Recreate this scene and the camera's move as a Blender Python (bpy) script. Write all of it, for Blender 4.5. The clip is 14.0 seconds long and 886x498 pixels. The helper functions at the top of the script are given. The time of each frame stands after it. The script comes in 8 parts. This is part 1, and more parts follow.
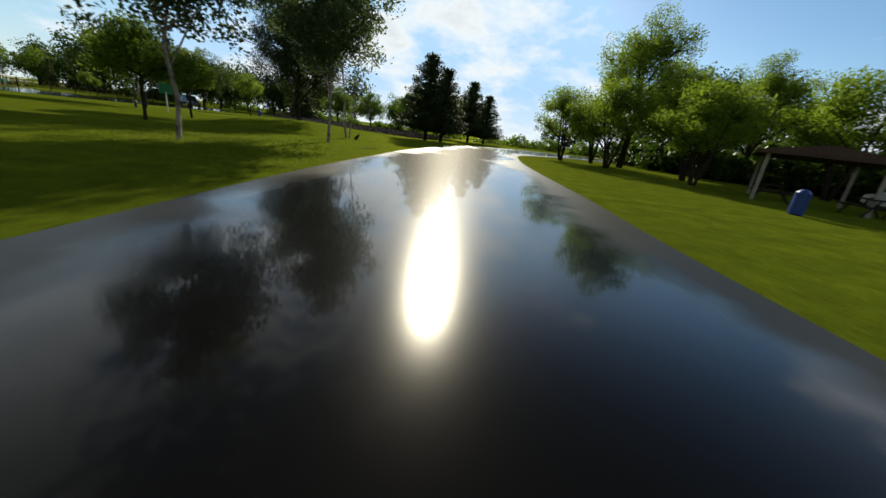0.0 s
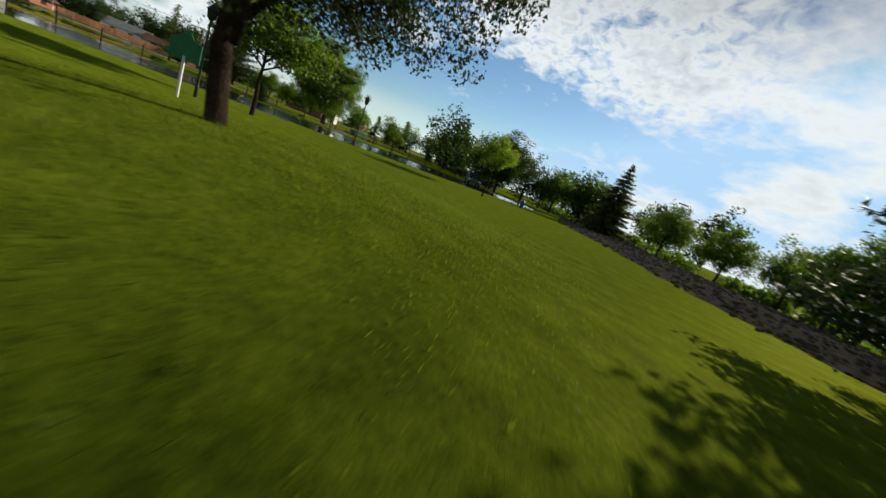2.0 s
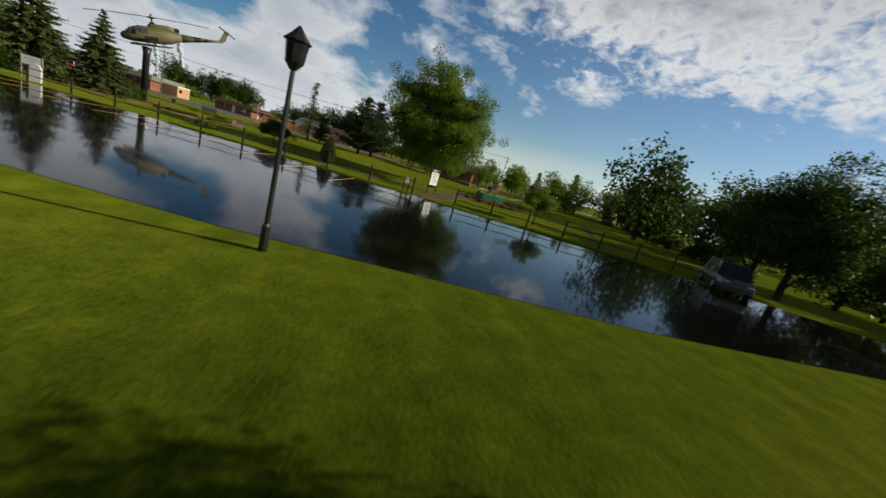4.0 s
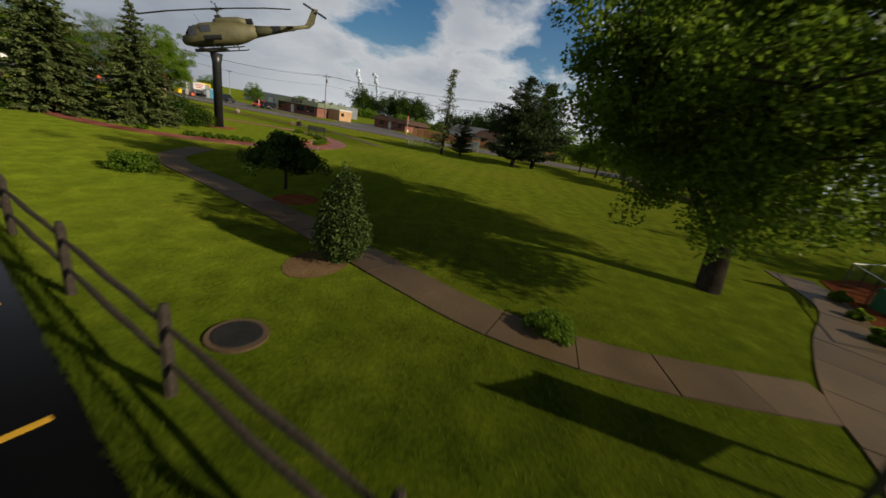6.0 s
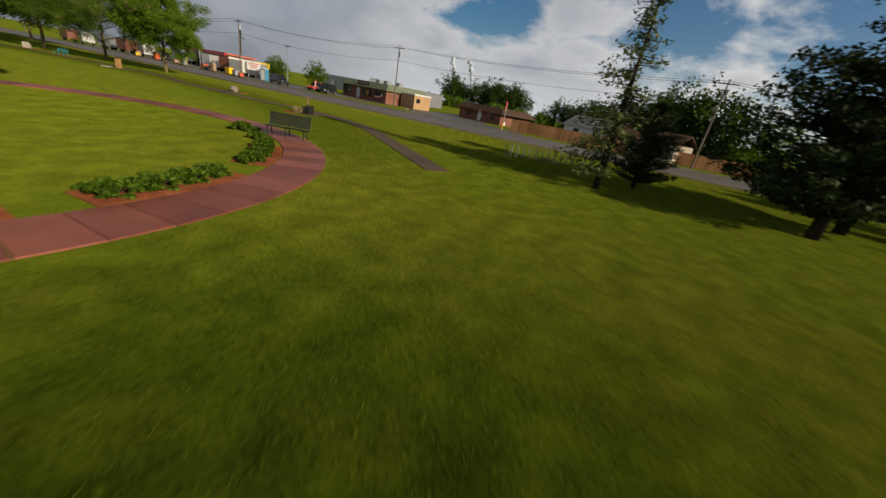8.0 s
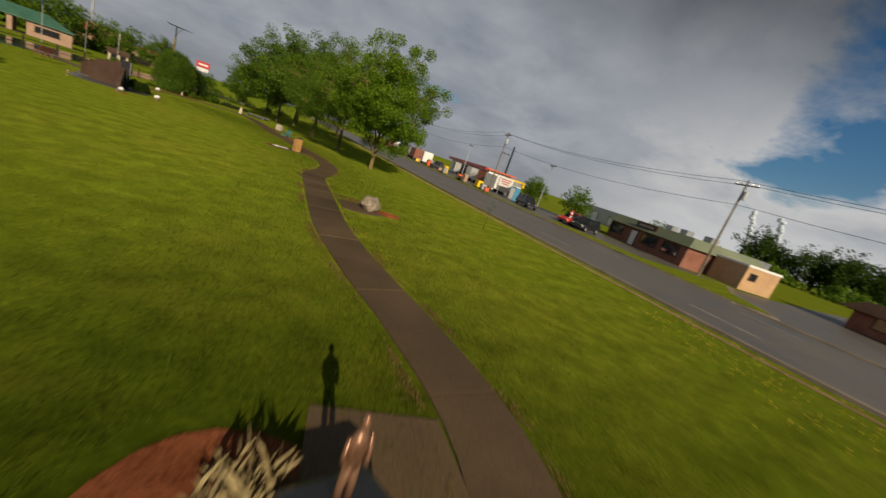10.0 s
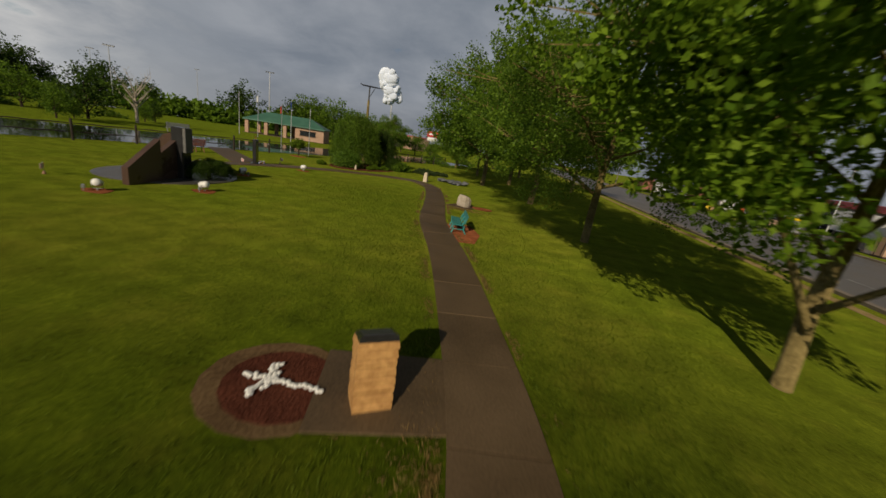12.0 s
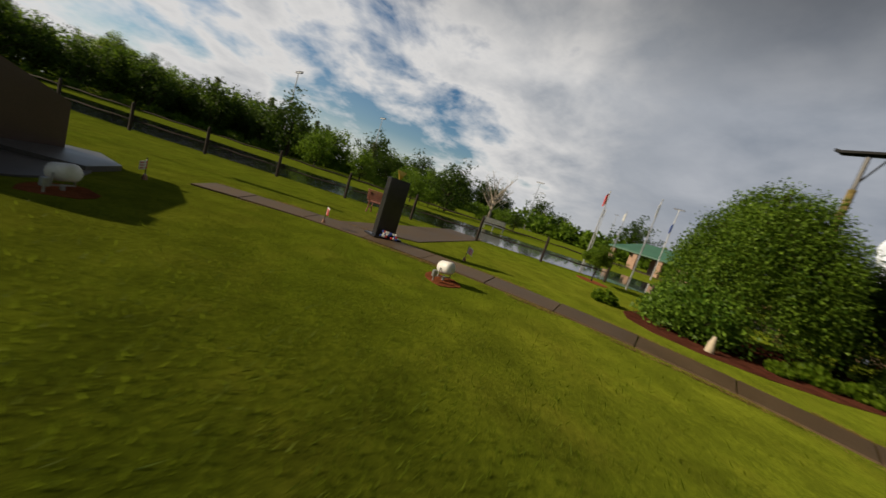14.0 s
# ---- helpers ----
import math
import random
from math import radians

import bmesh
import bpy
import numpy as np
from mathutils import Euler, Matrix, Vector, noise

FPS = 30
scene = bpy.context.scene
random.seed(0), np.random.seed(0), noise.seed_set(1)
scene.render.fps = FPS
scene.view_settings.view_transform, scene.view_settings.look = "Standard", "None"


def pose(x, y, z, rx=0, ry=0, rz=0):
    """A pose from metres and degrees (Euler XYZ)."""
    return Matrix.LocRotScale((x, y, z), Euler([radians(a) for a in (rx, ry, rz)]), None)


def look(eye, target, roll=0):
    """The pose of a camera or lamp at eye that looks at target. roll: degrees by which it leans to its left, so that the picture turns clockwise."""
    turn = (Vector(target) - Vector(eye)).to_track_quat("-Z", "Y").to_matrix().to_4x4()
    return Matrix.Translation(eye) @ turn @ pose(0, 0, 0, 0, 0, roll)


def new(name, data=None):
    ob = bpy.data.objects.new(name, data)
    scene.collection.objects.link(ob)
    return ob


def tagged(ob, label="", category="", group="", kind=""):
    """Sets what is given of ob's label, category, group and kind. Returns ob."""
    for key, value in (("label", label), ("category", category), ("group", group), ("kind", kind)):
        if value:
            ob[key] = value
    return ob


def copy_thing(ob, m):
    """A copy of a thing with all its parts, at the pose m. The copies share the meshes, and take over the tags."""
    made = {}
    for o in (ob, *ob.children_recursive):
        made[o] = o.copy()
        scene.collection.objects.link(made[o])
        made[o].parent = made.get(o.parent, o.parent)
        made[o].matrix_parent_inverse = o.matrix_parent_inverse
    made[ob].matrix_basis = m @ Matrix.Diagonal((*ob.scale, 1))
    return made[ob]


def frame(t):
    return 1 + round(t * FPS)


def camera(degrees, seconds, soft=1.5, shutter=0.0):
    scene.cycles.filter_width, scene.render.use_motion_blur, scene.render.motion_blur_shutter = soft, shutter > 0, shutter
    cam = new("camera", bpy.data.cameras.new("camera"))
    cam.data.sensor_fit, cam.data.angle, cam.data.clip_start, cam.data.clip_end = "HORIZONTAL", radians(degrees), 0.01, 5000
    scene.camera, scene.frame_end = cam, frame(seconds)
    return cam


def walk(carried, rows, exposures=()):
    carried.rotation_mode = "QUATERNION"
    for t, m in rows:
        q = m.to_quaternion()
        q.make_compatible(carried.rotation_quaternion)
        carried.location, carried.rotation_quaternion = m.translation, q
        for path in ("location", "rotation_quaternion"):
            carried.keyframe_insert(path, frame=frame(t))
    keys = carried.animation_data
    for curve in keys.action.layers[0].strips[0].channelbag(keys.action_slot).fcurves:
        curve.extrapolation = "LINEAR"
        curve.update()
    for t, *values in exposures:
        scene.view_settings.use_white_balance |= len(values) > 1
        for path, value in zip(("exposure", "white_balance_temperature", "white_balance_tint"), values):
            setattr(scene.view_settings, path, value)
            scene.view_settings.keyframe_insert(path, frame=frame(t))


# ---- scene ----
cam = camera(103.0, 14.0, soft=1.5, shutter=0.16)
PATH = [
    (0, 15.183, 8.931, 1.203, -3.32, -18.24, 7.43),
    (0.5, 15.784, 16.634, 1.292, 3.00, -17.53, 8.47),
    (1, 15.840, 24.402, 1.323, 16.15, -16.33, 12.74),
    (1.5, 14.611, 32.241, 1.319, 32.36, -14.56, 16.59),
    (2, 11.385, 39.056, 1.429, 47.79, -12.86, 21.94),
    (2.5, 7.065, 44.210, 1.183, 57.89, -11.85, 22.47),
    (2.7, 5.085, 45.760, 1.391, 58.79, -12.24, 21.53),
    (4.8, -19.184, 54.439, 2.951, 90.42, -14.14, 13.10),
    (5, -21.518, 54.430, 3.111, 92.58, -14.83, 12.28),
    (5.5, -27.710, 53.736, 3.353, 97.59, -16.43, 11.17),
    (6, -33.541, 52.601, 3.353, 104.47, -19.05, 10.16),
    (6.5, -39.838, 50.925, 3.522, 111.57, -21.66, 11.08),
    (7, -45.765, 48.322, 3.385, 111.75, -24.44, 10.10),
    (7.2, -48.054, 47.203, 3.243, 110.93, -25.43, 9.75),
    (9.3, -70.981, 28.426, 2.218, 139.82, -13.45, 18.80),
    (9.5, -72.375, 26.189, 2.374, 143.10, -12.76, 20.07),
    (10, -75.537, 20.190, 2.855, 157.43, -13.81, 18.99),
    (10.5, -77.426, 13.394, 2.920, 176.21, -14.52, 20.43),
    (11, -77.756, 7.236, 3.214, 189.71, -15.91, 19.76),
    (11.5, -77.025, 1.470, 3.177, 195.05, -16.66, 12.61),
    (12, -75.398, -3.940, 2.882, 195.41, -16.13, 9.20),
    (12.5, -73.446, -9.079, 2.465, 197.56, -14.56, 5.46),
    (13, -71.450, -13.977, 2.065, 211.65, -11.89, 7.85),
    (13.5, -69.060, -18.325, 1.639, 236.24, -8.26, 12.36),
    (14, -66.203, -21.559, 1.430, 257.15, -8.10, 18.09),
]


def heading(x, y, z, yaw, pitch, roll):
    """A camera pose from its place, yaw (to the left of +y), pitch (up) and roll (clockwise picture), in degrees."""
    a, b = radians(yaw), radians(pitch)
    way = Vector((-math.sin(a) * math.cos(b), math.cos(a) * math.cos(b), math.sin(b)))
    eye = Vector((x, y, z))
    return look(eye, eye + way * 3, roll)


walk(cam, [(t, heading(x, y, z, yaw, pitch, roll)) for t, x, y, z, yaw, pitch, roll in PATH], [(0, 0.42, 6300, 5), (1, 0.24, 6300, 5), (1.5, 0.5, 6300, 5), (2.1, 0.3, 6320, 5), (2.7, 0.18, 6350, 6), (5, -0.05, 6500, 9), (7.2, -0.16, 6550, 10), (9.3, -0.12, 6900, 11), (10.5, -0.2, 6900, 11), (11.2, -0.26, 6900, 11), (12.3, -0.50, 6650, 10), (14, -0.05, 6800, 11)])

# ---- light ----
SUN_EL, SUN_AZ = 25.3, 2.0  # degrees; azimuth from +y
sun = new("sun", bpy.data.lights.new("sun", "SUN"))
sun.data.energy, sun.data.angle, sun.data.color = 5.0, radians(0.6), (1.0, 0.86, 0.64)
sun_way = Vector((math.sin(radians(SUN_AZ)) * math.cos(radians(SUN_EL)), math.cos(radians(SUN_AZ)) * math.cos(radians(SUN_EL)), math.sin(radians(SUN_EL))))
sun.matrix_world = look(sun_way * 300, (0, 0, 0))

world = bpy.data.worlds.new("sky")
scene.world = world
world.use_nodes = True


class Nodes:
    """A thin builder for node trees."""

    def __init__(self, tree):
        self.tree = tree
        tree.nodes.clear()

    def add(self, kind, inputs=None, **props):
        n = self.tree.nodes.new(kind)
        for key, value in props.items():
            setattr(n, key, value)
        for key, value in (inputs or {}).items():
            self.put(n.inputs[key], value)
        return n

    def put(self, socket, value):
        if isinstance(value, bpy.types.NodeSocket):
            self.tree.links.new(value, socket)
        else:
            socket.default_value = value

    def noise(self, vec, scale, detail=4.0, rough=0.55, distort=0.0):
        n = self.add("ShaderNodeTexNoise", {"Scale": scale, "Detail": detail, "Roughness": rough, "Distortion": distort})
        if vec is not None:
            self.put(n.inputs["Vector"], vec)
        return n.outputs["Fac"]

    def ramp(self, fac, *stops):
        n = self.add("ShaderNodeValToRGB", {"Fac": fac})
        el = n.color_ramp.elements
        while len(el) < len(stops):
            el.new(0.5)
        for e, (at, c) in zip(el, stops):
            e.position = at
            e.color = (c, c, c, 1) if isinstance(c, (int, float)) else (*c, 1)
        return n.outputs["Color"]

    def mix(self, fac, a, b, blend="MIX"):
        n = self.add("ShaderNodeMix", data_type="RGBA", blend_type=blend)
        for key, value in ((0, fac), (6, a), (7, b)):
            if isinstance(value, tuple):
                value = (*value, 1)
            self.put(n.inputs[key], value)
        return n.outputs[2]

    def math(self, op, a, b=0.0, clamp=False):
        n = self.add("ShaderNodeMath", operation=op, use_clamp=clamp)
        self.put(n.inputs[0], a)
        self.put(n.inputs[1], b)
        return n.outputs[0]


def build_sky():
    n = Nodes(world.node_tree)
    sky = n.add("ShaderNodeTexSky", sky_type="NISHITA", sun_disc=False, sun_elevation=radians(SUN_EL), sun_rotation=radians(SUN_AZ), air_density=1.0, dust_density=0.35, ozone_density=2.0)
    deep = n.add("ShaderNodeHueSaturation", {"Color": sky.outputs[0], "Saturation": 1.14, "Value": 0.92}).outputs[0]
    way = n.add("ShaderNodeTexCoord").outputs["Generated"]
    x, y, z = n.add("ShaderNodeSeparateXYZ", {"Vector": way}).outputs
    level = n.add("ShaderNodeVectorMath", {0: n.add("ShaderNodeCombineXYZ", {"X": x, "Y": y, "Z": 0.0}).outputs[0]}, operation="NORMALIZE").outputs[0]

    def toward(vec, yaw, el=0.0):
        """The cosine of the angle between a direction and a bearing."""
        c = math.cos(radians(el))
        return n.add("ShaderNodeVectorMath", {0: vec, 1: (-math.sin(radians(yaw)) * c, math.cos(radians(yaw)) * c, math.sin(radians(el)))}, operation="DOT_PRODUCT").outputs["Value"]

    # the sky is deepest opposite the sun
    far = n.ramp(n.math("ADD", n.math("MULTIPLY", toward(way, 0, 23), 0.5), 0.5), (0.22, 0.66), (0.75, 1.0))
    # dimmed towards the unseen zenith too, for less fill light
    far = n.mix(1.0, far, n.ramp(z, (0.36, 1.0), (0.78, 0.45)), "MULTIPLY")
    rich = n.add("ShaderNodeHueSaturation", {"Color": deep, "Saturation": 1.22, "Value": 1.1}).outputs[0]
    deep = n.mix(n.ramp(n.math("ADD", n.math("MULTIPLY", toward(way, 0, 23), 0.5), 0.5), (0.30, 1.0), (0.75, 0.0)), deep, rich)
    blue = n.mix(1.0, n.mix(1.0, deep, far, "MULTIPLY"), (3.9, 5.7, 7.9), "DARKEN")
    # the cloud decks lie on a plane overhead
    up = n.math("MAXIMUM", n.math("ADD", z, 0.30), 0.05)
    flat = n.add("ShaderNodeCombineXYZ", {"X": n.math("DIVIDE", x, up), "Y": n.math("DIVIDE", y, up), "Z": 0.0}).outputs[0]
    big, puff, fine = n.noise(flat, 0.95, 3.0, 0.5, 0.3), n.noise(flat, 2.7, 9.0, 0.56, 0.25), n.noise(flat, 17.0, 5.0, 0.6, 0.5)
    storm = n.ramp(toward(level, 186), (0.52, 0.0), (0.80, 1.0))
    sheet = n.math("MULTIPLY", n.ramp(toward(level, 46), (0.80, 0.0), (0.95, 1.0)), n.ramp(z, (0.20, 0.0), (0.30, 1.0)))
    east = n.ramp(toward(level, -98), (0.60, 0.0), (0.90, 1.0))
    west = n.ramp(toward(level, 124), (0.85, 0.0), (0.97, 1.0))
    gap = n.math("MAXIMUM", n.ramp(toward(way, 117, 13), (0.989, 0.0), (0.999, 1.0)), n.ramp(toward(way, 108, 33), (0.968, 0.0), (0.992, 1.0)))
    gap = n.math("MAXIMUM", gap, n.math("MULTIPLY", n.ramp(toward(way, -90, 12), (0.945, 0.0), (0.988, 1.0)), 1.05))
    for yaw, el in ((72, 13), (57, 11)):
        gap = n.math("MAXIMUM", gap, n.ramp(toward(way, yaw, el), (0.968, 0.0), (0.996, 0.85)))
    gap = n.math("MAXIMUM", gap, n.ramp(toward(way, -38, 38), (0.84, 0.0), (0.95, 1.0)))
    fair = n.ramp(toward(level, -14), (0.80, 0.0), (0.97, 1.0))
    high = n.ramp(z, (0.45, 0.0), (0.80, 1.0))
    cover = n.math("ADD", n.math("MULTIPLY", big, 0.62), n.math("MULTIPLY", puff, 0.62))
    for weight, by in ((storm, 0.26), (east, 0.15), (sheet, 0.09), (west, 0.17), (gap, -0.17), (fair, 0.05), (high, -0.10)):
        cover = n.math("ADD", cover, n.math("MULTIPLY", weight, by))
    cover = n.math("ADD", cover, n.math("MULTIPLY", n.math("SUBTRACT", fine, 0.5), n.math("ADD", 0.10, n.math("MULTIPLY", sheet, 0.34))))
    dark = n.math("MAXIMUM", storm, n.math("MULTIPLY", west, n.ramp(z, (0.02, 0.45), (0.16, 0.30), (0.36, 1.0))))
    mask = n.ramp(cover, (0.585, 0.0), (0.715, 1.0))
    thick = n.ramp(cover, (0.70, 0.0), (0.93, 1.0))
    bright = n.mix(thick, (7.4, 7.5, 7.6), (3.7, 4.1, 4.65))
    grey = n.mix(n.ramp(n.math("ADD", n.math("MULTIPLY", puff, 0.7), n.math("MULTIPLY", big, 0.3)), (0.36, 0.0), (0.66, 1.0)), (2.55, 2.98, 3.65), (4.4, 4.78, 5.4))
    grey = n.mix(1.0, grey, n.mix(west, n.ramp(z, (0.34, 1.0), (0.62, 0.5)), n.ramp(z, (0.22, 1.0), (0.50, 0.40))), "MULTIPLY")
    out = n.mix(mask, blue, n.mix(dark, bright, grey))
    # the sky overhead, out of view, is darkened to weaken the fill light
    out = n.mix(1.0, out, n.ramp(z, (0.36, 1.0), (0.66, 0.30)), "MULTIPLY")
    low = n.ramp(z, (0.0, 0.75), (0.12, 0.0))
    out = n.mix(low, out, n.mix(storm, (7.0, 7.3, 7.6), (2.4, 2.6, 2.9)))
    n.tree.links.new(n.add("ShaderNodeBackground", {"Color": out, "Strength": 0.095}).outputs[0], n.add("ShaderNodeOutputWorld").inputs[0])


build_sky()
scene.view_settings.exposure = 0.0


# ---- materials ----
def material(name, dark, light, rough=0.7, grain=20.0, patch=0.6, bump=0.2, metal=0.0, rough_spread=0.1, spec=0.5, vary=0.0, depth=0.02):
    """A surface with fine grain and broad patches between two colours; grain and patch are noise scales per metre."""
    m = bpy.data.materials.new(name)
    m.use_nodes = True
    n = Nodes(m.node_tree)
    pos = n.add("ShaderNodeTexCoord").outputs["Object"]
    g, p = n.noise(pos, grain, 5.0), n.noise(pos, patch, 3.0)
    fac = n.math("ADD", n.math("MULTIPLY", g, 0.55), n.math("MULTIPLY", p, 0.6))
    if vary:
        r = n.add("ShaderNodeObjectInfo").outputs["Random"]
        fac = n.math("ADD", fac, n.math("MULTIPLY", n.math("SUBTRACT", r, 0.5), vary))
    col = n.ramp(fac, (0.36, dark), (0.80, light))
    if rough >= 0.85:
        # dull, broken surfaces have no sheen
        bsdf = n.add("ShaderNodeBsdfDiffuse", {"Color": col, "Roughness": 0.8})
        b = n.add("ShaderNodeBump", {"Strength": bump, "Distance": depth, "Height": g})
        n.put(bsdf.inputs["Normal"], b.outputs[0])
        n.tree.links.new(bsdf.outputs[0], n.add("ShaderNodeOutputMaterial").inputs[0])
        return m
    bsdf = n.add("ShaderNodeBsdfPrincipled", {"Base Color": col, "Metallic": metal})
    bsdf.inputs["Specular IOR Level"].default_value = spec * (0.25 if rough > 0.75 else 1.0)
    n.put(bsdf.inputs["Roughness"], n.math("ADD", n.math("MULTIPLY", p, rough_spread * 2), rough - rough_spread, clamp=True))
    if bump:
        b = n.add("ShaderNodeBump", {"Strength": bump, "Distance": depth, "Height": g})
        n.put(bsdf.inputs["Normal"], b.outputs[0])
    shader = bsdf.outputs[0]
    n.tree.links.new(shader, n.add("ShaderNodeOutputMaterial").inputs[0])
    return m


def leaf_material(name, dark, light, glow=0.35, rough=0.5):
    """Leaves: two-sided, letting some light through, each varied by its own island."""
    m = bpy.data.materials.new(name)
    m.use_nodes = True
    n = Nodes(m.node_tree)
    rnd = n.add("ShaderNodeNewGeometry").outputs["Random Per Island"]
    pos = n.add("ShaderNodeTexCoord").outputs["Object"]
    fac = n.math("ADD", n.math("MULTIPLY", rnd, 0.6), n.math("MULTIPLY", n.noise(pos, 0.9, 2.0), 0.5))
    col = n.ramp(fac, (0.25, dark), (0.85, light))
    bsdf = n.add("ShaderNodeBsdfPrincipled", {"Base Color": col, "Roughness": rough})
    bsdf.inputs["Specular IOR Level"].default_value = 0.12
    thin = n.add("ShaderNodeBsdfTranslucent", {"Color": n.mix(0.5, col, tuple(min(1, c * 1.6) for c in light))})
    mixed = n.add("ShaderNodeMixShader", {"Fac": glow})
    n.tree.links.new(bsdf.outputs[0], mixed.inputs[1])
    n.tree.links.new(thin.outputs[0], mixed.inputs[2])
    n.tree.links.new(mixed.outputs[0], n.add("ShaderNodeOutputMaterial").inputs[0])
    return m


def lawn_material():
    m = bpy.data.materials.new("lawn")
    m.use_nodes = True
    n = Nodes(m.node_tree)
    pos = n.add("ShaderNodeTexCoord").outputs["Object"]
    fine, blade = n.noise(pos, 14.0, 6.0, 0.7), n.noise(pos, 55.0, 4.0, 0.7)
    clump, wide = n.noise(pos, 1.6, 4.0, 0.6), n.noise(pos, 0.13, 3.0)
    turned = n.add("ShaderNodeMapping", {"Vector": pos, "Rotation": (0.0, 0.0, 1.42)}).outputs[0]
    mown = n.add("ShaderNodeTexWave", {"Vector": turned, "Scale": 0.21, "Distortion": 2.2, "Detail": 2.0, "Detail Scale": 0.5}, wave_type="BANDS", wave_profile="SIN").outputs["Fac"]
    fac = n.math("ADD", n.math("MULTIPLY", fine, 0.44), n.math("SUBTRACT", n.math("MULTIPLY", clump, 0.40), 0.06))
    fac = n.math("ADD", fac, n.math("MULTIPLY", blade, 0.22))
    fac = n.math("ADD", fac, n.math("MULTIPLY", n.math("SUBTRACT", mown, 0.45), 0.030))
    green = n.ramp(fac, (0.37, (0.020, 0.044, 0.003)), (0.50, (0.076, 0.124, 0.007)), (0.63, (0.168, 0.222, 0.014)))
    dry = n.ramp(fac, (0.37, (0.060, 0.068, 0.008)), (0.63, (0.250, 0.228, 0.030)))
    # the lawn by the street is drier than the shaded park
    west = n.math("MULTIPLY", n.math("ADD", n.add("ShaderNodeSeparateXYZ", {"Vector": pos}).outputs[0], 22.0), -0.022, clamp=True)
    col = n.mix(n.math("MULTIPLY", n.math("ADD", n.math("MULTIPLY", n.ramp(wide, (0.42, 0.1), (0.66, 0.85)), 0.5), n.ramp(n.noise(pos, 0.75, 5.0, 0.65), (0.50, 0.0), (0.72, 0.40))), n.math("ADD", n.math("MULTIPLY", west, 1.0), 0.12)), green, dry)
    bsdf = n.add("ShaderNodeBsdfDiffuse", {"Color": col, "Roughness": 0.6})
    b = n.add("ShaderNodeBump", {"Strength": 0.5, "Distance": 0.04, "Height": n.math("ADD", fine, n.math("MULTIPLY", blade, 0.5))})
    n.put(bsdf.inputs["Normal"], b.outputs[0])
    # wet blades throw some of the low sun forwards
    shine = n.add("ShaderNodeBsdfGlossy", {"Color": n.mix(0.5, col, (0.35, 0.38, 0.05)), "Roughness": 0.5})
    n.put(shine.inputs["Normal"], b.outputs[0])
    both = n.add("ShaderNodeMixShader", {"Fac": 0.08})
    n.tree.links.new(bsdf.outputs[0], both.inputs[1])
    n.tree.links.new(shine.outputs[0], both.inputs[2])
    # the fuzz of upright blade tips catches light at a low glance
    fuzz = n.add("ShaderNodeBsdfSheen", {"Color": n.mix(0.35, col, (0.55, 0.62, 0.06)), "Roughness": 0.45})
    n.put(fuzz.inputs["Normal"], b.outputs[0])
    lawn = n.add("ShaderNodeMixShader", {"Fac": 0.50})
    n.tree.links.new(both.outputs[0], lawn.inputs[1])
    n.tree.links.new(fuzz.outputs[0], lawn.inputs[2])
    n.tree.links.new(lawn.outputs[0], n.add("ShaderNodeOutputMaterial").inputs[0])
    return m


def wet_asphalt(name, wet=0.5, crowned=False, film=0.10, stones=(0.016, 0.050), still=0.03):
    """Asphalt after rain: still sheets of water between patches that only are damp; crowned: the edges drain dry first."""
    m = bpy.data.materials.new(name)
    m.use_nodes = True
    n = Nodes(m.node_tree)
    tex = n.add("ShaderNodeTexCoord")
    pos = tex.outputs["Object"]
    stone = n.noise(pos, 70.0, 3.0, 0.7)
    level = n.math("ADD", n.math("MULTIPLY", n.noise(pos, 0.16, 4.0, 0.5), 0.8), n.math("MULTIPLY", n.noise(pos, 0.9, 4.0), 0.2))
    if crowned:
        u = n.add("ShaderNodeSeparateXYZ", {"Vector": tex.outputs["UV"]}).outputs[0]
        level = n.math("ADD", level, n.math("MULTIPLY", n.math("POWER", n.math("ABSOLUTE", n.math("SUBTRACT", u, 0.47)), 2.0), 1.5))
    pool = n.ramp(level, (wet - 0.07, 1.0), (wet + 0.08, 0.0))
    col = n.mix(pool, n.ramp(stone, (0.3, stones[0]), (0.7, stones[1])), (0.004, 0.004, 0.0042))
    bsdf = n.add("ShaderNodeBsdfPrincipled", {"Base Color": col, "Roughness": n.ramp(pool, (0.0, 0.40), (1.0, 0.215 if crowned else 0.145)), "IOR": 1.33, "Coat IOR": 1.33, "Coat Weight": n.ramp(pool, (0.0, 0.2), (0.5, 0.72)), "Coat Roughness": n.ramp(pool, (0.0, 0.22), (0.5, max(0.09, still)), (1.0, still))})
    n.put(bsdf.inputs["Specular IOR Level"], n.math("MULTIPLY", n.math("SUBTRACT", 1.0, n.math("MULTIPLY", pool, 0.35 if crowned else 0.8)), film))
    ripple = n.math("MULTIPLY", n.noise(pos, 21.0, 3.0, 0.6), 0.17 if crowned else 0.0)
    h = n.mix(pool, stone, n.math("ADD", n.math("ADD", n.noise(pos, 2.6, 3.0), ripple), n.math("MULTIPLY", stone, 0.12)))
    b = n.add("ShaderNodeBump", {"Strength": n.ramp(pool, (0.0, 0.35), (1.0, 0.045)), "Distance": 0.01, "Height": h})
    n.put(bsdf.inputs["Normal"], b.outputs[0])
    n.put(bsdf.inputs["Coat Normal"], b.outputs[0])
    n.tree.links.new(bsdf.outputs[0], n.add("ShaderNodeOutputMaterial").inputs[0])
    return m


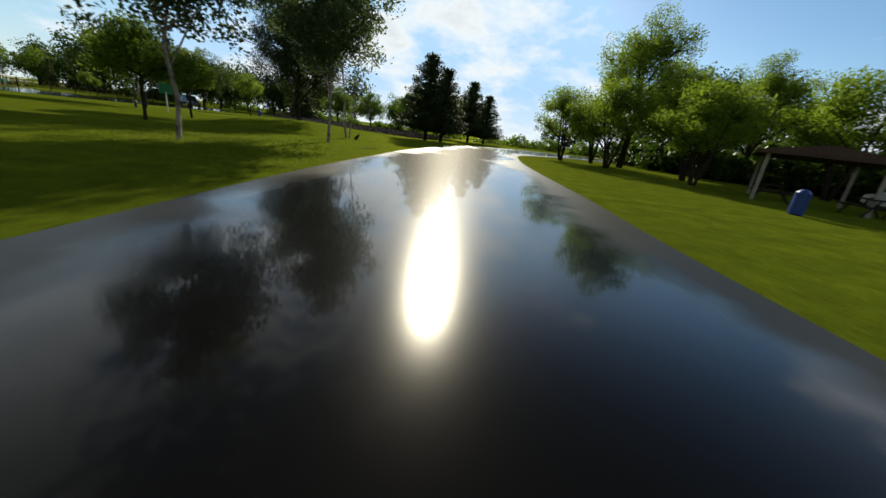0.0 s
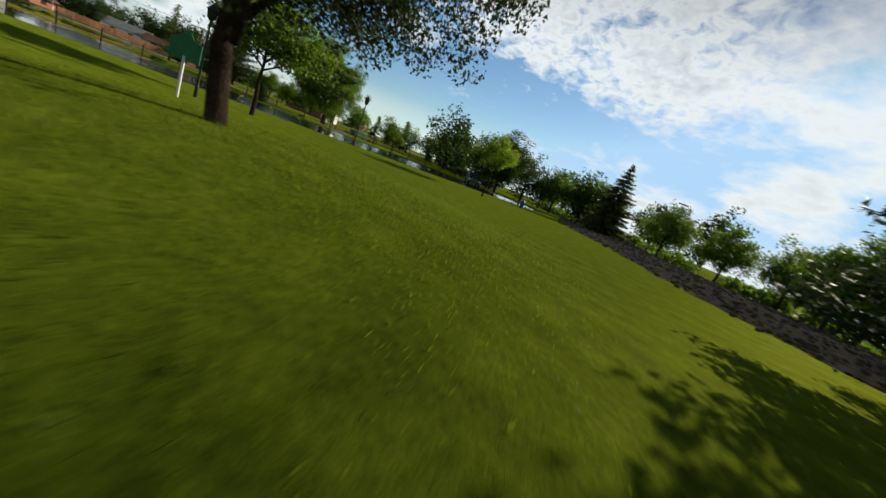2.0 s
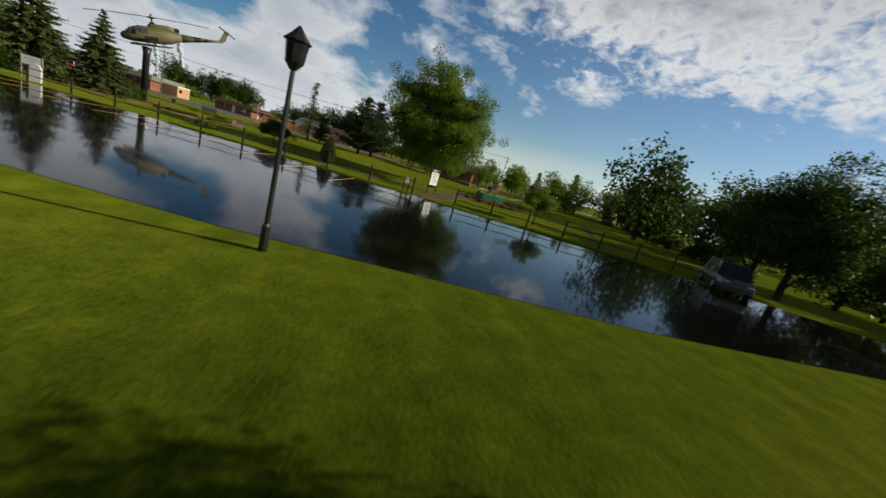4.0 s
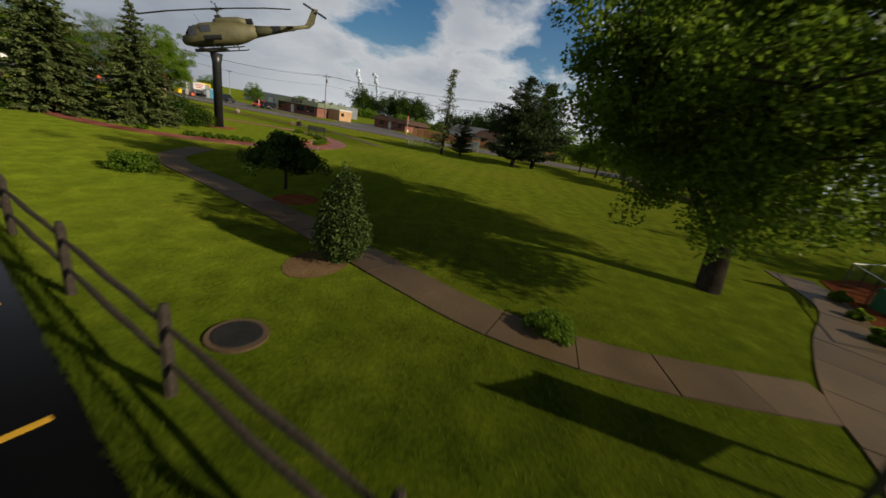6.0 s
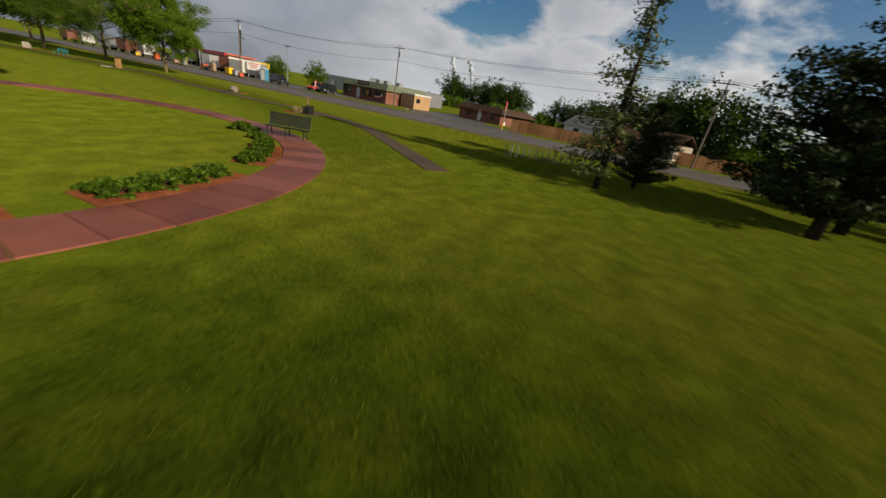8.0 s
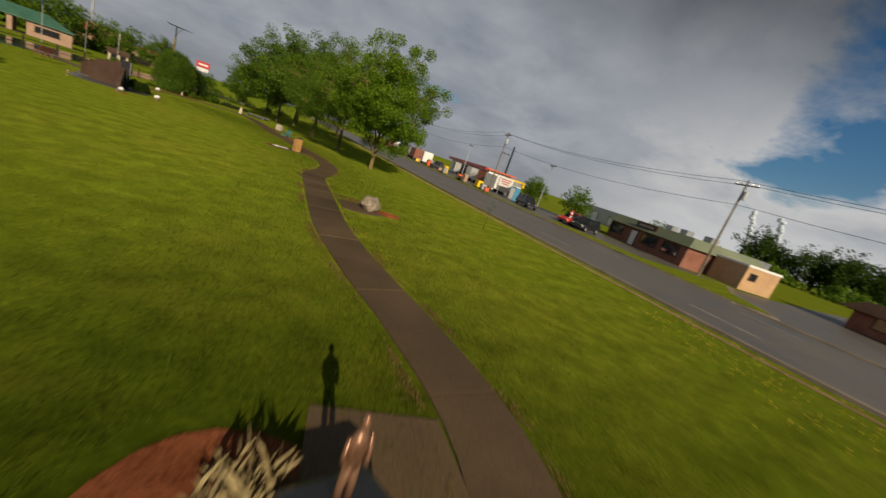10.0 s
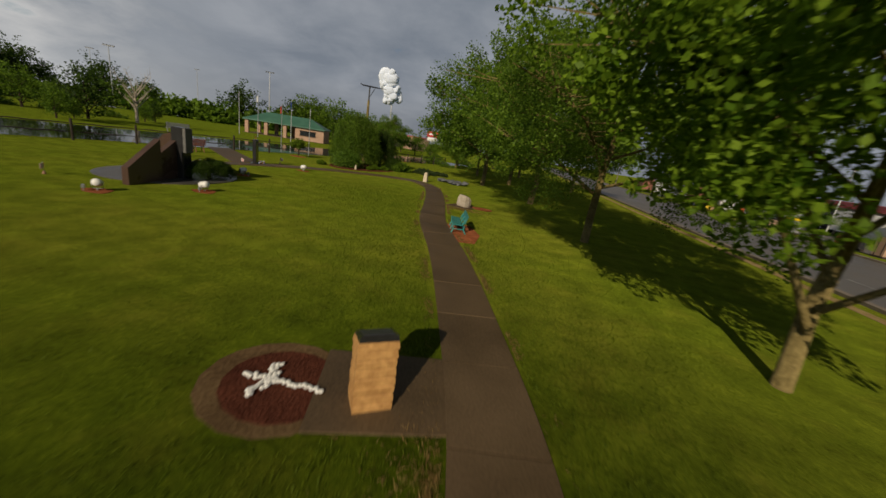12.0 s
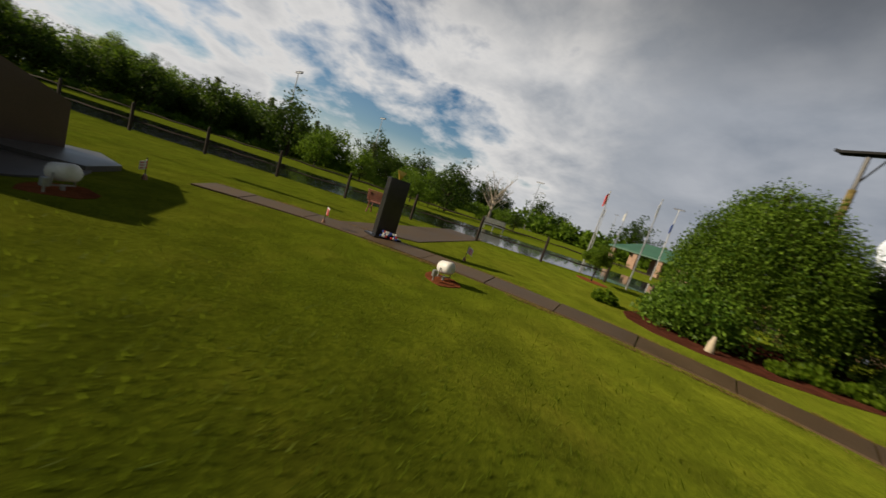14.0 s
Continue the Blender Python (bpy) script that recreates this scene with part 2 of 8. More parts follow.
LAWN = lawn_material()
WET = wet_asphalt("wet_asphalt", 0.66, stones=(0.004, 0.014))
WET_ROAD = wet_asphalt("wet_road", 0.70, True, 0.20, (0.010, 0.034), 0.02)
DAMP = material("damp_asphalt", (0.072, 0.065, 0.056), (0.170, 0.153, 0.132), 0.5, 60, 0.3, 0.3, rough_spread=0.2)
CONCRETE = material("wet_concrete", (0.055, 0.037, 0.020), (0.150, 0.102, 0.058), 0.6, 30, 0.7, 0.15, rough_spread=0.2, spec=0.2, vary=0.12)
WET_SLAB = material("wet_slab", (0.045, 0.042, 0.039), (0.120, 0.112, 0.104), 0.42, 30, 0.8, 0.12, rough_spread=0.2, spec=0.4)
STRAW = leaf_material("dry_grass", (0.14, 0.085, 0.03), (0.34, 0.23, 0.09), 0.4, 0.6)
YELLOW = material("yellow_paint", (0.50, 0.27, 0.01), (0.75, 0.43, 0.03), 0.35, 40, 1.5, 0.1)
WHITE = material("white_paint", (0.62, 0.62, 0.60), (0.82, 0.82, 0.80), 0.45, 25, 1.0, 0.05)
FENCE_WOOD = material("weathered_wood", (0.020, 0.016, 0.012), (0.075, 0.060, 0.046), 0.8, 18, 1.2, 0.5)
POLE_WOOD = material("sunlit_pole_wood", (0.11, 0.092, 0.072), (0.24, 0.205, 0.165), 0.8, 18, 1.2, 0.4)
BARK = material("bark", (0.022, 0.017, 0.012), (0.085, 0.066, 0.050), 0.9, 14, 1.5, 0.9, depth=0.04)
# paler, yellower bark with the sunlight on the trunks put into its colour
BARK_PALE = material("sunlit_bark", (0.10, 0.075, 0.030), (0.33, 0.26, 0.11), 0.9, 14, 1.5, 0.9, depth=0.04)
BIRCH = material("birch_bark", (0.035, 0.030, 0.025), (0.46, 0.42, 0.36), 0.8, 5, 4.5, 0.6)
LEAF = leaf_material("leaf_maple", (0.030, 0.072, 0.006), (0.155, 0.250, 0.022), 0.40)
LEAF_MAPLE = leaf_material("leaf_park_maple", (0.031, 0.072, 0.006), (0.170, 0.258, 0.022), 0.40)
LEAF_FRESH = leaf_material("leaf_fresh", (0.050, 0.105, 0.007), (0.19, 0.28, 0.022), 0.58)
LEAF_YOUNG = leaf_material("leaf_young_maple", (0.058, 0.122, 0.008), (0.215, 0.330, 0.027), 0.46)
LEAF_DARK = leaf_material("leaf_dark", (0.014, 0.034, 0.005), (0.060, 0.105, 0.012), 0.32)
LEAF_WEEP = leaf_material("leaf_weeping", (0.024, 0.060, 0.006), (0.145, 0.235, 0.024), 0.32)
LEAF_LOCUST = leaf_material("leaf_locust", (0.034, 0.078, 0.008), (0.165, 0.268, 0.026), 0.45)
LEAF_BROAD = leaf_material("leaf_broad", (0.030, 0.075, 0.008), (0.150, 0.250, 0.030), 0.30, 0.42)
LEAF_BIRCH = leaf_material("leaf_birch", (0.030, 0.055, 0.020), (0.11, 0.155, 0.055), 0.4)
YEW = leaf_material("yew_needles", (0.013, 0.032, 0.006), (0.09, 0.13, 0.032), 0.15, 0.6)
NEEDLE = leaf_material("needles", (0.036, 0.062, 0.018), (0.170, 0.200, 0.070), 0.25, 0.6)
NEEDLE_PINE = leaf_material("pine_needles", (0.014, 0.030, 0.010), (0.060, 0.085, 0.028), 0.15, 0.6)
MULCH = material("red_mulch", (0.085, 0.025, 0.011), (0.36, 0.125, 0.058), 0.9, 30, 2.0, 1.0, depth=0.05)
MULCH_DARK = material("dark_mulch", (0.030, 0.011, 0.008), (0.13, 0.045, 0.028), 0.9, 30, 2.0, 1.0, depth=0.05)
BRICK_RED = material("red_paver", (0.16, 0.045, 0.03), (0.34, 0.11, 0.075), 0.5, 30, 1.0, 0.3, vary=0.4)
GRAVEL = material("dark_rubble", (0.045, 0.041, 0.037), (0.19, 0.168, 0.145), 0.9, 8, 1.5, 1.0, depth=0.08)
OLIVE = material("olive_drab", (0.075, 0.072, 0.032), (0.165, 0.150, 0.070), 0.6, 6, 0.8, 0.05)
BLACK = material("black_paint", (0.010, 0.010, 0.011), (0.026, 0.026, 0.028), 0.4, 20, 1.0, 0.05)
STEEL = material("galvanised_steel", (0.30, 0.31, 0.32), (0.50, 0.51, 0.52), 0.45, 20, 1.0, 0.05, metal=0.7)
STONE = material("pale_stone", (0.26, 0.22, 0.17), (0.52, 0.46, 0.38), 0.8, 9, 1.2, 0.6, depth=0.03)
FIELDSTONE = material("grey_fieldstone", (0.13, 0.105, 0.08), (0.40, 0.34, 0.26), 0.8, 11, 2.4, 0.9, depth=0.04)
SANDSTONE = material("yellow_sandstone", (0.27, 0.125, 0.035), (0.58, 0.33, 0.115), 0.75, 12, 5.0, 0.5)
STONE_GREY = material("grey_stone", (0.07, 0.07, 0.066), (0.15, 0.148, 0.14), 0.7, 14, 2.0, 0.3)
GRANITE = material("black_granite", (0.012, 0.012, 0.013), (0.035, 0.035, 0.037), 0.2, 60, 1.5, 0.03)
BROWN_GRANITE = material("brown_granite", (0.042, 0.024, 0.017), (0.095, 0.056, 0.042), 0.3, 60, 1.0, 0.03)
TEAL = material("teal_paint", (0.02, 0.17, 0.17), (0.05, 0.30, 0.28), 0.4, 20, 2.0, 0.1)
RED_WOOD = material("red_brown_wood", (0.16, 0.05, 0.03), (0.30, 0.11, 0.07), 0.6, 14, 2.0, 0.3)
BRICK_WALL = material("brick_wall", (0.16, 0.065, 0.045), (0.32, 0.15, 0.11), 0.8, 6, 0.8, 0.3)
BUFF = material("buff_block", (0.36, 0.22, 0.12), (0.58, 0.38, 0.22), 0.8, 5, 0.5, 0.2)
TAN = material("tan_brick", (0.30, 0.19, 0.13), (0.50, 0.34, 0.25), 0.8, 6, 0.5, 0.2)
GREEN_ROOF = material("green_roof", (0.03, 0.10, 0.07), (0.07, 0.18, 0.125), 0.45, 10, 0.5, 0.15)
SAGE_ROOF = material("sage_roof", (0.10, 0.13, 0.08), (0.19, 0.22, 0.14), 0.6, 10, 0.5, 0.15)
BROWN_ROOF = material("brown_roof", (0.05, 0.03, 0.022), (0.12, 0.075, 0.055), 0.8, 10, 0.5, 0.3)
GLASS = material("dark_glass", (0.01, 0.012, 0.015), (0.03, 0.034, 0.04), 0.06, 3, 0.5, 0.0, rough_spread=0.03, spec=0.8)
RED = material("red_paint", (0.40, 0.02, 0.02), (0.60, 0.05, 0.04), 0.35, 15, 1.0, 0.02)
ORANGE = material("orange_red_paint", (0.55, 0.07, 0.02), (0.75, 0.14, 0.05), 0.4, 15, 1.0, 0.02)
BLUE = material("blue_paint", (0.015, 0.04, 0.22), (0.03, 0.08, 0.36), 0.4, 15, 1.0, 0.02)
DARK_CAR = material("dark_car_paint", (0.010, 0.011, 0.014), (0.022, 0.024, 0.030), 0.22, 10, 1.0, 0.0, spec=0.7)
GREY_CAR = material("silver_grey_car_paint", (0.07, 0.075, 0.085), (0.11, 0.115, 0.125), 0.22, 10, 1.0, 0.0, metal=0.4)
RUBBER = material("rubber", (0.012, 0.012, 0.012), (0.03, 0.03, 0.03), 0.8, 20, 2.0, 0.1)
COPPER = material("bronze", (0.15, 0.07, 0.04), (0.42, 0.24, 0.16), 0.4, 12, 3.0, 0.1, metal=0.6)
GREEN_BOX = material("green_panel", (0.01, 0.13, 0.05), (0.03, 0.24, 0.10), 0.5, 10, 1.0, 0.05)
CAMO = material("camouflage_tan", (0.27, 0.205, 0.11), (0.52, 0.42, 0.27), 0.6, 3, 1.4, 0.1)
CANE = material("dry_stems", (0.20, 0.15, 0.07), (0.42, 0.34, 0.18), 0.8, 20, 3.0, 0.2)
EARTH_DARK = material("damp_earth", (0.055, 0.034, 0.018), (0.15, 0.10, 0.052), 0.9, 20, 1.5, 0.8)
EARTH = material("worn_earth", (0.11, 0.075, 0.035), (0.25, 0.19, 0.095), 0.9, 20, 1.5, 0.8)
YELLOW_SIGN = material("yellow_sign", (0.75, 0.48, 0.01), (0.85, 0.60, 0.02), 0.4, 15, 1.0, 0.0)


# ---- builders ----
class Shape:
    """Collects vertices and faces of one part."""

    def __init__(self):
        self.v, self.f = [], []

    def add(self, verts, faces):
        k = len(self.v)
        self.v += [tuple(p) for p in verts]
        self.f += [tuple(i + k for i in f) for f in faces]
        return self

    def box(self, c, s, turn=None, bevel=0.0):
        """A box with middle c and size s; bevel chamfers its upright edges and its top."""
        x, y, z = (v / 2 for v in s)
        if bevel:
            b = min(bevel, x * 0.9, y * 0.9, z * 0.9)
            ring = [(x - b, y), (-x + b, y), (-x, y - b), (-x, -y + b), (-x + b, -y), (x - b, -y), (x, -y + b), (x, y - b)]
            k = (x - b) / x
            inner = [(px * (x - b) / x, py * (y - b) / y) for px, py in ring]
            pts = [(px, py, -z) for px, py in ring] + [(px, py, z - b) for px, py in ring] + [(px, py, z) for px, py in inner]
            fs = [tuple(range(7, -1, -1)), tuple(range(16, 24))]
            for lv in (0, 8):
                fs += [(lv + i, lv + (i + 1) % 8, lv + 8 + (i + 1) % 8, lv + 8 + i) for i in range(8)]
        else:
            pts = [(i, j, k) for k in (-z, z) for i, j in ((-x, -y), (x, -y), (x, y), (-x, y))]
            fs = [(3, 2, 1, 0), (4, 5, 6, 7), (0, 1, 5, 4), (1, 2, 6, 5), (2, 3, 7, 6), (3, 0, 4, 7)]
        m = (turn or Matrix.Identity(4))
        return self.add([Vector(c) + m.to_3x3() @ Vector(p) for p in pts], fs)

    def tube(self, points, radii, n=8, caps=True, flat=1.0):
        """A tapered tube along points; flat squeezes it sideways to its first normal."""
        pts = [Vector(p) for p in points]
        rings, side = [], None
        for i, p in enumerate(pts):
            d = (pts[min(i + 1, len(pts) - 1)] - pts[max(i - 1, 0)]).normalized()
            if side is None:
                side = d.cross(Vector((0, 0, 1)) if abs(d.z) < 0.95 else Vector((0, 1, 0))).normalized()
            side = (side - d * side.dot(d)).normalized()
            up = side.cross(d)
            r = radii[i] if not isinstance(radii, (int, float)) else radii
            rings.append([p + (side * math.cos(a) + up * math.sin(a) * flat) * r for a in [2 * math.pi * k / n for k in range(n)]])
        verts = [q for ring in rings for q in ring]
        fs = [(i * n + k, i * n + (k + 1) % n, (i + 1) * n + (k + 1) % n, (i + 1) * n + k) for i in range(len(pts) - 1) for k in range(n)]
        if caps:
            fs += [tuple(range(n - 1, -1, -1)), tuple(range((len(pts) - 1) * n, len(pts) * n))]
        return self.add(verts, fs)

    def prism(self, outline, z0, z1):
        """An upright prism over an outline that runs anticlockwise."""
        n = len(outline)
        return self.add([(x, y, z) for z in (z0, z1) for x, y in outline], [tuple(range(n - 1, -1, -1)), tuple(range(n, 2 * n))] + [(i, (i + 1) % n, n + (i + 1) % n, n + i) for i in range(n)])

    def loft(self, rings, caps=True):
        """Skin over closed rings of the same count."""
        n = len(rings[0])
        fs = [(i * n + k, i * n + (k + 1) % n, (i + 1) * n + (k + 1) % n, (i + 1) * n + k) for i in range(len(rings) - 1) for k in range(n)]
        if caps:
            fs += [tuple(range(n - 1, -1, -1)), tuple(range((len(rings) - 1) * n, len(rings) * n))]
        return self.add([q for r in rings for q in r], fs)

    def ball(self, c, r, n=10, m=6, rough=0.0, seed=0):
        """A rounded lump with radii r, made uneven by rough."""
        rings = []
        for i in range(m + 1):
            a = math.pi * (i + 0.02) / (m + 0.04) - math.pi / 2
            ring = []
            for k in range(n):
                b = 2 * math.pi * k / n
                w = Vector((math.cos(a) * math.cos(b), math.cos(a) * math.sin(b), math.sin(a)))
                s = 1 + rough * (noise.noise(w * 1.7 + Vector((seed, 0, 0))) + 0.5 * noise.noise(w * 4 + Vector((seed, 3, 0))))
                ring.append(Vector(c) + Vector((w.x * r[0], w.y * r[1], w.z * r[2])) * s)
            rings.append(ring)
        return self.loft(rings)

    def mesh(self, name, mat, smooth=False):
        me = bpy.data.meshes.new(name)
        me.from_pydata(self.v, [], self.f)
        me.materials.append(mat)
        if smooth:
            me.polygons.foreach_set("use_smooth", [True] * len(me.polygons))
        me.update()
        return me


def part(name, shape, mat, parent=None, label="", smooth=False, at=None):
    """One mesh object, under its thing or part when there is one."""
    ob = new(name, shape if isinstance(shape, bpy.types.Mesh) else shape.mesh(name, mat, smooth))
    if parent is not None:
        ob.parent = parent
    if at is not None:
        ob.matrix_basis = at
    if label:
        ob["label"] = label
    return ob


def thing(name, label, category, x=0.0, y=0.0, z=0.0, turn=0.0, group="", kind=""):
    ob = new(name)
    ob.empty_display_size = 0.3
    ob.matrix_basis = pose(x, y, z, 0, 0, turn)
    return tagged(ob, label, category, group, kind)


def arc(cx, cy, r, a0, a1, n):
    return [(cx + r * math.cos(radians(a0 + (a1 - a0) * i / n)), cy + r * math.sin(radians(a0 + (a1 - a0) * i / n))) for i in range(n + 1)]


def smooth_line(pts, n=6):
    """A rounded line through the points (Catmull-Rom)."""
    p = [Vector((*q, 0)) for q in pts]
    out = []
    for i in range(len(p) - 1):
        a, b, c, d = p[max(i - 1, 0)], p[i], p[i + 1], p[min(i + 2, len(p) - 1)]
        for k in range(n):
            t = k / n
            out.append(0.5 * (2 * b + (c - a) * t + (2 * a - 5 * b + 4 * c - d) * t * t + (3 * b - a - 3 * c + d) * t**3))
    return [(q.x, q.y) for q in out] + [tuple(pts[-1])]


def rise(x, y):
    """The low swell of the lawn under the tall pine."""
    return 0.62 * max(0.0, 1 - ((x - 3.93) ** 2 + (y - 39.83) ** 2) / 9.8**2) ** 2


def strip(left, right, z):
    """A flat band between two lines of the same count."""
    s = Shape()
    n = len(left)
    s.add([(x, y, z) for x, y in left] + [(x, y, z) for x, y in right], [(i, n + i, n + i + 1, i + 1) for i in range(n - 1)])
    return s


def slab_area(name, outline, mat, z0, z1, label, category):
    return tagged(part(name, Shape().prism(outline, z0, z1), mat), label, category, kind="structure")


# ---- trees ----
def leaf_cards(rng, centres, spread, count, size, tilt=0.9, squash=0.75, pointed=False, simple=False):
    """Many small leaves round the centres, as one shape; each leaf is an island of its own; simple ones are triangles, for far trees."""
    k = len(centres) * count
    c = np.repeat(np.array(centres), count, 0)
    off = rng.normal(size=(k, 3))
    far = np.linalg.norm(off, axis=1)[:, None]
    off *= np.minimum(1.0, 1.75 / far) * spread * np.array([1, 1, squash]) * 0.55
    mid = c + off
    nrm = rng.normal(size=(k, 3)) * tilt + np.array([0, 0, 0.8])
    nrm /= np.linalg.norm(nrm, axis=1)[:, None]
    t = np.cross(nrm, rng.normal(size=(k, 3)))
    t /= np.linalg.norm(t, axis=1)[:, None]
    b = np.cross(nrm, t)
    s = size * rng.uniform(0.6, 1.3, (k, 1))
    w = pointed or 0.5
    quads = np.stack([mid - t * s * 0.55, mid - b * s * w * 0.75 + t * s * 0.05, mid + t * s * 0.6, mid + b * s * w * 0.75 + t * s * 0.05], 1)
    sh = Shape()
    if simple:
        quads = quads[:, 1:]
    m = quads.shape[1]
    sh.v = [tuple(v) for v in quads.reshape(-1, 3)]
    sh.f = [tuple(range(m * i, m * i + m)) for i in range(k)]
    return sh


def broadleaf(name, label, seed, height, spread, clear, trunk_r, leaf, bark, clumps=90, count=60, size=0.22, clump_r=0.7, group="", stems=1, flat=1.0, top=1.0, lean=0.0, skirt=0.0, twigs=True, simple=False, drape=1.0):
    """A tree with trunk and limbs and a crown of leaf clumps; clear is the height of the lowest limbs, flat under 1 layers the crown."""
    rng = np.random.default_rng(seed)
    root = thing(name, label, "tree", group=group)
    wood, fine, centres = Shape(), Shape(), []
    ch = height - clear
    for s in range(stems):
        ang = rng.uniform(0, 6.28)
        out = 0.0 if stems == 1 else 0.38 * spread
        base = Vector((math.cos(ang) * 0.08 * (stems > 1), math.sin(ang) * 0.08 * (stems > 1), -0.1))
        tip = Vector((math.cos(ang) * out + lean, math.sin(ang) * out, clear + ch * 0.78))
        pts = [base.lerp(tip, t) + Vector((rng.normal() * 0.10, rng.normal() * 0.10, 0)) * (t > 0) * height * 0.1 for t in np.linspace(0, 1, 7)]
        r = trunk_r / math.sqrt(stems)
        wood.tube([base - Vector((0, 0, 0.05))] + pts[0:1] + pts[1:], [r * 1.5] + [max(r * (1.12 - t * 0.95), 0.02) for t in np.linspace(0, 1, 7)], 9)
        limbs = max(5, int(15 / stems))
        for i in range(limbs):
            f = (i + 0.5) / limbs
            h = clear * 0.9 + ch * 0.62 * f
            start = base.lerp(tip, min(1, h / tip.z))
            a = i * 2.4 + rng.uniform(-0.4, 0.4)
            prof = math.sin(math.pi * min(0.97, 0.22 + 0.72 * f)) ** 0.7
            reach = spread * prof * rng.uniform(0.72, 1.03)
            end = start + Vector((math.cos(a) * reach, math.sin(a) * reach, ch * (0.10 + 0.26 * (1 - f)) * rng.uniform(0.7, 1.3) * flat * top))
            mid = start.lerp(end, 0.5) + Vector((0, 0, 0.08 * reach))
            limb = Shape() if twigs else wood
            limb.tube([start, mid, end], [r * 0.5 * (1 - 0.5 * f), r * 0.3 * (1 - 0.4 * f), 0.015], 6)
            if twigs:
                part("limb", limb, bark, root, smooth=True)
            for k in range(max(3, clumps // (limbs * stems))):
                t = rng.uniform(0.35, 1.05)
                p = start.lerp(mid, t * 2) if t < 0.5 else mid.lerp(end, t * 2 - 1)
                j = Vector(rng.normal(size=3).tolist())
                j = Vector((j.x, j.y, abs(j.z) * 0.8 * flat)) * (spread * 0.15)
                q = p + j
                if twigs:
                    fine.tube([p, q], [0.03 * r / 0.2, 0.008], 3, caps=False)
                centres.append(tuple(q))
            for k in range(int(skirt * (14 if f < 0.5 else 4))):
                p = start.lerp(end, rng.uniform(0.42, 1.1)) + Vector((rng.normal() * 0.5, rng.normal() * 0.5, 0))
                q = p - Vector((0, 0, rng.uniform(0.1, 1.0) * skirt * drape * (0.4 + 0.6 * reach / spread)))
                if q.z > 0.9:
                    centres.append(tuple(q))
        for k in range(max(2, clumps // 8)):
            q = tip + Vector(((rng.normal() * spread * 0.22), rng.normal() * spread * 0.22, ch * rng.uniform(-0.12, 0.20)))
            if twigs:
                fine.tube([tip - Vector((0, 0, ch * 0.15)), q], [0.03, 0.01], 3, caps=False)
            centres.append(tuple(q))
    part("trunk", wood, bark, root, smooth=True)
    part("crown", leaf_cards(rng, centres, clump_r, count, size, squash=0.55 + 0.35 * flat, simple=simple), leaf, root)
    if twigs:
        tagged(part("brushwood", fine, bark, root), kind="stuff")
    return root


def conifer(name, label, seed, height, spread, clear, trunk_r, needle, tiers=16, per=9, droop=0.25, count=26, size=0.30, group="", ragged=0.25, power=0.9, tuft=0.42, slim=0.28, simple=False):
    """A spruce or pine: whorls of drooping branches with needle sprays."""
    rng = np.random.default_rng(seed)
    root = thing(name, label, "tree", group=group)
    wood, centres = Shape(), []
    wood.tube([(0, 0, -0.15), (0, 0, height * 0.5), (0, 0, height)], [trunk_r * 1.25, trunk_r * 0.6, 0.02], 8)
    for i in range(tiers):
        f = (i + 0.3) / tiers
        h = clear + (height - clear) * f
        reach = spread * (1 - f) ** power + 0.15
        for k in range(max(4, int(per * (1 - 0.45 * f)))):
            a = rng.uniform(0, 6.28)
            rr = reach * rng.uniform(1 - ragged, 1 + ragged * 0.5)
            s = Vector((0, 0, h + rng.uniform(-0.3, 0.3) * (height / tiers)))
            e = s + Vector((math.cos(a) * rr, math.sin(a) * rr, -droop * rr + 0.12 * rr))
            m = s.lerp(e, 0.55) + Vector((0, 0, -0.05 * rr))
            wood.tube([s, m, e], [trunk_r * 0.22 * (1 - f * 0.6), trunk_r * 0.12, 0.008], 4, caps=False)
            steps = max(2, int(rr / 0.45))
            for t in np.linspace(0.2, 1.0, steps):
                centres.append(tuple(s.lerp(e, float(t)) + Vector((rng.normal() * 0.1, rng.normal() * 0.1, rng.normal() * 0.05))))
    part("trunk", wood, BARK, root, smooth=True)
    part("crown", leaf_cards(rng, centres, tuft, count, size, tilt=0.55 if slim > 0.2 else 1.5, squash=0.5 if slim > 0.2 else 0.8, pointed=slim, simple=simple), needle, root)
    return root


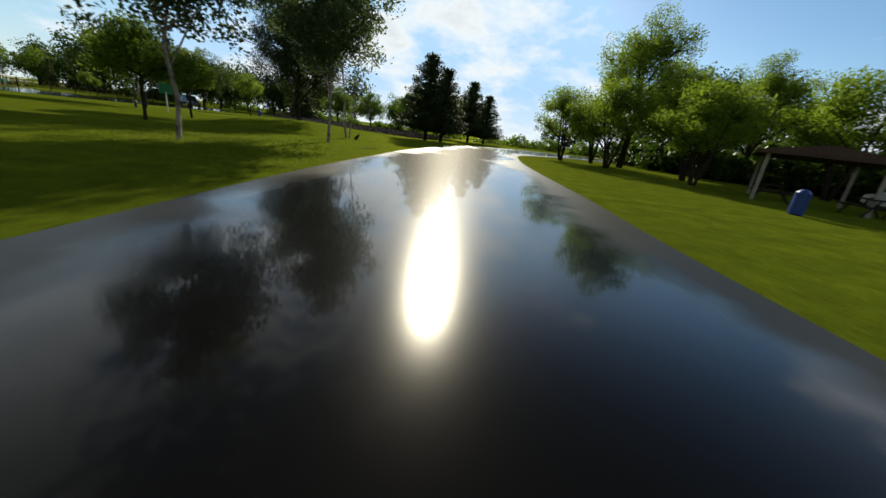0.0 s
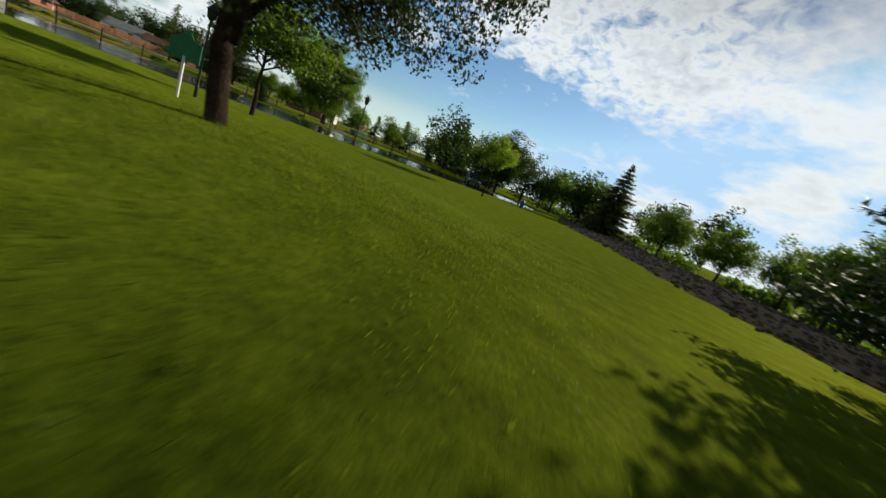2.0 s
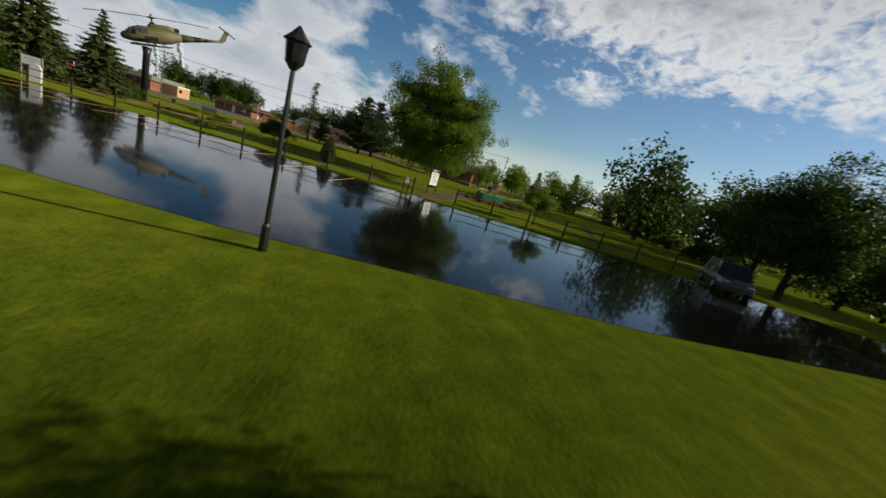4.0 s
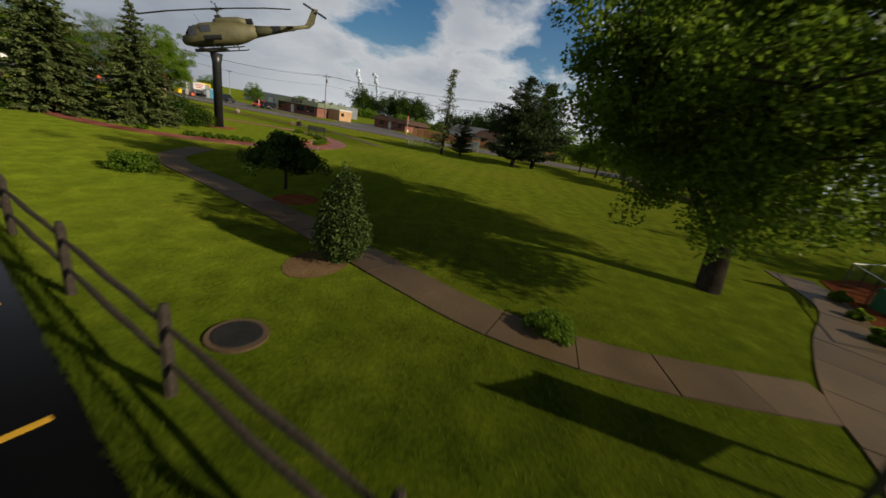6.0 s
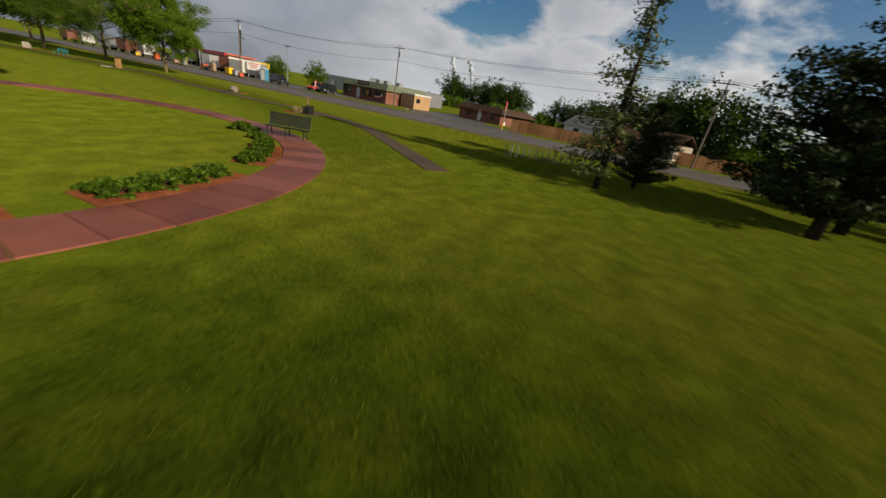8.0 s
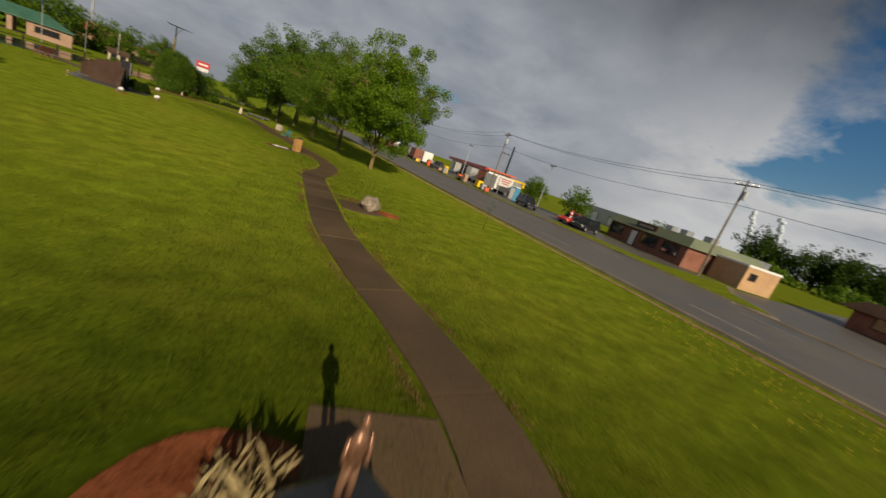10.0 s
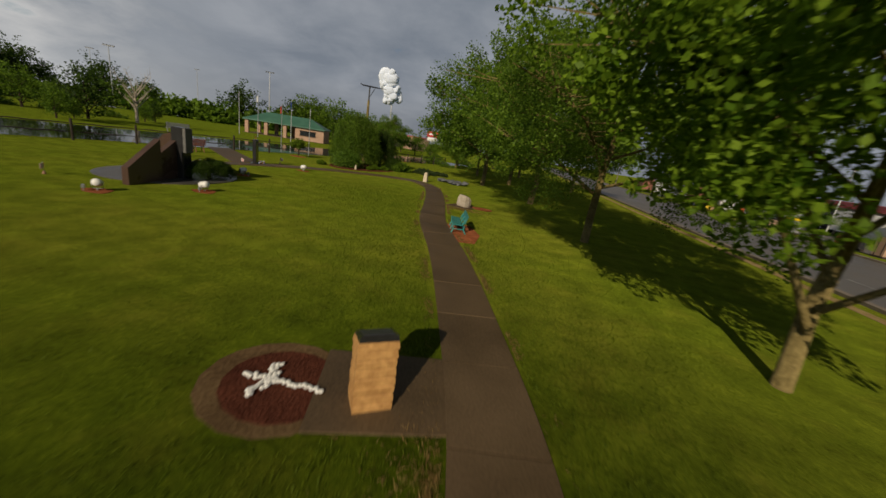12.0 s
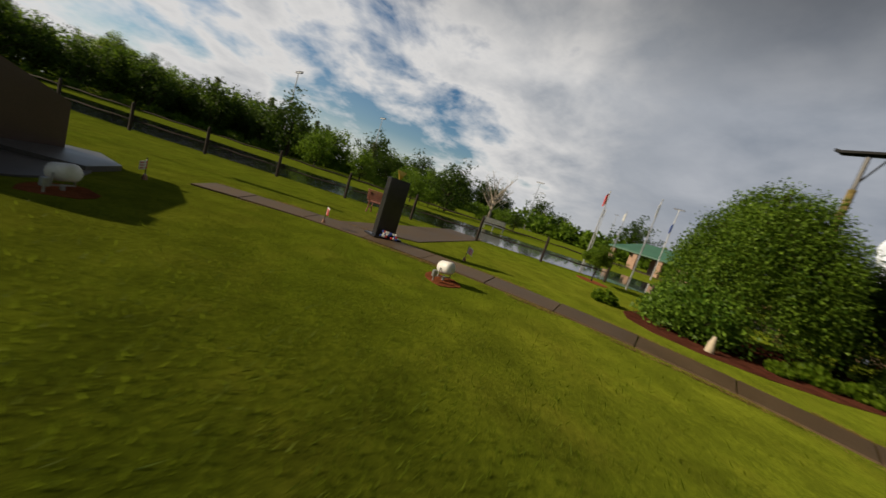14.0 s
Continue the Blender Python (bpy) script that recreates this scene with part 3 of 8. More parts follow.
def spruce_tree(name, label, seed, height, spread, clear, trunk_r, needle, tiers=17, per=13, group="", size=0.34):
    """A cone of layered boughs; each bough sags, lifts its tip and carries flat sprays to both sides."""
    rng = np.random.default_rng(seed)
    root = thing(name, label, "tree", group=group)
    wood, mids, outs, lens = Shape(), [], [], []
    wood.tube([(0, 0, -0.15), (0, 0, height * 0.5), (0, 0, height)], [trunk_r * 1.25, trunk_r * 0.6, 0.02], 8)
    for i in range(tiers):
        f = i / (tiers - 1)
        h = clear + (height - clear) * (f**0.92) * 0.985
        reach = (spread * (1 - f) ** 0.85 + 0.10) * rng.uniform(0.88, 1.10)
        n_ = max(4, int(per * (1 - 0.6 * f)))
        for k in range(n_):
            a = 6.283 * (k + rng.uniform(-0.35, 0.35)) / n_ + i * 1.1
            rr = reach * rng.uniform(0.78, 1.12)
            d = Vector((math.cos(a), math.sin(a), 0))
            s = Vector((0, 0, h + rng.uniform(-0.12, 0.12)))
            m, e = s + d * rr * 0.6 - Vector((0, 0, 0.26 * rr * (1 - 0.7 * f))), s + d * rr - Vector((0, 0, 0.27 * rr * (1 - 0.9 * f)))
            wood.tube([s, m, e], [trunk_r * 0.2 * (1 - f * 0.6), trunk_r * 0.1, 0.008], 4, caps=False)
            for t in np.linspace(0.12, 1.0, max(3, int(rr / 0.17))):
                p = s.lerp(m, float(t) / 0.6) if t < 0.6 else m.lerp(e, (float(t) - 0.6) / 0.4)
                wide = 0.85 * (1.08 - t) ** 0.6 * (0.35 + 0.65 * rr / spread)
                for side in (-1, -0.5, 0.5, 1, 0):
                    b = a + side * rng.uniform(0.5, 1.0)
                    mids.append((p.x, p.y, p.z + rng.normal() * 0.03))
                    outs.append((math.cos(b), math.sin(b), rng.uniform(-0.55, 0.02)))
                    lens.append(max(0.16, wide * rng.uniform(0.6, 1.1)) * (size / 0.34))
    mids, outs, lens = np.repeat(np.array(mids), 2, 0), np.repeat(np.array(outs), 2, 0), np.repeat(np.array(lens), 2)[:, None]
    k = len(mids)
    mids = mids + rng.normal(size=(k, 3)) * 0.05
    outs = outs + rng.normal(size=(k, 3)) * 0.22
    outs /= np.linalg.norm(outs, axis=1)[:, None]
    across = np.cross(outs, rng.normal(size=(k, 3)) * 0.6 + np.array([0, 0, 1.0]))
    across /= np.linalg.norm(across, axis=1)[:, None]
    half = np.minimum(lens * 0.22, 0.11)
    quads = np.stack([mids, mids + outs * lens * 0.5 - across * half, mids + outs * lens, mids + outs * lens * 0.5 + across * half], 1)
    sh = Shape()
    sh.v = [tuple(v) for v in quads.reshape(-1, 3)]
    sh.f = [(4 * i, 4 * i + 1, 4 * i + 2, 4 * i + 3) for i in range(k)]
    part("trunk", wood, BARK, root, smooth=True)
    part("crown", sh, needle, root)
    return root


def shrub(name, label, seed, rx, ry, rz, leaf, clumps=60, count=60, size=0.10, group="", lift=0.0, simple=False):
    """A low bush: stems and a rounded, uneven mass of leaves."""
    rng = np.random.default_rng(seed)
    root = thing(name, label, "shrub", group=group)
    wood, centres = Shape(), []
    for i in range(clumps):
        d = rng.normal(size=3)
        d /= np.linalg.norm(d)
        d[2] = abs(d[2])
        k = rng.uniform(0.55, 1.0)
        q = Vector((d[0] * rx * k, d[1] * ry * k, lift + 0.12 * rz + d[2] * rz * k * 0.85))
        if i % 2 == 0:
            wood.tube([(rng.normal() * 0.05, rng.normal() * 0.05, -0.03), (q.x * 0.5, q.y * 0.5, q.z * 0.6), q], [0.025, 0.018, 0.006], 4, caps=False)
        centres.append(tuple(q))
    tagged(part("woody_base", wood, BARK, root), kind="stuff")
    part("foliage", leaf_cards(rng, centres, min(rx, rz) * 0.30, count, size, simple=simple), leaf, root)
    return root


def upright_yew(name, label, seed, height, radius, leaf):
    """A narrow shrub of many steep shoots, each feathered with short needles to its tip."""
    rng = np.random.default_rng(seed)
    root = thing(name, label, "shrub")
    wood, centres = Shape(), []
    for i in range(64):
        a, k = i * 2.4, math.sqrt((i + 0.5) / 64)
        top = height * (1.0 - 0.55 * k**2) * rng.uniform(0.86, 1.04)
        d = Vector((math.cos(a), math.sin(a), 0)) * radius * k
        p0, p1, p2 = Vector((d.x * 0.15, d.y * 0.15, -0.03)), Vector((d.x * 1.0, d.y * 1.0, top * 0.45)), Vector((d.x * 0.8, d.y * 0.8, top))
        if i == 0:
            wood.tube([p0, p1, p2], [0.05, 0.03, 0.004], 4, caps=False)
        for t in np.linspace(0.12, 1.0, 9):
            q = p0.lerp(p1, float(t) * 2) if t < 0.5 else p1.lerp(p2, float(t) * 2 - 1)
            centres.append(tuple(q))
    part("woody_base", wood, BARK, root)
    part("foliage", leaf_cards(rng, centres, 0.15, 30, 0.085, tilt=0.8, squash=1.3, pointed=0.28), leaf, root)
    return root


def weeping_dome(name, label, seed, height, radius, leaf, strands=380, count=28):
    """A weeping tree: limbs arch over from a short trunk and hang as leafy strands almost to the ground."""
    rng = np.random.default_rng(seed)
    root = thing(name, label, "tree")
    wood, centres = Shape(), []
    wood.tube([(0, 0, -0.1), (0.08, 0.05, height * 0.4), (0.0, 0.1, height * 0.75)], [0.17, 0.13, 0.08], 8)
    for i in range(strands):
        a, k = i * 2.39996 + rng.normal() * 0.1, math.sqrt(rng.uniform(0.02, 1.0))
        lump = 1 + 0.22 * noise.noise(Vector((math.cos(a) * 1.5, math.sin(a) * 1.5, seed)))
        r = radius * k * lump
        top = height * math.sqrt(max(0.08, 1 - 0.80 * k * k)) * rng.uniform(0.93, 1.03) * (0.9 + 0.1 * lump)
        end = max(0.15, top - rng.uniform(0.5, 0.95) * top * (0.35 + 0.65 * k))
        d = Vector((math.cos(a), math.sin(a), 0))
        if i % 3 == 0:
            wood.tube([(0, 0.08, height * rng.uniform(0.45, 0.72)), d * r * 0.6 + Vector((0, 0, top * 0.98)), d * r + Vector((0, 0, top * 0.9))], [0.05, 0.025, 0.01], 5, caps=False)
        n_ = max(3, int((top - end) / 0.22))
        for t in np.linspace(0, 1, n_):
            centres.append(tuple(d * (r + 0.10 * math.sin(3 * t)) + Vector((rng.normal() * 0.06, rng.normal() * 0.06, top + (end - top) * float(t)))))
    part("trunk", wood, BARK, root, smooth=True)
    part("crown", leaf_cards(rng, centres, 0.26, count, 0.125, tilt=0.9, squash=1.1, pointed=0.36, simple=True), leaf, root)
    return root


def plant(proto, places):
    """The first place takes the tree itself, the others copies; a place is x, y, turn, scale."""
    for i, (x, y, turn, s) in enumerate(places):
        m = pose(x, y, rise(x, y), 0, 0, turn) @ Matrix.Scale(s, 4)
        if i == 0:
            proto.matrix_basis = m
        else:
            proto.matrix_basis, keep = Matrix.Identity(4), proto.matrix_basis.copy()
            copy_thing(proto, m)
            proto.matrix_basis = keep


# ---- ground, lot, roads ----
lines_x = [-1800, -300] + [-6.0 + i for i in range(21)] + [300, 1800]
lines_y = [-1800, -300] + [29.5 + i for i in range(22)] + [300, 1800]
sheet = Shape().add([(x, y, rise(x, y)) for y in lines_y for x in lines_x], [(j * len(lines_x) + i, j * len(lines_x) + i + 1, (j + 1) * len(lines_x) + i + 1, (j + 1) * len(lines_x) + i) for j in range(len(lines_y) - 1) for i in range(len(lines_x) - 1)])
tagged(part("ground", sheet.mesh("ground", LAWN, True), LAWN), "mown green park lawn with yellowish worn patches", "lawn", kind="structure")


def lot_west(y):
    """The lot's edge beside the rail fence."""
    return float(np.interp(y, (-70, -55, -44, -35, -26, -20, -10, 0, 43, 70), (-61, -57, -54, -52, -50.3, -49.0, -48.0, -45.3, -37.1, -28.7)))


LOT_W = [(lot_west(y), y) for y in (-70, -55, -44, -35, -26, -20, -10, 0, 20, 43, 54, 60, 66, 70)]
LOT_E = [(-17.0, 74), (-16.6, 60), (-17.5, 50), (-19.5, 40), (-22, 30), (-27, 20), (-31, 8), (-34.8, -6), (-38.2, -20), (-40.6, -32), (-44, -44), (-47, -57), (-50, -70)]
lot = LOT_E[::-1] + [(-17.5, 80), (-22, 82)] + LOT_W[::-1]
slab_area("parking_lot", lot, WET, -0.25, 0.012, "rain-soaked black asphalt car park mirroring the sky", "car park")

def park(x, y):
    """The grid of the park's eastern half, laid out from the lawn beside the bend."""
    return 5.09 + 1.3 * (x - 5.09), 45.76 + 1.3 * (y - 45.76)


ROAD_L = smooth_line([(9.7, -91.7), (10.7, -39.7), (11.3, -7.2), (11.95, 11.0), (12.3, 18.0), (12.9, 23.5), (13.45, 28.5), (14.3, 33.2), (15.0, 37.0), (16.1, 43.0), (17.9, 49.0), (22.3, 57.5), (32.3, 68.2), (50.5, 77.3), (76.5, 85.1)])
ROAD_R = smooth_line([(16.9, -91.7), (17.7, -39.7), (18.2, -7.2), (18.65, 11.0), (19.3, 18.0), (19.8, 24.0), (20.4, 29.8), (21.2, 34.5), (22.1, 39.0), (23.6, 43.4), (26.6, 47.2), (31.6, 53.2), (40.1, 59.1), (55.7, 66.2), (79.1, 73.4)])
road_mesh = strip(ROAD_L, ROAD_R, 0.010).mesh("park_road", WET_ROAD)
uv = road_mesh.uv_layers.new(name="across")
for k, loop in enumerate(road_mesh.loops):
    uv.data[k].uv = (0.0 if loop.vertex_index < len(ROAD_L) else 1.0, 0.0)
tagged(part("park_road", road_mesh, WET_ROAD), "black asphalt park road under a film of rain water", "road", kind="structure")

# the street beyond the memorial lawn
STREET_E = [(-118, 180), (-97.5, 50), (-93.0, 24), (-90.4, 8), (-87.6, -8), (-85.6, -24), (-82.5, -50), (-76, -110), (-60, -240)]
STREET_W = [(-133, 178), (-111, 50), (-106.0, 24), (-103.2, 8), (-100.2, -8), (-97.8, -24), (-94.5, -50), (-88, -110), (-72, -240)]
tagged(part("street", strip(smooth_line(STREET_E), smooth_line(STREET_W), 0.010), DAMP), "damp grey four-lane street with worn markings", "street", kind="structure")


def offset_line(line, d):
    out = []
    for i, (x, y) in enumerate(line):
        a, b = line[max(i - 1, 0)], line[min(i + 1, len(line) - 1)]
        t = Vector((b[0] - a[0], b[1] - a[1])).normalized()
        out.append((x - t.y * d, y + t.x * d))
    return out


def kerb(name, line, width, height, mat, label):
    a, b = line, offset_line(line, width)
    n = len(a)
    s = Shape().loft([[(*a[i], -0.1), (*a[i], height), (*b[i], height), (*b[i], -0.1)] for i in range(n)])
    return tagged(part(name, s, mat), label, "kerb", kind="structure")


KERB = material("kerb_concrete", (0.14, 0.11, 0.08), (0.30, 0.25, 0.19), 0.7, 25, 0.8, 0.2)
kerb("kerb_east", smooth_line(STREET_E), 0.35, 0.12, KERB, "pale concrete kerb beside the street")
kerb("kerb_west", smooth_line(STREET_W), -0.35, 0.12, KERB, "pale concrete kerb on the far side of the street")

# worn lane markings, and the bare strip between the kerb and the lawn
mid_l = [((a[0] + b[0]) / 2, (a[1] + b[1]) / 2) for a, b in zip(smooth_line(STREET_E), smooth_line(STREET_W))]
LINE_PAINT = material("worn_line_paint", (0.20, 0.20, 0.19), (0.52, 0.51, 0.48), 0.6, 9, 1.2, 0.1)
for off_ in (-3.1, 3.1):
    line_ = offset_line(mid_l, off_)
    run_ = [0.0]
    for a, b in zip(line_, line_[1:]):
        run_.append(run_[-1] + math.dist(a, b))
    d_ = 60.0
    while d_ < run_[-1] - 70.0:
        e_ = d_ + 3.0
        pts_ = [(float(np.interp(q, run_, [p[0] for p in line_])), float(np.interp(q, run_, [p[1] for p in line_]))) for q in (d_, e_)]
        nx, ny = pts_[1][1] - pts_[0][1], pts_[0][0] - pts_[1][0]
        ln_ = math.hypot(nx, ny) / 0.06
        nx, ny = nx / ln_, ny / ln_
        mark = Shape().prism([(pts_[0][0] - nx, pts_[0][1] - ny), (pts_[0][0] + nx, pts_[0][1] + ny), (pts_[1][0] + nx, pts_[1][1] + ny), (pts_[1][0] - nx, pts_[1][1] - ny)], 0.0125, 0.015)
        tagged(part("lane_mark", mark, LINE_PAINT), "worn white lane dash on damp asphalt", "road marking", "lane markings", "structure")
        d_ = e_ + 8.0
verge_a, verge_b = offset_line(smooth_line(STREET_E), 0.95), offset_line(smooth_line(STREET_E), 1.45)
tagged(part("bare_verge", strip(verge_a, verge_b, 0.012), EARTH), "narrow strip of bare brown earth beside the kerb", "bare earth", kind="structure")

# ---- concrete footpaths of single slabs ----
WALK = [(-70.0, 34.0), (-73.6, 28.6), (-75.7, 25.5), (-76.4, 24.3), (-77.1, 22.6), (-77.7, 20.3), (-78.05, 17.4), (-77.6, 15.0), (-77.0, 13.0), (-76.35, 10.2), (-76.05, 7.8), (-75.75, 4.6), (-75.5, 1.6), (-76.0, -1.0), (-76.2, -3.6), (-75.6, -6.6), (-74.5, -9.6), (-73.0, -13.2), (-71.2, -17.0), (-70.0, -20.6), (-68.6, -24.6), (-67.2, -27.6), (-65.2, -29.2), (-62.6, -28.2), (-60.2, -26.0), (-58.4, -23.2), (-57.4, -20.4), (-57.2, -17.8)]
GARDEN_WALK = [(-33.9, 55.7), (-36.4, 57.2), (-38.4, 58.4), (-40.4, 58.9), (-43.0, 60.2), (-46.5, 62.2), (-50.5, 62.6)]
LOOP_WALK = [(-40.4, 58.2), (-39.6, 54.9), (-39.6, 52.4), (-40.4, 50.0), (-41.9, 46.2), (-43.6, 41.1), (-45.2, 36.6), (-48.6, 34.4)]


def footpath(name, line, width, label, slab=1.5, h=0.03):
    root = thing(name, label, "footpath", kind="structure")
    pts = smooth_line(line, 10)
    run = [0.0]
    for a, b in zip(pts, pts[1:]):
        run.append(run[-1] + math.hypot(b[0] - a[0], b[1] - a[1]))
    xs, ys = [p[0] for p in pts], [p[1] for p in pts]

    def at(d):
        x, y = np.interp(d, run, xs), np.interp(d, run, ys)
        e = 0.3
        t = Vector((np.interp(d + e, run, xs) - np.interp(d - e, run, xs), np.interp(d + e, run, ys) - np.interp(d - e, run, ys))).normalized()
        return Vector((x, y)), Vector((-t.y, t.x))

    k, rng = 0.0, random.Random(len(line))
    while k < run[-1] - 0.2:
        end = min(k + slab, run[-1])
        rings = []
        z = h + rng.uniform(-0.006, 0.006)
        for d in np.linspace(k + 0.012, end - 0.012, 4):
            c, nrm = at(float(d))
            l, r = c + nrm * width / 2, c - nrm * width / 2
            rings.append([(l.x, l.y, -0.08), (l.x, l.y, z), (r.x, r.y, z), (r.x, r.y, -0.08)])
        part("slab", Shape().loft([r[::-1] for r in rings]), CONCRETE, root)
        k = end
    return root


footpath("footpath_main", WALK, 1.08, "wet brown-grey concrete footpath winding over the lawn")
footpath("footpath_garden", GARDEN_WALK, 1.6, "wet concrete footpath leading in from the car park")
footpath("footpath_loop", LOOP_WALK, 1.1, "wet concrete footpath curving past the shrubs")

# rain water standing in a dip of the lawn
puddle = [(12.0 + 0.5 * p - 0.87 * q, 26.7 + 0.87 * p + 0.5 * q) for p, q in [(0.75 * math.cos(a) * (1 + 0.25 * math.sin(3 * a)), 0.2 * math.sin(a) * (1 + 0.3 * math.cos(2 * a))) for a in np.linspace(0, 6.0, 22)]]
slab_area("puddle", puddle, WET, -0.05, 0.012, "shallow grey rain puddle in the lawn", "puddle")

ditch = smooth_line([(-52.0, 79.0), (-46.1, 76.4), (-40.4, 73.1), (-36.9, 71.3), (-34.8, 70.3), (-31.5, 69.3)])
tagged(part("drain_line", strip(ditch, offset_line(ditch, 0.55), 0.006), GRAVEL), "dark stony drain line across the lawn", "drain", kind="structure")

# ---- stall markings ----
for i in range(15):
    y = 54.0 - 2.72 * i
    x = lot_west(y)
    s = Shape()
    d = Vector((4.6, -0.95)).normalized()
    nrm = Vector((-d.y, d.x)) * 0.043
    a, b = Vector((x + 0.25, y)), Vector((x + 0.25, y)) + d * 4.6
    s.prism([tuple(a - nrm), tuple(b - nrm), tuple(b + nrm), tuple(a + nrm)], 0.0125, 0.016)
    tagged(part("stall_line", s, YELLOW), "yellow painted parking stall line on wet asphalt", "road marking", "stall lines", "structure")

# ---- split rail fence ----
fence = thing("rail_fence", "weathered grey split-rail wooden fence along the car park", "fence")
post_shape = Shape().tube([(0, 0, -0.2), (0, 0, 0.5), (0.01, 0, 1.08), (0.0, 0.01, 1.17)], [0.066, 0.064, 0.062, 0.035], 7)
post_mesh = post_shape.mesh("post", FENCE_WOOD)
rail_shape = Shape().tube([(0, 0, 0), (0.8, 0, 0.02), (1.55, 0, -0.015), (2.3, 0, 0.01), (3.1, 0, 0)], [0.025, 0.044, 0.048, 0.044, 0.025], 6, flat=0.75)
rail_mesh = rail_shape.mesh("rail", FENCE_WOOD)


def fence_run(points, rails=(0.45, 0.92)):
    for i, (x, y) in enumerate(points):
        part("post", post_mesh, FENCE_WOOD, fence, at=pose(x, y, 0, 0, 0, 37 * i))
        if i + 1 < len(points):
            dx, dy = points[i + 1][0] - x, points[i + 1][1] - y
            ln = math.hypot(dx, dy)
            for h in rails:
                part("rail", rail_mesh, FENCE_WOOD, fence, at=pose(x, y, h, 0, 0, math.degrees(math.atan2(dy, dx))) @ Matrix.Diagonal((ln / 3.1, 1, 1, 1)))


def fence_x(y):
    return -36.55 + (0.25 if y > 40 else 0.19) * (y - 46.3) - (0.0 if y > 40 else 0.38) if y > 0 else lot_west(y) - 0.75


ys = [52.2 - 3.02 * i for i in range(-1, 29)]
fence_run([(fence_x(y), y) for y in ys])
fence_run([(fence_x(58.2 + 2.5 * i), 58.2 + 2.5 * i) for i in range(9)])
ys2 = [-37.0 - 3.0 * i for i in range(8)]
fence_run([(fence_x(y), y) for y in ys2])

# ---- red paver ring round the helicopter ----
HX, HY = -58.4, 24.6
ring = thing("paver_ring", "curved red brick paver walk round the helicopter bed", "footpath", kind="structure")
for i in range(72):
    a = i * 5.0
    s = Shape().prism(arc(HX, HY, 10.6, a + 0.06, a + 4.94, 2) + arc(HX, HY, 9.2, a + 4.94, a + 0.06, 2), -0.05, 0.03)
    part("paver_panel", s, BRICK_RED, ring)


# ---- helicopter on its column ----
def hull_ring(x, half_w, z0, z1, n=16, square=0.75):
    """A rounded cross-section at x, between the heights z0 and z1."""
    out = []
    for k in range(n):
        a = 2 * math.pi * k / n
        c, s = math.cos(a), math.sin(a)
        out.append((x, half_w * math.copysign(abs(c) ** square, c), (z0 + z1) / 2 + (z1 - z0) / 2 * math.copysign(abs(s) ** square, s)))
    return out


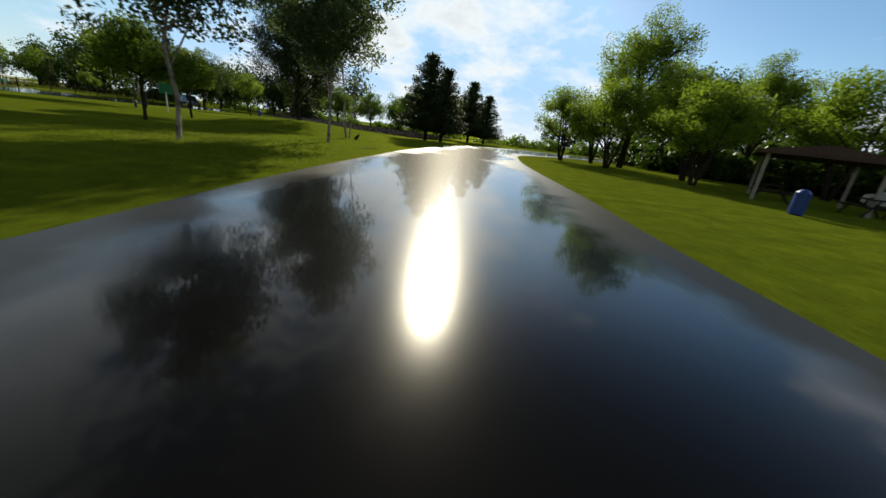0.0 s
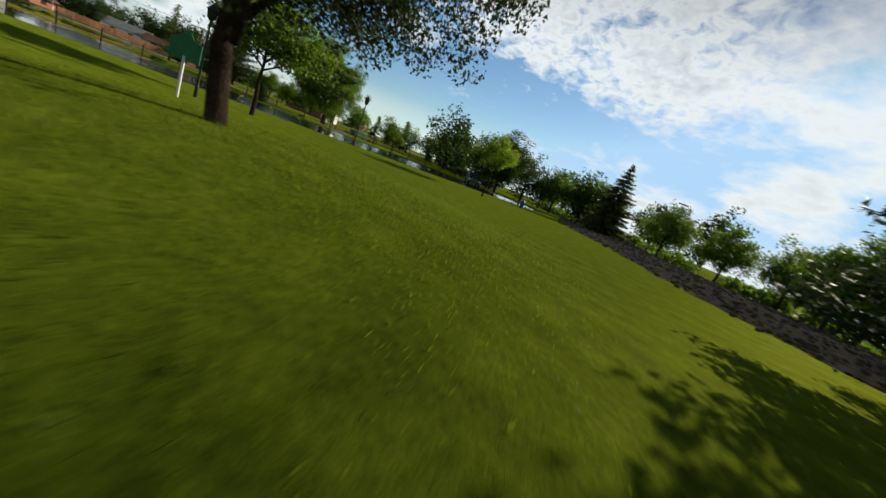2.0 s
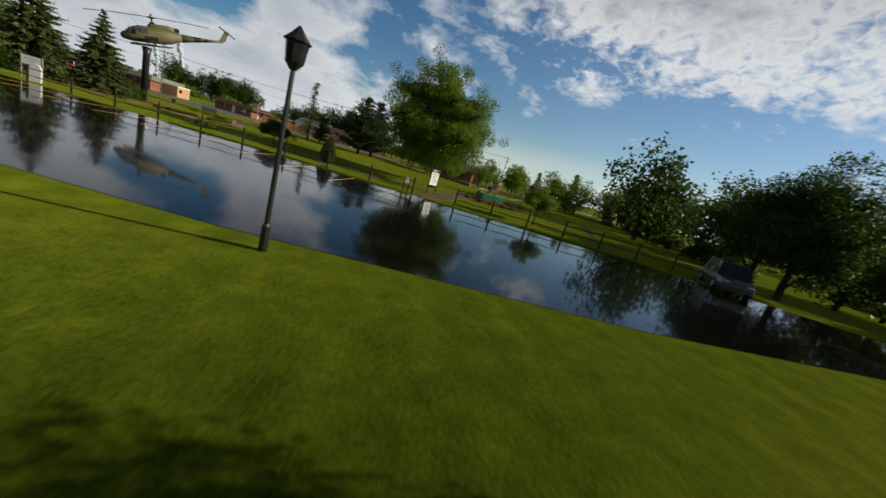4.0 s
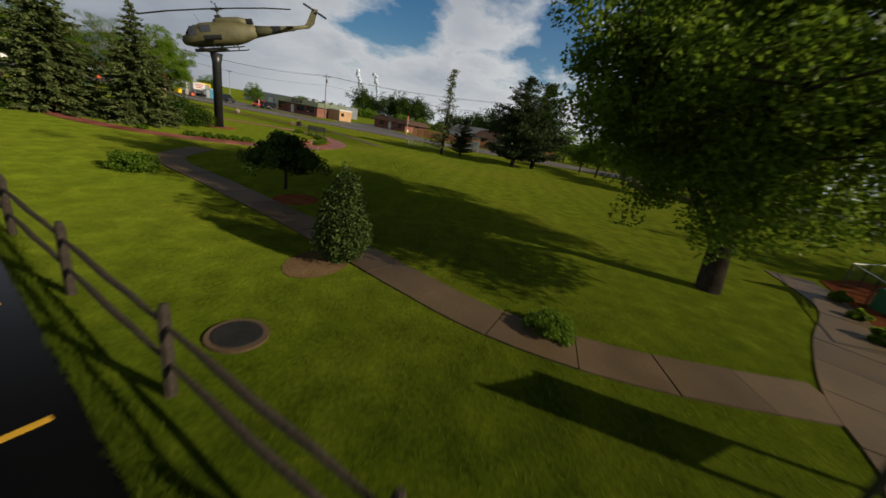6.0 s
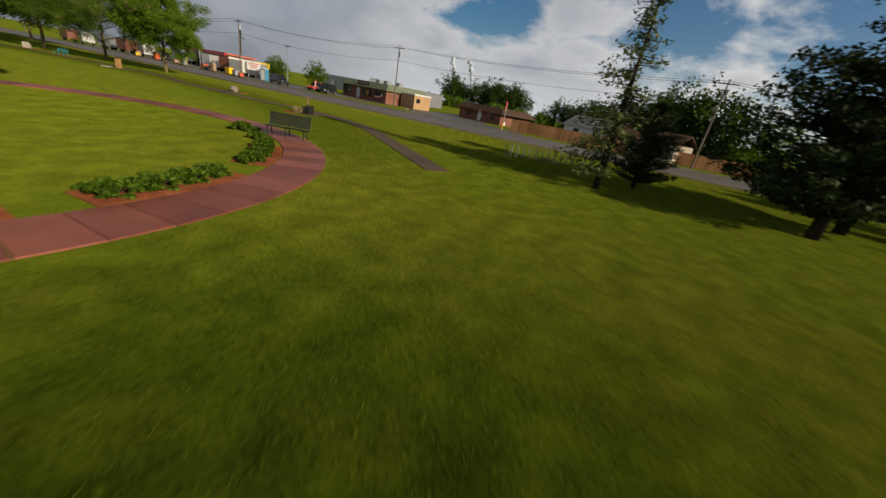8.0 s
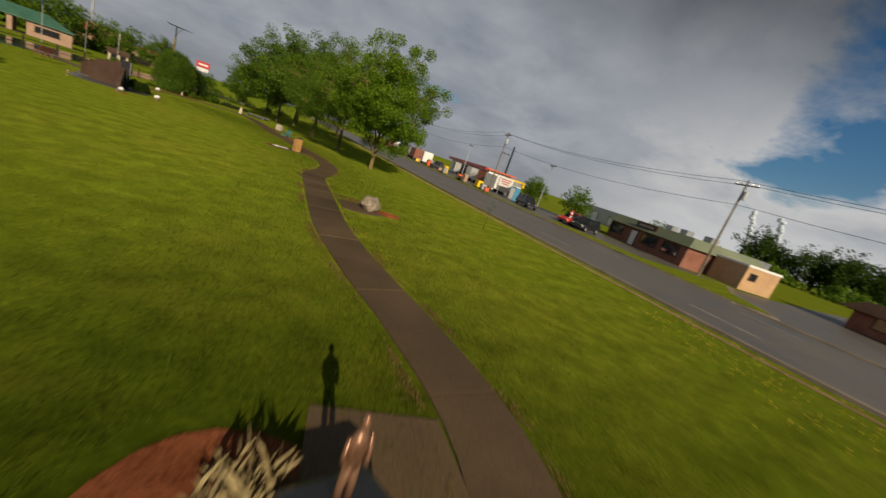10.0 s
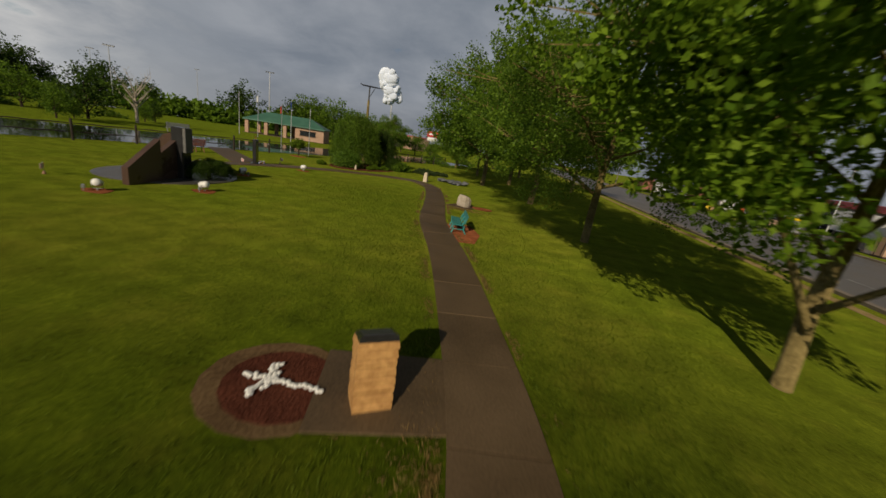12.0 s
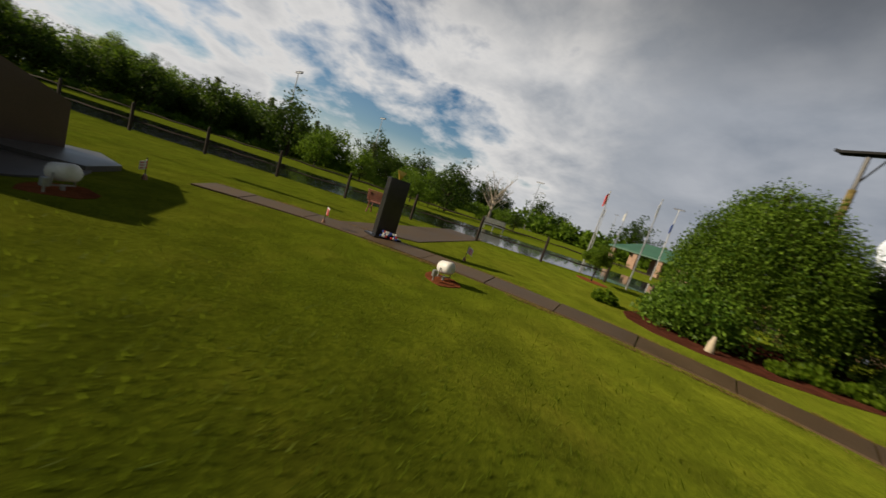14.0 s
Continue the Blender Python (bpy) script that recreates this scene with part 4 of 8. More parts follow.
def helicopter():
    """An old military transport helicopter; x runs to its nose, the mast stands over the origin, z = 0 is the skids' underside."""
    h = thing("helicopter", "olive drab military helicopter mounted nose-down on a black column", "helicopter")
    body = Shape().loft([hull_ring(x, w, a, b) for x, w, a, b in ((3.45, 0.18, 0.75, 1.10), (3.25, 0.55, 0.52, 1.30), (2.75, 0.92, 0.40, 1.52), (2.2, 1.10, 0.36, 2.00), (1.6, 1.18, 0.34, 2.22), (0.4, 1.20, 0.34, 2.26), (-0.9, 1.15, 0.36, 2.22), (-1.7, 0.92, 0.50, 2.10), (-2.4, 0.62, 0.75, 1.98), (-2.9, 0.48, 0.90, 1.90))])
    part("fuselage", body, OLIVE, h, smooth=True)
    part("nose_cap", Shape().loft([hull_ring(x, w, a, b) for x, w, a, b in ((3.50, 0.12, 0.80, 1.02), (3.42, 0.30, 0.66, 1.14), (3.26, 0.56, 0.515, 1.30))]), BLACK, h, "matt black nose", smooth=True)
    boom = Shape().loft([hull_ring(x, w, a, b, 12, 0.9) for x, w, a, b in ((-2.5, 0.52, 0.80, 1.90), (-4.5, 0.36, 1.12, 1.78), (-6.6, 0.22, 1.38, 1.72), (-7.6, 0.15, 1.48, 1.80))])
    part("tail_boom", boom, OLIVE, h, smooth=True)
    for a in (-4.2,):
        part("boom_band", Shape().loft([hull_ring(x, w * 1.02, p - 0.01, q + 0.01, 12, 0.9) for x, w, p, q in ((a, 0.375, 1.08, 1.79), (a - 0.9, 0.315, 1.19, 1.77))]), BLACK, h, "faded black band")
    fin = Shape().loft([[(-6.9, -0.07, 1.45), (-6.9, 0.07, 1.45), (-7.7, 0.06, 1.45), (-7.7, -0.06, 1.45)], [(-7.55, -0.06, 1.95), (-7.55, 0.06, 1.95), (-8.25, 0.05, 1.8), (-8.25, -0.05, 1.8)], [(-8.35, -0.04, 3.1), (-8.35, 0.04, 3.1), (-8.85, 0.03, 3.0), (-8.85, -0.03, 3.0)]])
    part("tail_fin", fin, OLIVE, h)
    for s in (-1, 1):
        part("stabiliser", Shape().loft([[(-5.6, s * 0.25, 1.50), (-6.3, s * 0.2, 1.50), (-6.3, s * 0.2, 1.56), (-5.6, s * 0.25, 1.57)], [(-5.75, s * 1.3, 1.50), (-6.25, s * 1.3, 1.50), (-6.25, s * 1.3, 1.53), (-5.75, s * 1.3, 1.54)]]), OLIVE, h)
        skid = Shape().tube([(2.3, s * 1.15, 0.32), (2.0, s * 1.15, 0.10), (1.5, s * 1.15, 0.05), (-1.4, s * 1.15, 0.05), (-1.7, s * 1.15, 0.09)], 0.05, 8)
        part("skid", skid, BLACK, h, smooth=True)
        part("front_window", Shape().loft([[(2.62, s * 0.98, 1.15), (2.62, s * 0.90, 1.62), (1.95, s * 1.13, 1.98), (1.95, s * 1.19, 1.15)], [(2.62, s * 1.00, 1.15), (2.62, s * 0.92, 1.62), (1.95, s * 1.15, 1.98), (1.95, s * 1.21, 1.15)]]), GLASS, h)
        part("door_window", Shape().box((1.15, s * 1.19, 1.62), (0.85, 0.05, 0.55), bevel=0.02), GLASS, h)
        part("windscreen", Shape().loft([[(3.02, s * 0.10, 1.38), (2.86, s * 0.78, 1.34), (2.36, s * 0.92, 1.86), (2.36, s * 0.08, 2.00)], [(3.06, s * 0.10, 1.40), (2.90, s * 0.80, 1.36), (2.40, s * 0.95, 1.90), (2.40, s * 0.08, 2.04)]]), GLASS, h)
        pod = part("rocket_pod", Shape().tube([(1.3, s * 1.75, 0.80), (-0.1, s * 1.75, 0.80)], 0.20, 12), BLACK, h, "dark rocket pod")
        part("pylon", Shape().box((0.5, s * 1.45, 0.86), (0.35, 0.5, 0.10)), BLACK, pod)
    for x in (0.9, -0.8):
        part("cross_tube", Shape().tube([(x, -1.15, 0.07), (x, -0.8, 0.36), (x, 0, 0.45), (x, 0.8, 0.36), (x, 1.15, 0.07)], 0.045, 8), BLACK, h)
    part("engine_cowling", Shape().loft([hull_ring(x, w, a, b) for x, w, a, b in ((0.55, 0.30, 2.05, 2.45), (0.2, 0.48, 2.05, 2.62), (-1.6, 0.46, 1.95, 2.60), (-2.2, 0.36, 1.85, 2.45))]), OLIVE, h, smooth=True)
    part("exhaust", Shape().tube([(-2.0, 0, 2.16), (-2.75, 0, 2.22)], [0.30, 0.24], 12), BLACK, h)
    part("air_intake", Shape().box((0.05, 0, 2.66), (0.5, 0.7, 0.24), bevel=0.05), BLACK, h)
    part("mast", Shape().tube([(0, 0, 2.4), (0, 0, 3.35)], [0.12, 0.07], 10), BLACK, h)
    part("rotor_hub", Shape().box((0, 0, 3.3), (0.9, 0.24, 0.16), bevel=0.05).box((0, 0, 3.15), (0.3, 0.5, 0.08)), BLACK, h)
    for s in (-1, 1):
        ring = lambda x, z: [(s * x, -0.24, z), (s * x, 0.05, z + 0.05), (s * x, 0.26, z + 0.01), (s * x, 0.05, z - 0.03)]
        part("rotor_blade", Shape().loft([ring(0.35, 3.30), ring(1.2, 3.30), ring(4.0, 3.24), ring(6.35, 3.08)]), BLACK, h)
        part("stabiliser_bar", Shape().tube([(0, 0, 3.55), (0, s * 1.3, 3.55)], 0.025, 6).ball((0, s * 1.3, 3.55), (0.07, 0.1, 0.07), 6, 4), BLACK, h)
    part("rotor_spike", Shape().tube([(0, 0, 3.3), (0, 0, 3.75)], 0.04, 6), BLACK, h)
    for a in (35, 215):
        d = Vector((math.cos(radians(a)), 0, math.sin(radians(a))))
        c = Vector((-8.55, 0.18, 2.85))
        part("tail_rotor_blade", Shape().loft([[c + d * r + Vector((-d.z, 0, d.x)) * 0.09, c + d * r + Vector((0, 0.02, 0)), c + d * r - Vector((-d.z, 0, d.x)) * 0.09, c + d * r - Vector((0, 0.02, 0))] for r in (0.08, 1.15)]), BLACK, h)
    part("whip_aerial", Shape().tube([(1.6, 0.3, 2.2), (1.9, 0.3, 2.9)], 0.015, 5), BLACK, h)
    return h


HELI_TURN = math.degrees(math.atan2(-0.874, 0.486)) + 6
heli = helicopter()
heli.matrix_basis = pose(HX, HY, 6.05, 0, 0, HELI_TURN) @ pose(-0.85, 0, 0.1, 0, 15.0, 0) @ Matrix.Scale(0.86, 4)
column = thing("display_column", "round black steel column carrying the helicopter", "column", HX, HY, 0, HELI_TURN)
part("shaft", Shape().tube([(0, 0, -0.2), (0, 0, 5.0), (0, 0, 5.75)], [0.33, 0.33, 0.46], 20), BLACK, column, smooth=True)
part("cradle_beam", Shape().box((0.3, 0, 5.92), (2.3, 0.5, 0.20), pose(0, 0, 0, 0, 15, 0), 0.03), BLACK, column)
for x in (0.9, -0.8):
    part("cradle_arm", Shape().box((x * 0.8, 0, 6.02 - x * 0.21), (0.22, 2.0, 0.14), pose(0, 0, 0, 0, 15, 0), 0.02), BLACK, column)
part("base_flange", Shape().tube([(0, 0, -0.02), (0, 0, 0.06)], 0.55, 20), BLACK, column)
slab_area("mulch_bed_round", arc(HX, HY, 1.3, 0, 350, 18), MULCH, -0.05, 0.03, "red bark mulch round the column's foot", "mulch bed")


# ---- generic small things ----
def slats(parent, n, c, size, step, mat, name="slat", turn=None):
    for i in range(n):
        part(name, Shape().box(Vector(c) + Vector(step) * i, size, turn, 0.008), mat, parent)


def park_bench(x, y, turn, mat, label, group="", length=1.8, low=1.0):
    """A slatted bench with cast end frames; its seat faces -y before it is turned."""
    b = thing("park_bench", label, "bench", x, y, 0, turn, group)
    slats(b, 5, (0, -0.18, 0.43), (length, 0.075 * low, 0.03), (0, 0.095 * low, -0.006), mat, "seat_slat")
    slats(b, 6, (0, 0.10 + 0.17 * low, 0.50), (length, 0.028, 0.065 * low), (0, 0.022 * low, 0.082 * low), mat, "back_slat", pose(0, 0, 0, -14, 0, 0))
    for s in (-1, 0, 1):
        f = Shape().tube([(0, -0.22, 0), (0, -0.16, 0.22), (0, -0.20, 0.40), (0, 0.22 * low, 0.38), (0, 0.30 * low, 0.60), (0, 0.42 * low, 0.98 * low)], 0.025, 6).tube([(0, 0.30, 0), (0, 0.20, 0.20), (0, 0.22, 0.38)], 0.025, 6).tube([(0, -0.16, 0.20), (0, 0.20, 0.20)], 0.018, 6)
        fr = part("end_frame", f, mat, b)
        fr.matrix_basis = pose(s * (length / 2 - 0.12), 0, 0)
    return b


def boulder(name, label, x, y, r, seed, mat, turn=0.0, sink=0.8):
    s = Shape().ball((0, 0, r[2] * sink), r, 14, 9, 0.28, seed)
    return tagged(part(name, s, mat, at=pose(x, y, 0, 0, 0, turn)), label, "boulder")


def floodlight(x, y, turn):
    f = thing("floodlight", "white drum floodlight on a short stake over bare mulch", "floodlight", x, y, 0, turn, "floodlights on the memorial lawn")
    part("housing", Shape().tube([(0, -0.17, 0.24), (0, -0.15, 0.24), (0, 0.12, 0.30), (0, 0.17, 0.31)], [0.12, 0.135, 0.13, 0.09], 14), WHITE, f, smooth=True)
    part("lens", Shape().tube([(0, -0.175, 0.24), (0, -0.18, 0.24)], 0.105, 14), GLASS, f)
    part("yoke", Shape().tube([(0.14, 0, 0.26), (0.15, 0, 0.08), (-0.15, 0, 0.08), (-0.14, 0, 0.26)], 0.014, 6), STEEL, f)
    part("stake", Shape().tube([(0, 0, -0.05), (0, 0, 0.09)], 0.03, 8), STEEL, f)
    part("junction_box", Shape().box((0.32, 0.12, 0.16), (0.09, 0.07, 0.12), bevel=0.01).tube([(0.32, 0.12, -0.05), (0.32, 0.12, 0.12)], 0.015, 6), STEEL, f)
    f.matrix_basis = f.matrix_basis @ Matrix.Scale(0.9, 4)
    m = slab_area("mulch_patch", [(x + 0.42 * math.cos(a) * (1 + 0.2 * math.sin(3 * a)), y + 0.34 * math.sin(a)) for a in np.linspace(0, 5.9, 12)], MULCH, -0.05, 0.012, "bare red mulch under a floodlight", "mulch bed")
    return f


def little_flag(x, y, turn=0.0):
    f = thing("grave_flag", "small faded flag on a thin stick in a marker", "flag", x, y, 0, turn, "small flags by the path")
    part("stick", Shape().tube([(0, 0, 0), (0.02, 0, 0.42)], 0.008, 5), BLACK, f)
    part("cloth", Shape().loft([[(0.02, 0, 0.22), (0.02, 0.004, 0.22), (0.02, 0.004, 0.40), (0.02, 0, 0.40)], [(0.10, 0.03, 0.20), (0.10, 0.034, 0.20), (0.10, 0.034, 0.37), (0.10, 0.03, 0.37)], [(0.18, -0.01, 0.19), (0.18, -0.006, 0.19), (0.18, -0.006, 0.35), (0.18, -0.01, 0.35)]]), WHITE, f)
    for k in range(3):
        part("stripe", Shape().loft([[(0.05, -0.008, 0.235 + 0.05 * k), (0.05, 0.045, 0.235 + 0.05 * k), (0.05, 0.045, 0.255 + 0.05 * k), (0.05, -0.008, 0.255 + 0.05 * k)], [(0.17, -0.02, 0.21 + 0.05 * k), (0.17, 0.01, 0.21 + 0.05 * k), (0.17, 0.01, 0.23 + 0.05 * k), (0.17, -0.02, 0.23 + 0.05 * k)]]), RED, f)
    part("marker", Shape().tube([(0, 0, 0), (0, 0, 0.1)], [0.05, 0.03], 8), COPPER, f)


def panel_sign(name, label, x, y, turn, w, h, z0, post_mat, panel_mat, bars, header=None, post_r=0.04):
    """A board between two posts, with bars for writing that cannot be read; it faces -y before it is turned."""
    s = thing(name, label, "sign", x, y, 0, turn)
    for k in (-1, 1):
        part("post", Shape().box((k * (w / 2 + post_r), 0, (z0 + h + 0.05) / 2 - 0.1), (post_r * 2, post_r * 2, z0 + h + 0.25), bevel=0.01), post_mat, s)
    board = part("board", Shape().box((0, 0, z0 + h / 2), (w, 0.05, h), bevel=0.01), panel_mat, s)
    if header:
        part("header", Shape().box((0, -0.032, z0 + h * 0.9), (w * 0.98, 0.012, h * 0.19)), header, s)
        for i in range(2):
            part("writing_bar", Shape().box((-w * 0.12, -0.041, z0 + h * (0.93 - 0.06 * i)), (w * (0.55 - 0.15 * i), 0.004, h * 0.028)), WHITE, s)
    for i in range(bars):
        part("writing_bar", Shape().box((0, -0.028, z0 + h * (0.68 - 0.6 * i / max(1, bars))), (w * (0.75 - 0.2 * (i % 3)), 0.004, h * 0.025)), BLACK, s)
    return s


# ---- garden by the car park ----
panel_sign("park_map_sign", "white park map board with a black header between black posts", -38.0, 57.0, 134, 0.95, 1.25, 0.72, BLACK, WHITE, 5, BLACK)
n_ = panel_sign("notice_board", "small white notice fixed beside a fence post", -34.75, 54.75, 100, 0.30, 0.36, 0.62, FENCE_WOOD, WHITE, 4, None, 0.03)
cover = thing("manhole_cover", "round rusty iron manhole cover set in the lawn", "manhole", -37.0, 48.9)
part("rim", Shape().tube([(0, 0, -0.05), (0, 0, 0.035)], 0.42, 22), CONCRETE, cover)
part("lid", Shape().tube([(0, 0, 0.03), (0, 0, 0.05)], [0.34, 0.33], 22), RUBBER, cover, "rusty iron lid")

cone = upright_yew("upright_yew", "upright pointed green yew with pale tips", 31, 2.1, 0.62, YEW)
plant(cone, [(-40.4, 48.4, 0, 1.0)])
slab_area("bare_patch", [(-39.9 + 0.95 * math.cos(a), 48.15 + 0.6 * math.sin(a)) for a in np.linspace(0, 6.0, 14)], EARTH_DARK, -0.05, 0.012, "bare brown earth round the upright yew", "bare earth")
um = broadleaf("weeping_mulberry", "umbrella-shaped dark green weeping tree", 12, 2.0, 1.1, 1.1, 0.06, LEAF_DARK, BARK, 190, 120, 0.09, 0.3, flat=0.4, skirt=0.75)
plant(um, [(-45.0, 42.9, 0, 1.0)])
slab_area("mulch_bed_tree", [(-44.0 + 0.9 * math.cos(a), 44.2 + 0.7 * math.sin(a)) for a in np.linspace(0, 6.0, 14)], MULCH, -0.05, 0.012, "dark mulch under the weeping tree", "mulch bed")
bush = shrub("round_bush", "low rounded evergreen bush", 14, 0.8, 0.8, 0.62, LEAF, 60, 60, 0.08, "low bushes")
plant(bush, [(-42.7, 38.3, 0, 1.0), (-39.9, 53.3, 60, 0.62), (-57.0, -8.6, 30, 0.95), (-61.6, -34.6, 10, 1.35)])
def clipped_hedge(name, label, seed, rx, ry, h, leaf):
    """A clipped block of yew: upright sides, rounded shoulders and a lumpy top."""
    rng = np.random.default_rng(seed)
    root = thing(name, label, "hedge")
    centres = []
    for i in range(760):
        d = rng.normal(size=3)
        d[2] = abs(d[2])
        d = np.sign(d) * np.abs(d / np.linalg.norm(d)) ** 0.55
        lump = 0.88 + 0.24 * noise.noise(Vector((d[0] * 2.1 + seed, d[1] * 2.1, d[2] * 1.7)))
        centres.append((d[0] * rx * lump, d[1] * ry * lump, 0.06 + d[2] * h * lump * 0.92))
    part("woody_base", Shape().tube([(0, 0, -0.05), (0, 0, h * 0.6)], [0.10, 0.05], 7), BARK, root)
    part("foliage", leaf_cards(rng, centres, 0.17, 62, 0.052, tilt=0.9, squash=0.9, pointed=0.34, simple=True), leaf, root)
    return root


wall_hedge = clipped_hedge("clipped_hedge", "dark clipped yew hedge beside the memorial wall", 18, 0.95, 0.62, 0.88, LEAF_DARK)
plant(wall_hedge, [(-61.55, -15.45, 82, 0.92)])
mugo = shrub("spreading_yew", "broad dark green spreading yew on the lawn", 15, 1.5, 1.5, 1.5, LEAF_DARK, 130, 90, 0.09, "low bushes")
plant(mugo, [(-55.9, 23.6, 0, 1.35), (-45.9, 20.2, 80, 1.25), (-61.1, -34.6, 30, 0.72)])

# bench and beds on the ring
back_bench = thing("board_bench", "low red-brown board bench with pale steel posts by the paver walk", "bench", -56.1, 35.5, 0, 190, "benches by the paver walk")
back_bench.matrix_basis = back_bench.matrix_basis @ Matrix.Diagonal((1.0, 1.0, 0.76, 1.0))
for z_ in (0.56, 0.70, 0.84):
    part("back_board", Shape().box((0, 0.22, z_), (1.5, 0.035, 0.125), bevel=0.008), RED_WOOD, back_bench)
for y_ in (-0.26, -0.10, 0.06):
    part("seat_board", Shape().box((0, y_, 0.44), (1.5, 0.14, 0.035), bevel=0.008), RED_WOOD, back_bench)
for k in (-0.79, 0.79):
    part("end_post", Shape().box((k, 0.22, 0.44), (0.07, 0.07, 0.98), bevel=0.01), STEEL, back_bench, "pale steel end post")
    part("foot", Shape().box((k, -0.06, 0.41), (0.05, 0.5, 0.05), bevel=0.008).box((k, -0.28, 0.2), (0.05, 0.05, 0.44), bevel=0.008), STEEL, back_bench, "pale steel leg")
park_bench(-67.9, 27.4, 120, BLACK, "black slatted bench by the paver walk", "benches by the paver walk")
park_bench(-56.8, -5.2, 75, RED_WOOD, "red wooden slatted bench by the notice kiosk", "", 1.3, 0.85)
park_bench(-52.6, -21.9, 70, RED_WOOD, "weathered red wooden bench beside the fence", "", 1.15, 0.8)
park_bench(-38.4, -31.4, 60, STEEL, "grey metal bench beyond the car park", "", 1.9)
edge = shrub("bed_plant", "low leafy plants along the red walk", 16, 0.55, 0.4, 0.35, LEAF, 26, 40, 0.09, "plants along the red walk")
plant(edge, [(HX + 8.6 * math.cos(radians(a)), HY + 8.6 * math.sin(radians(a)), a * 3, 0.8 + 0.35 * ((a * 7) % 5) / 5) for a in (20, 38, 44, 49, 54, 59, 73, 78, 83, 88, 101, 106, 111, 116, 131, 136, 141, 146, 158, 172)])
for a0, a1 in ((40, 62), (70, 92), (98, 120), (128, 150)):
    slab_area("mulch_bed_curved", arc(HX, HY, 9.15, a0, a1, 8) + arc(HX, HY, 8.1, a1, a0, 8), MULCH, -0.05, 0.022, "curved red mulch bed inside the paver walk", "mulch bed")

# gun display behind the maple
GUN = (-48.0, 65.2)
slab_area("mulch_bed_gun", [(-43.0, 61.5), (-43.7, 66.4), (-52.8, 71.6), (-53.0, 66.5), (-51.0, 64.0)], MULCH, -0.05, 0.03, "red mulch bed round the gun display", "mulch bed")
gun = thing("field_gun", "camouflage-painted gun on a green plinth inside a mesh fence", "cannon", GUN[0], GUN[1], 0, 100)
gun.matrix_basis = gun.matrix_basis @ Matrix.Scale(0.85, 4)
part("plinth", Shape().box((0, 0, 0.45), (3.2, 1.3, 0.9), bevel=0.04), GREEN_BOX, gun, "green boxed plinth")
part("carriage", Shape().tube([(-0.95, -0.3, 0.9), (-0.8, -0.25, 1.25), (-0.4, 0, 1.42), (0.4, 0, 1.42), (0.8, -0.25, 1.25), (0.95, -0.3, 0.9)], 0.055, 7).tube([(-0.6, 0.45, 0.9), (-0.4, 0.2, 1.3), (0, 0, 1.42)], 0.05, 6).tube([(0.6, 0.45, 0.9), (0.4, 0.2, 1.3), (0, 0, 1.42)], 0.05, 6), BLACK, gun, "black curved legs")
part("cradle", Shape().loft([[(-0.55, -0.30, 1.38), (0.55, -0.30, 1.38), (0.55, 0.30, 1.38), (-0.55, 0.30, 1.38)], [(-0.62, -0.34, 1.62), (0.60, -0.34, 1.62), (0.60, 0.34, 1.62), (-0.62, 0.34, 1.62)], [(-0.35, -0.20, 1.80), (0.40, -0.20, 1.80), (0.40, 0.20, 1.80), (-0.35, 0.20, 1.80)]]), CAMO, gun)
part("turret", Shape().ball((0.05, 0.0, 1.95), (0.56, 0.48, 0.44), 12, 8, 0.22, 4), CAMO, gun, smooth=True)
part("shield", Shape().loft([[(0.15, -0.42, 1.75), (0.72, -0.42, 1.80), (0.72, 0.30, 1.80), (0.15, 0.30, 1.75)], [(0.22, -0.46, 2.35), (0.78, -0.46, 2.40), (0.78, 0.24, 2.40), (0.22, 0.24, 2.35)], [(0.34, -0.30, 2.72), (0.66, -0.30, 2.74), (0.66, 0.10, 2.74), (0.34, 0.10, 2.72)]]), CAMO, gun, "tan upright gun housing")
part("seat_arm", Shape().tube([(-0.40, 0.0, 1.75), (-0.68, 0.02, 2.1), (-0.74, 0.0, 2.55)], [0.20, 0.17, 0.10], 9), CAMO, gun, "tan curved gunner's arm")
for x in (-0.16, 0.16):
    part("barrel", Shape().tube([(x, -0.3, 2.0), (x, -1.2, 2.25), (x, -2.1, 2.5)], [0.08, 0.055, 0.04], 8), CAMO, gun)
for s_ in (-1, 1):
    part("ammunition_drum", Shape().tube([(0.62 * s_, -0.12, 1.72), (0.62 * s_, 0.12, 1.72)], 0.24, 14), RUBBER, gun, "dark round ammunition drum")
mesh_fence = thing("mesh_fence", "low steel mesh fence round the gun display", "fence")
corners = [(-43.6, 62.2), (-44.3, 66.1), (-51.9, 70.6), (-52.2, 66.6), (-50.6, 64.4), (-43.6, 62.2)]
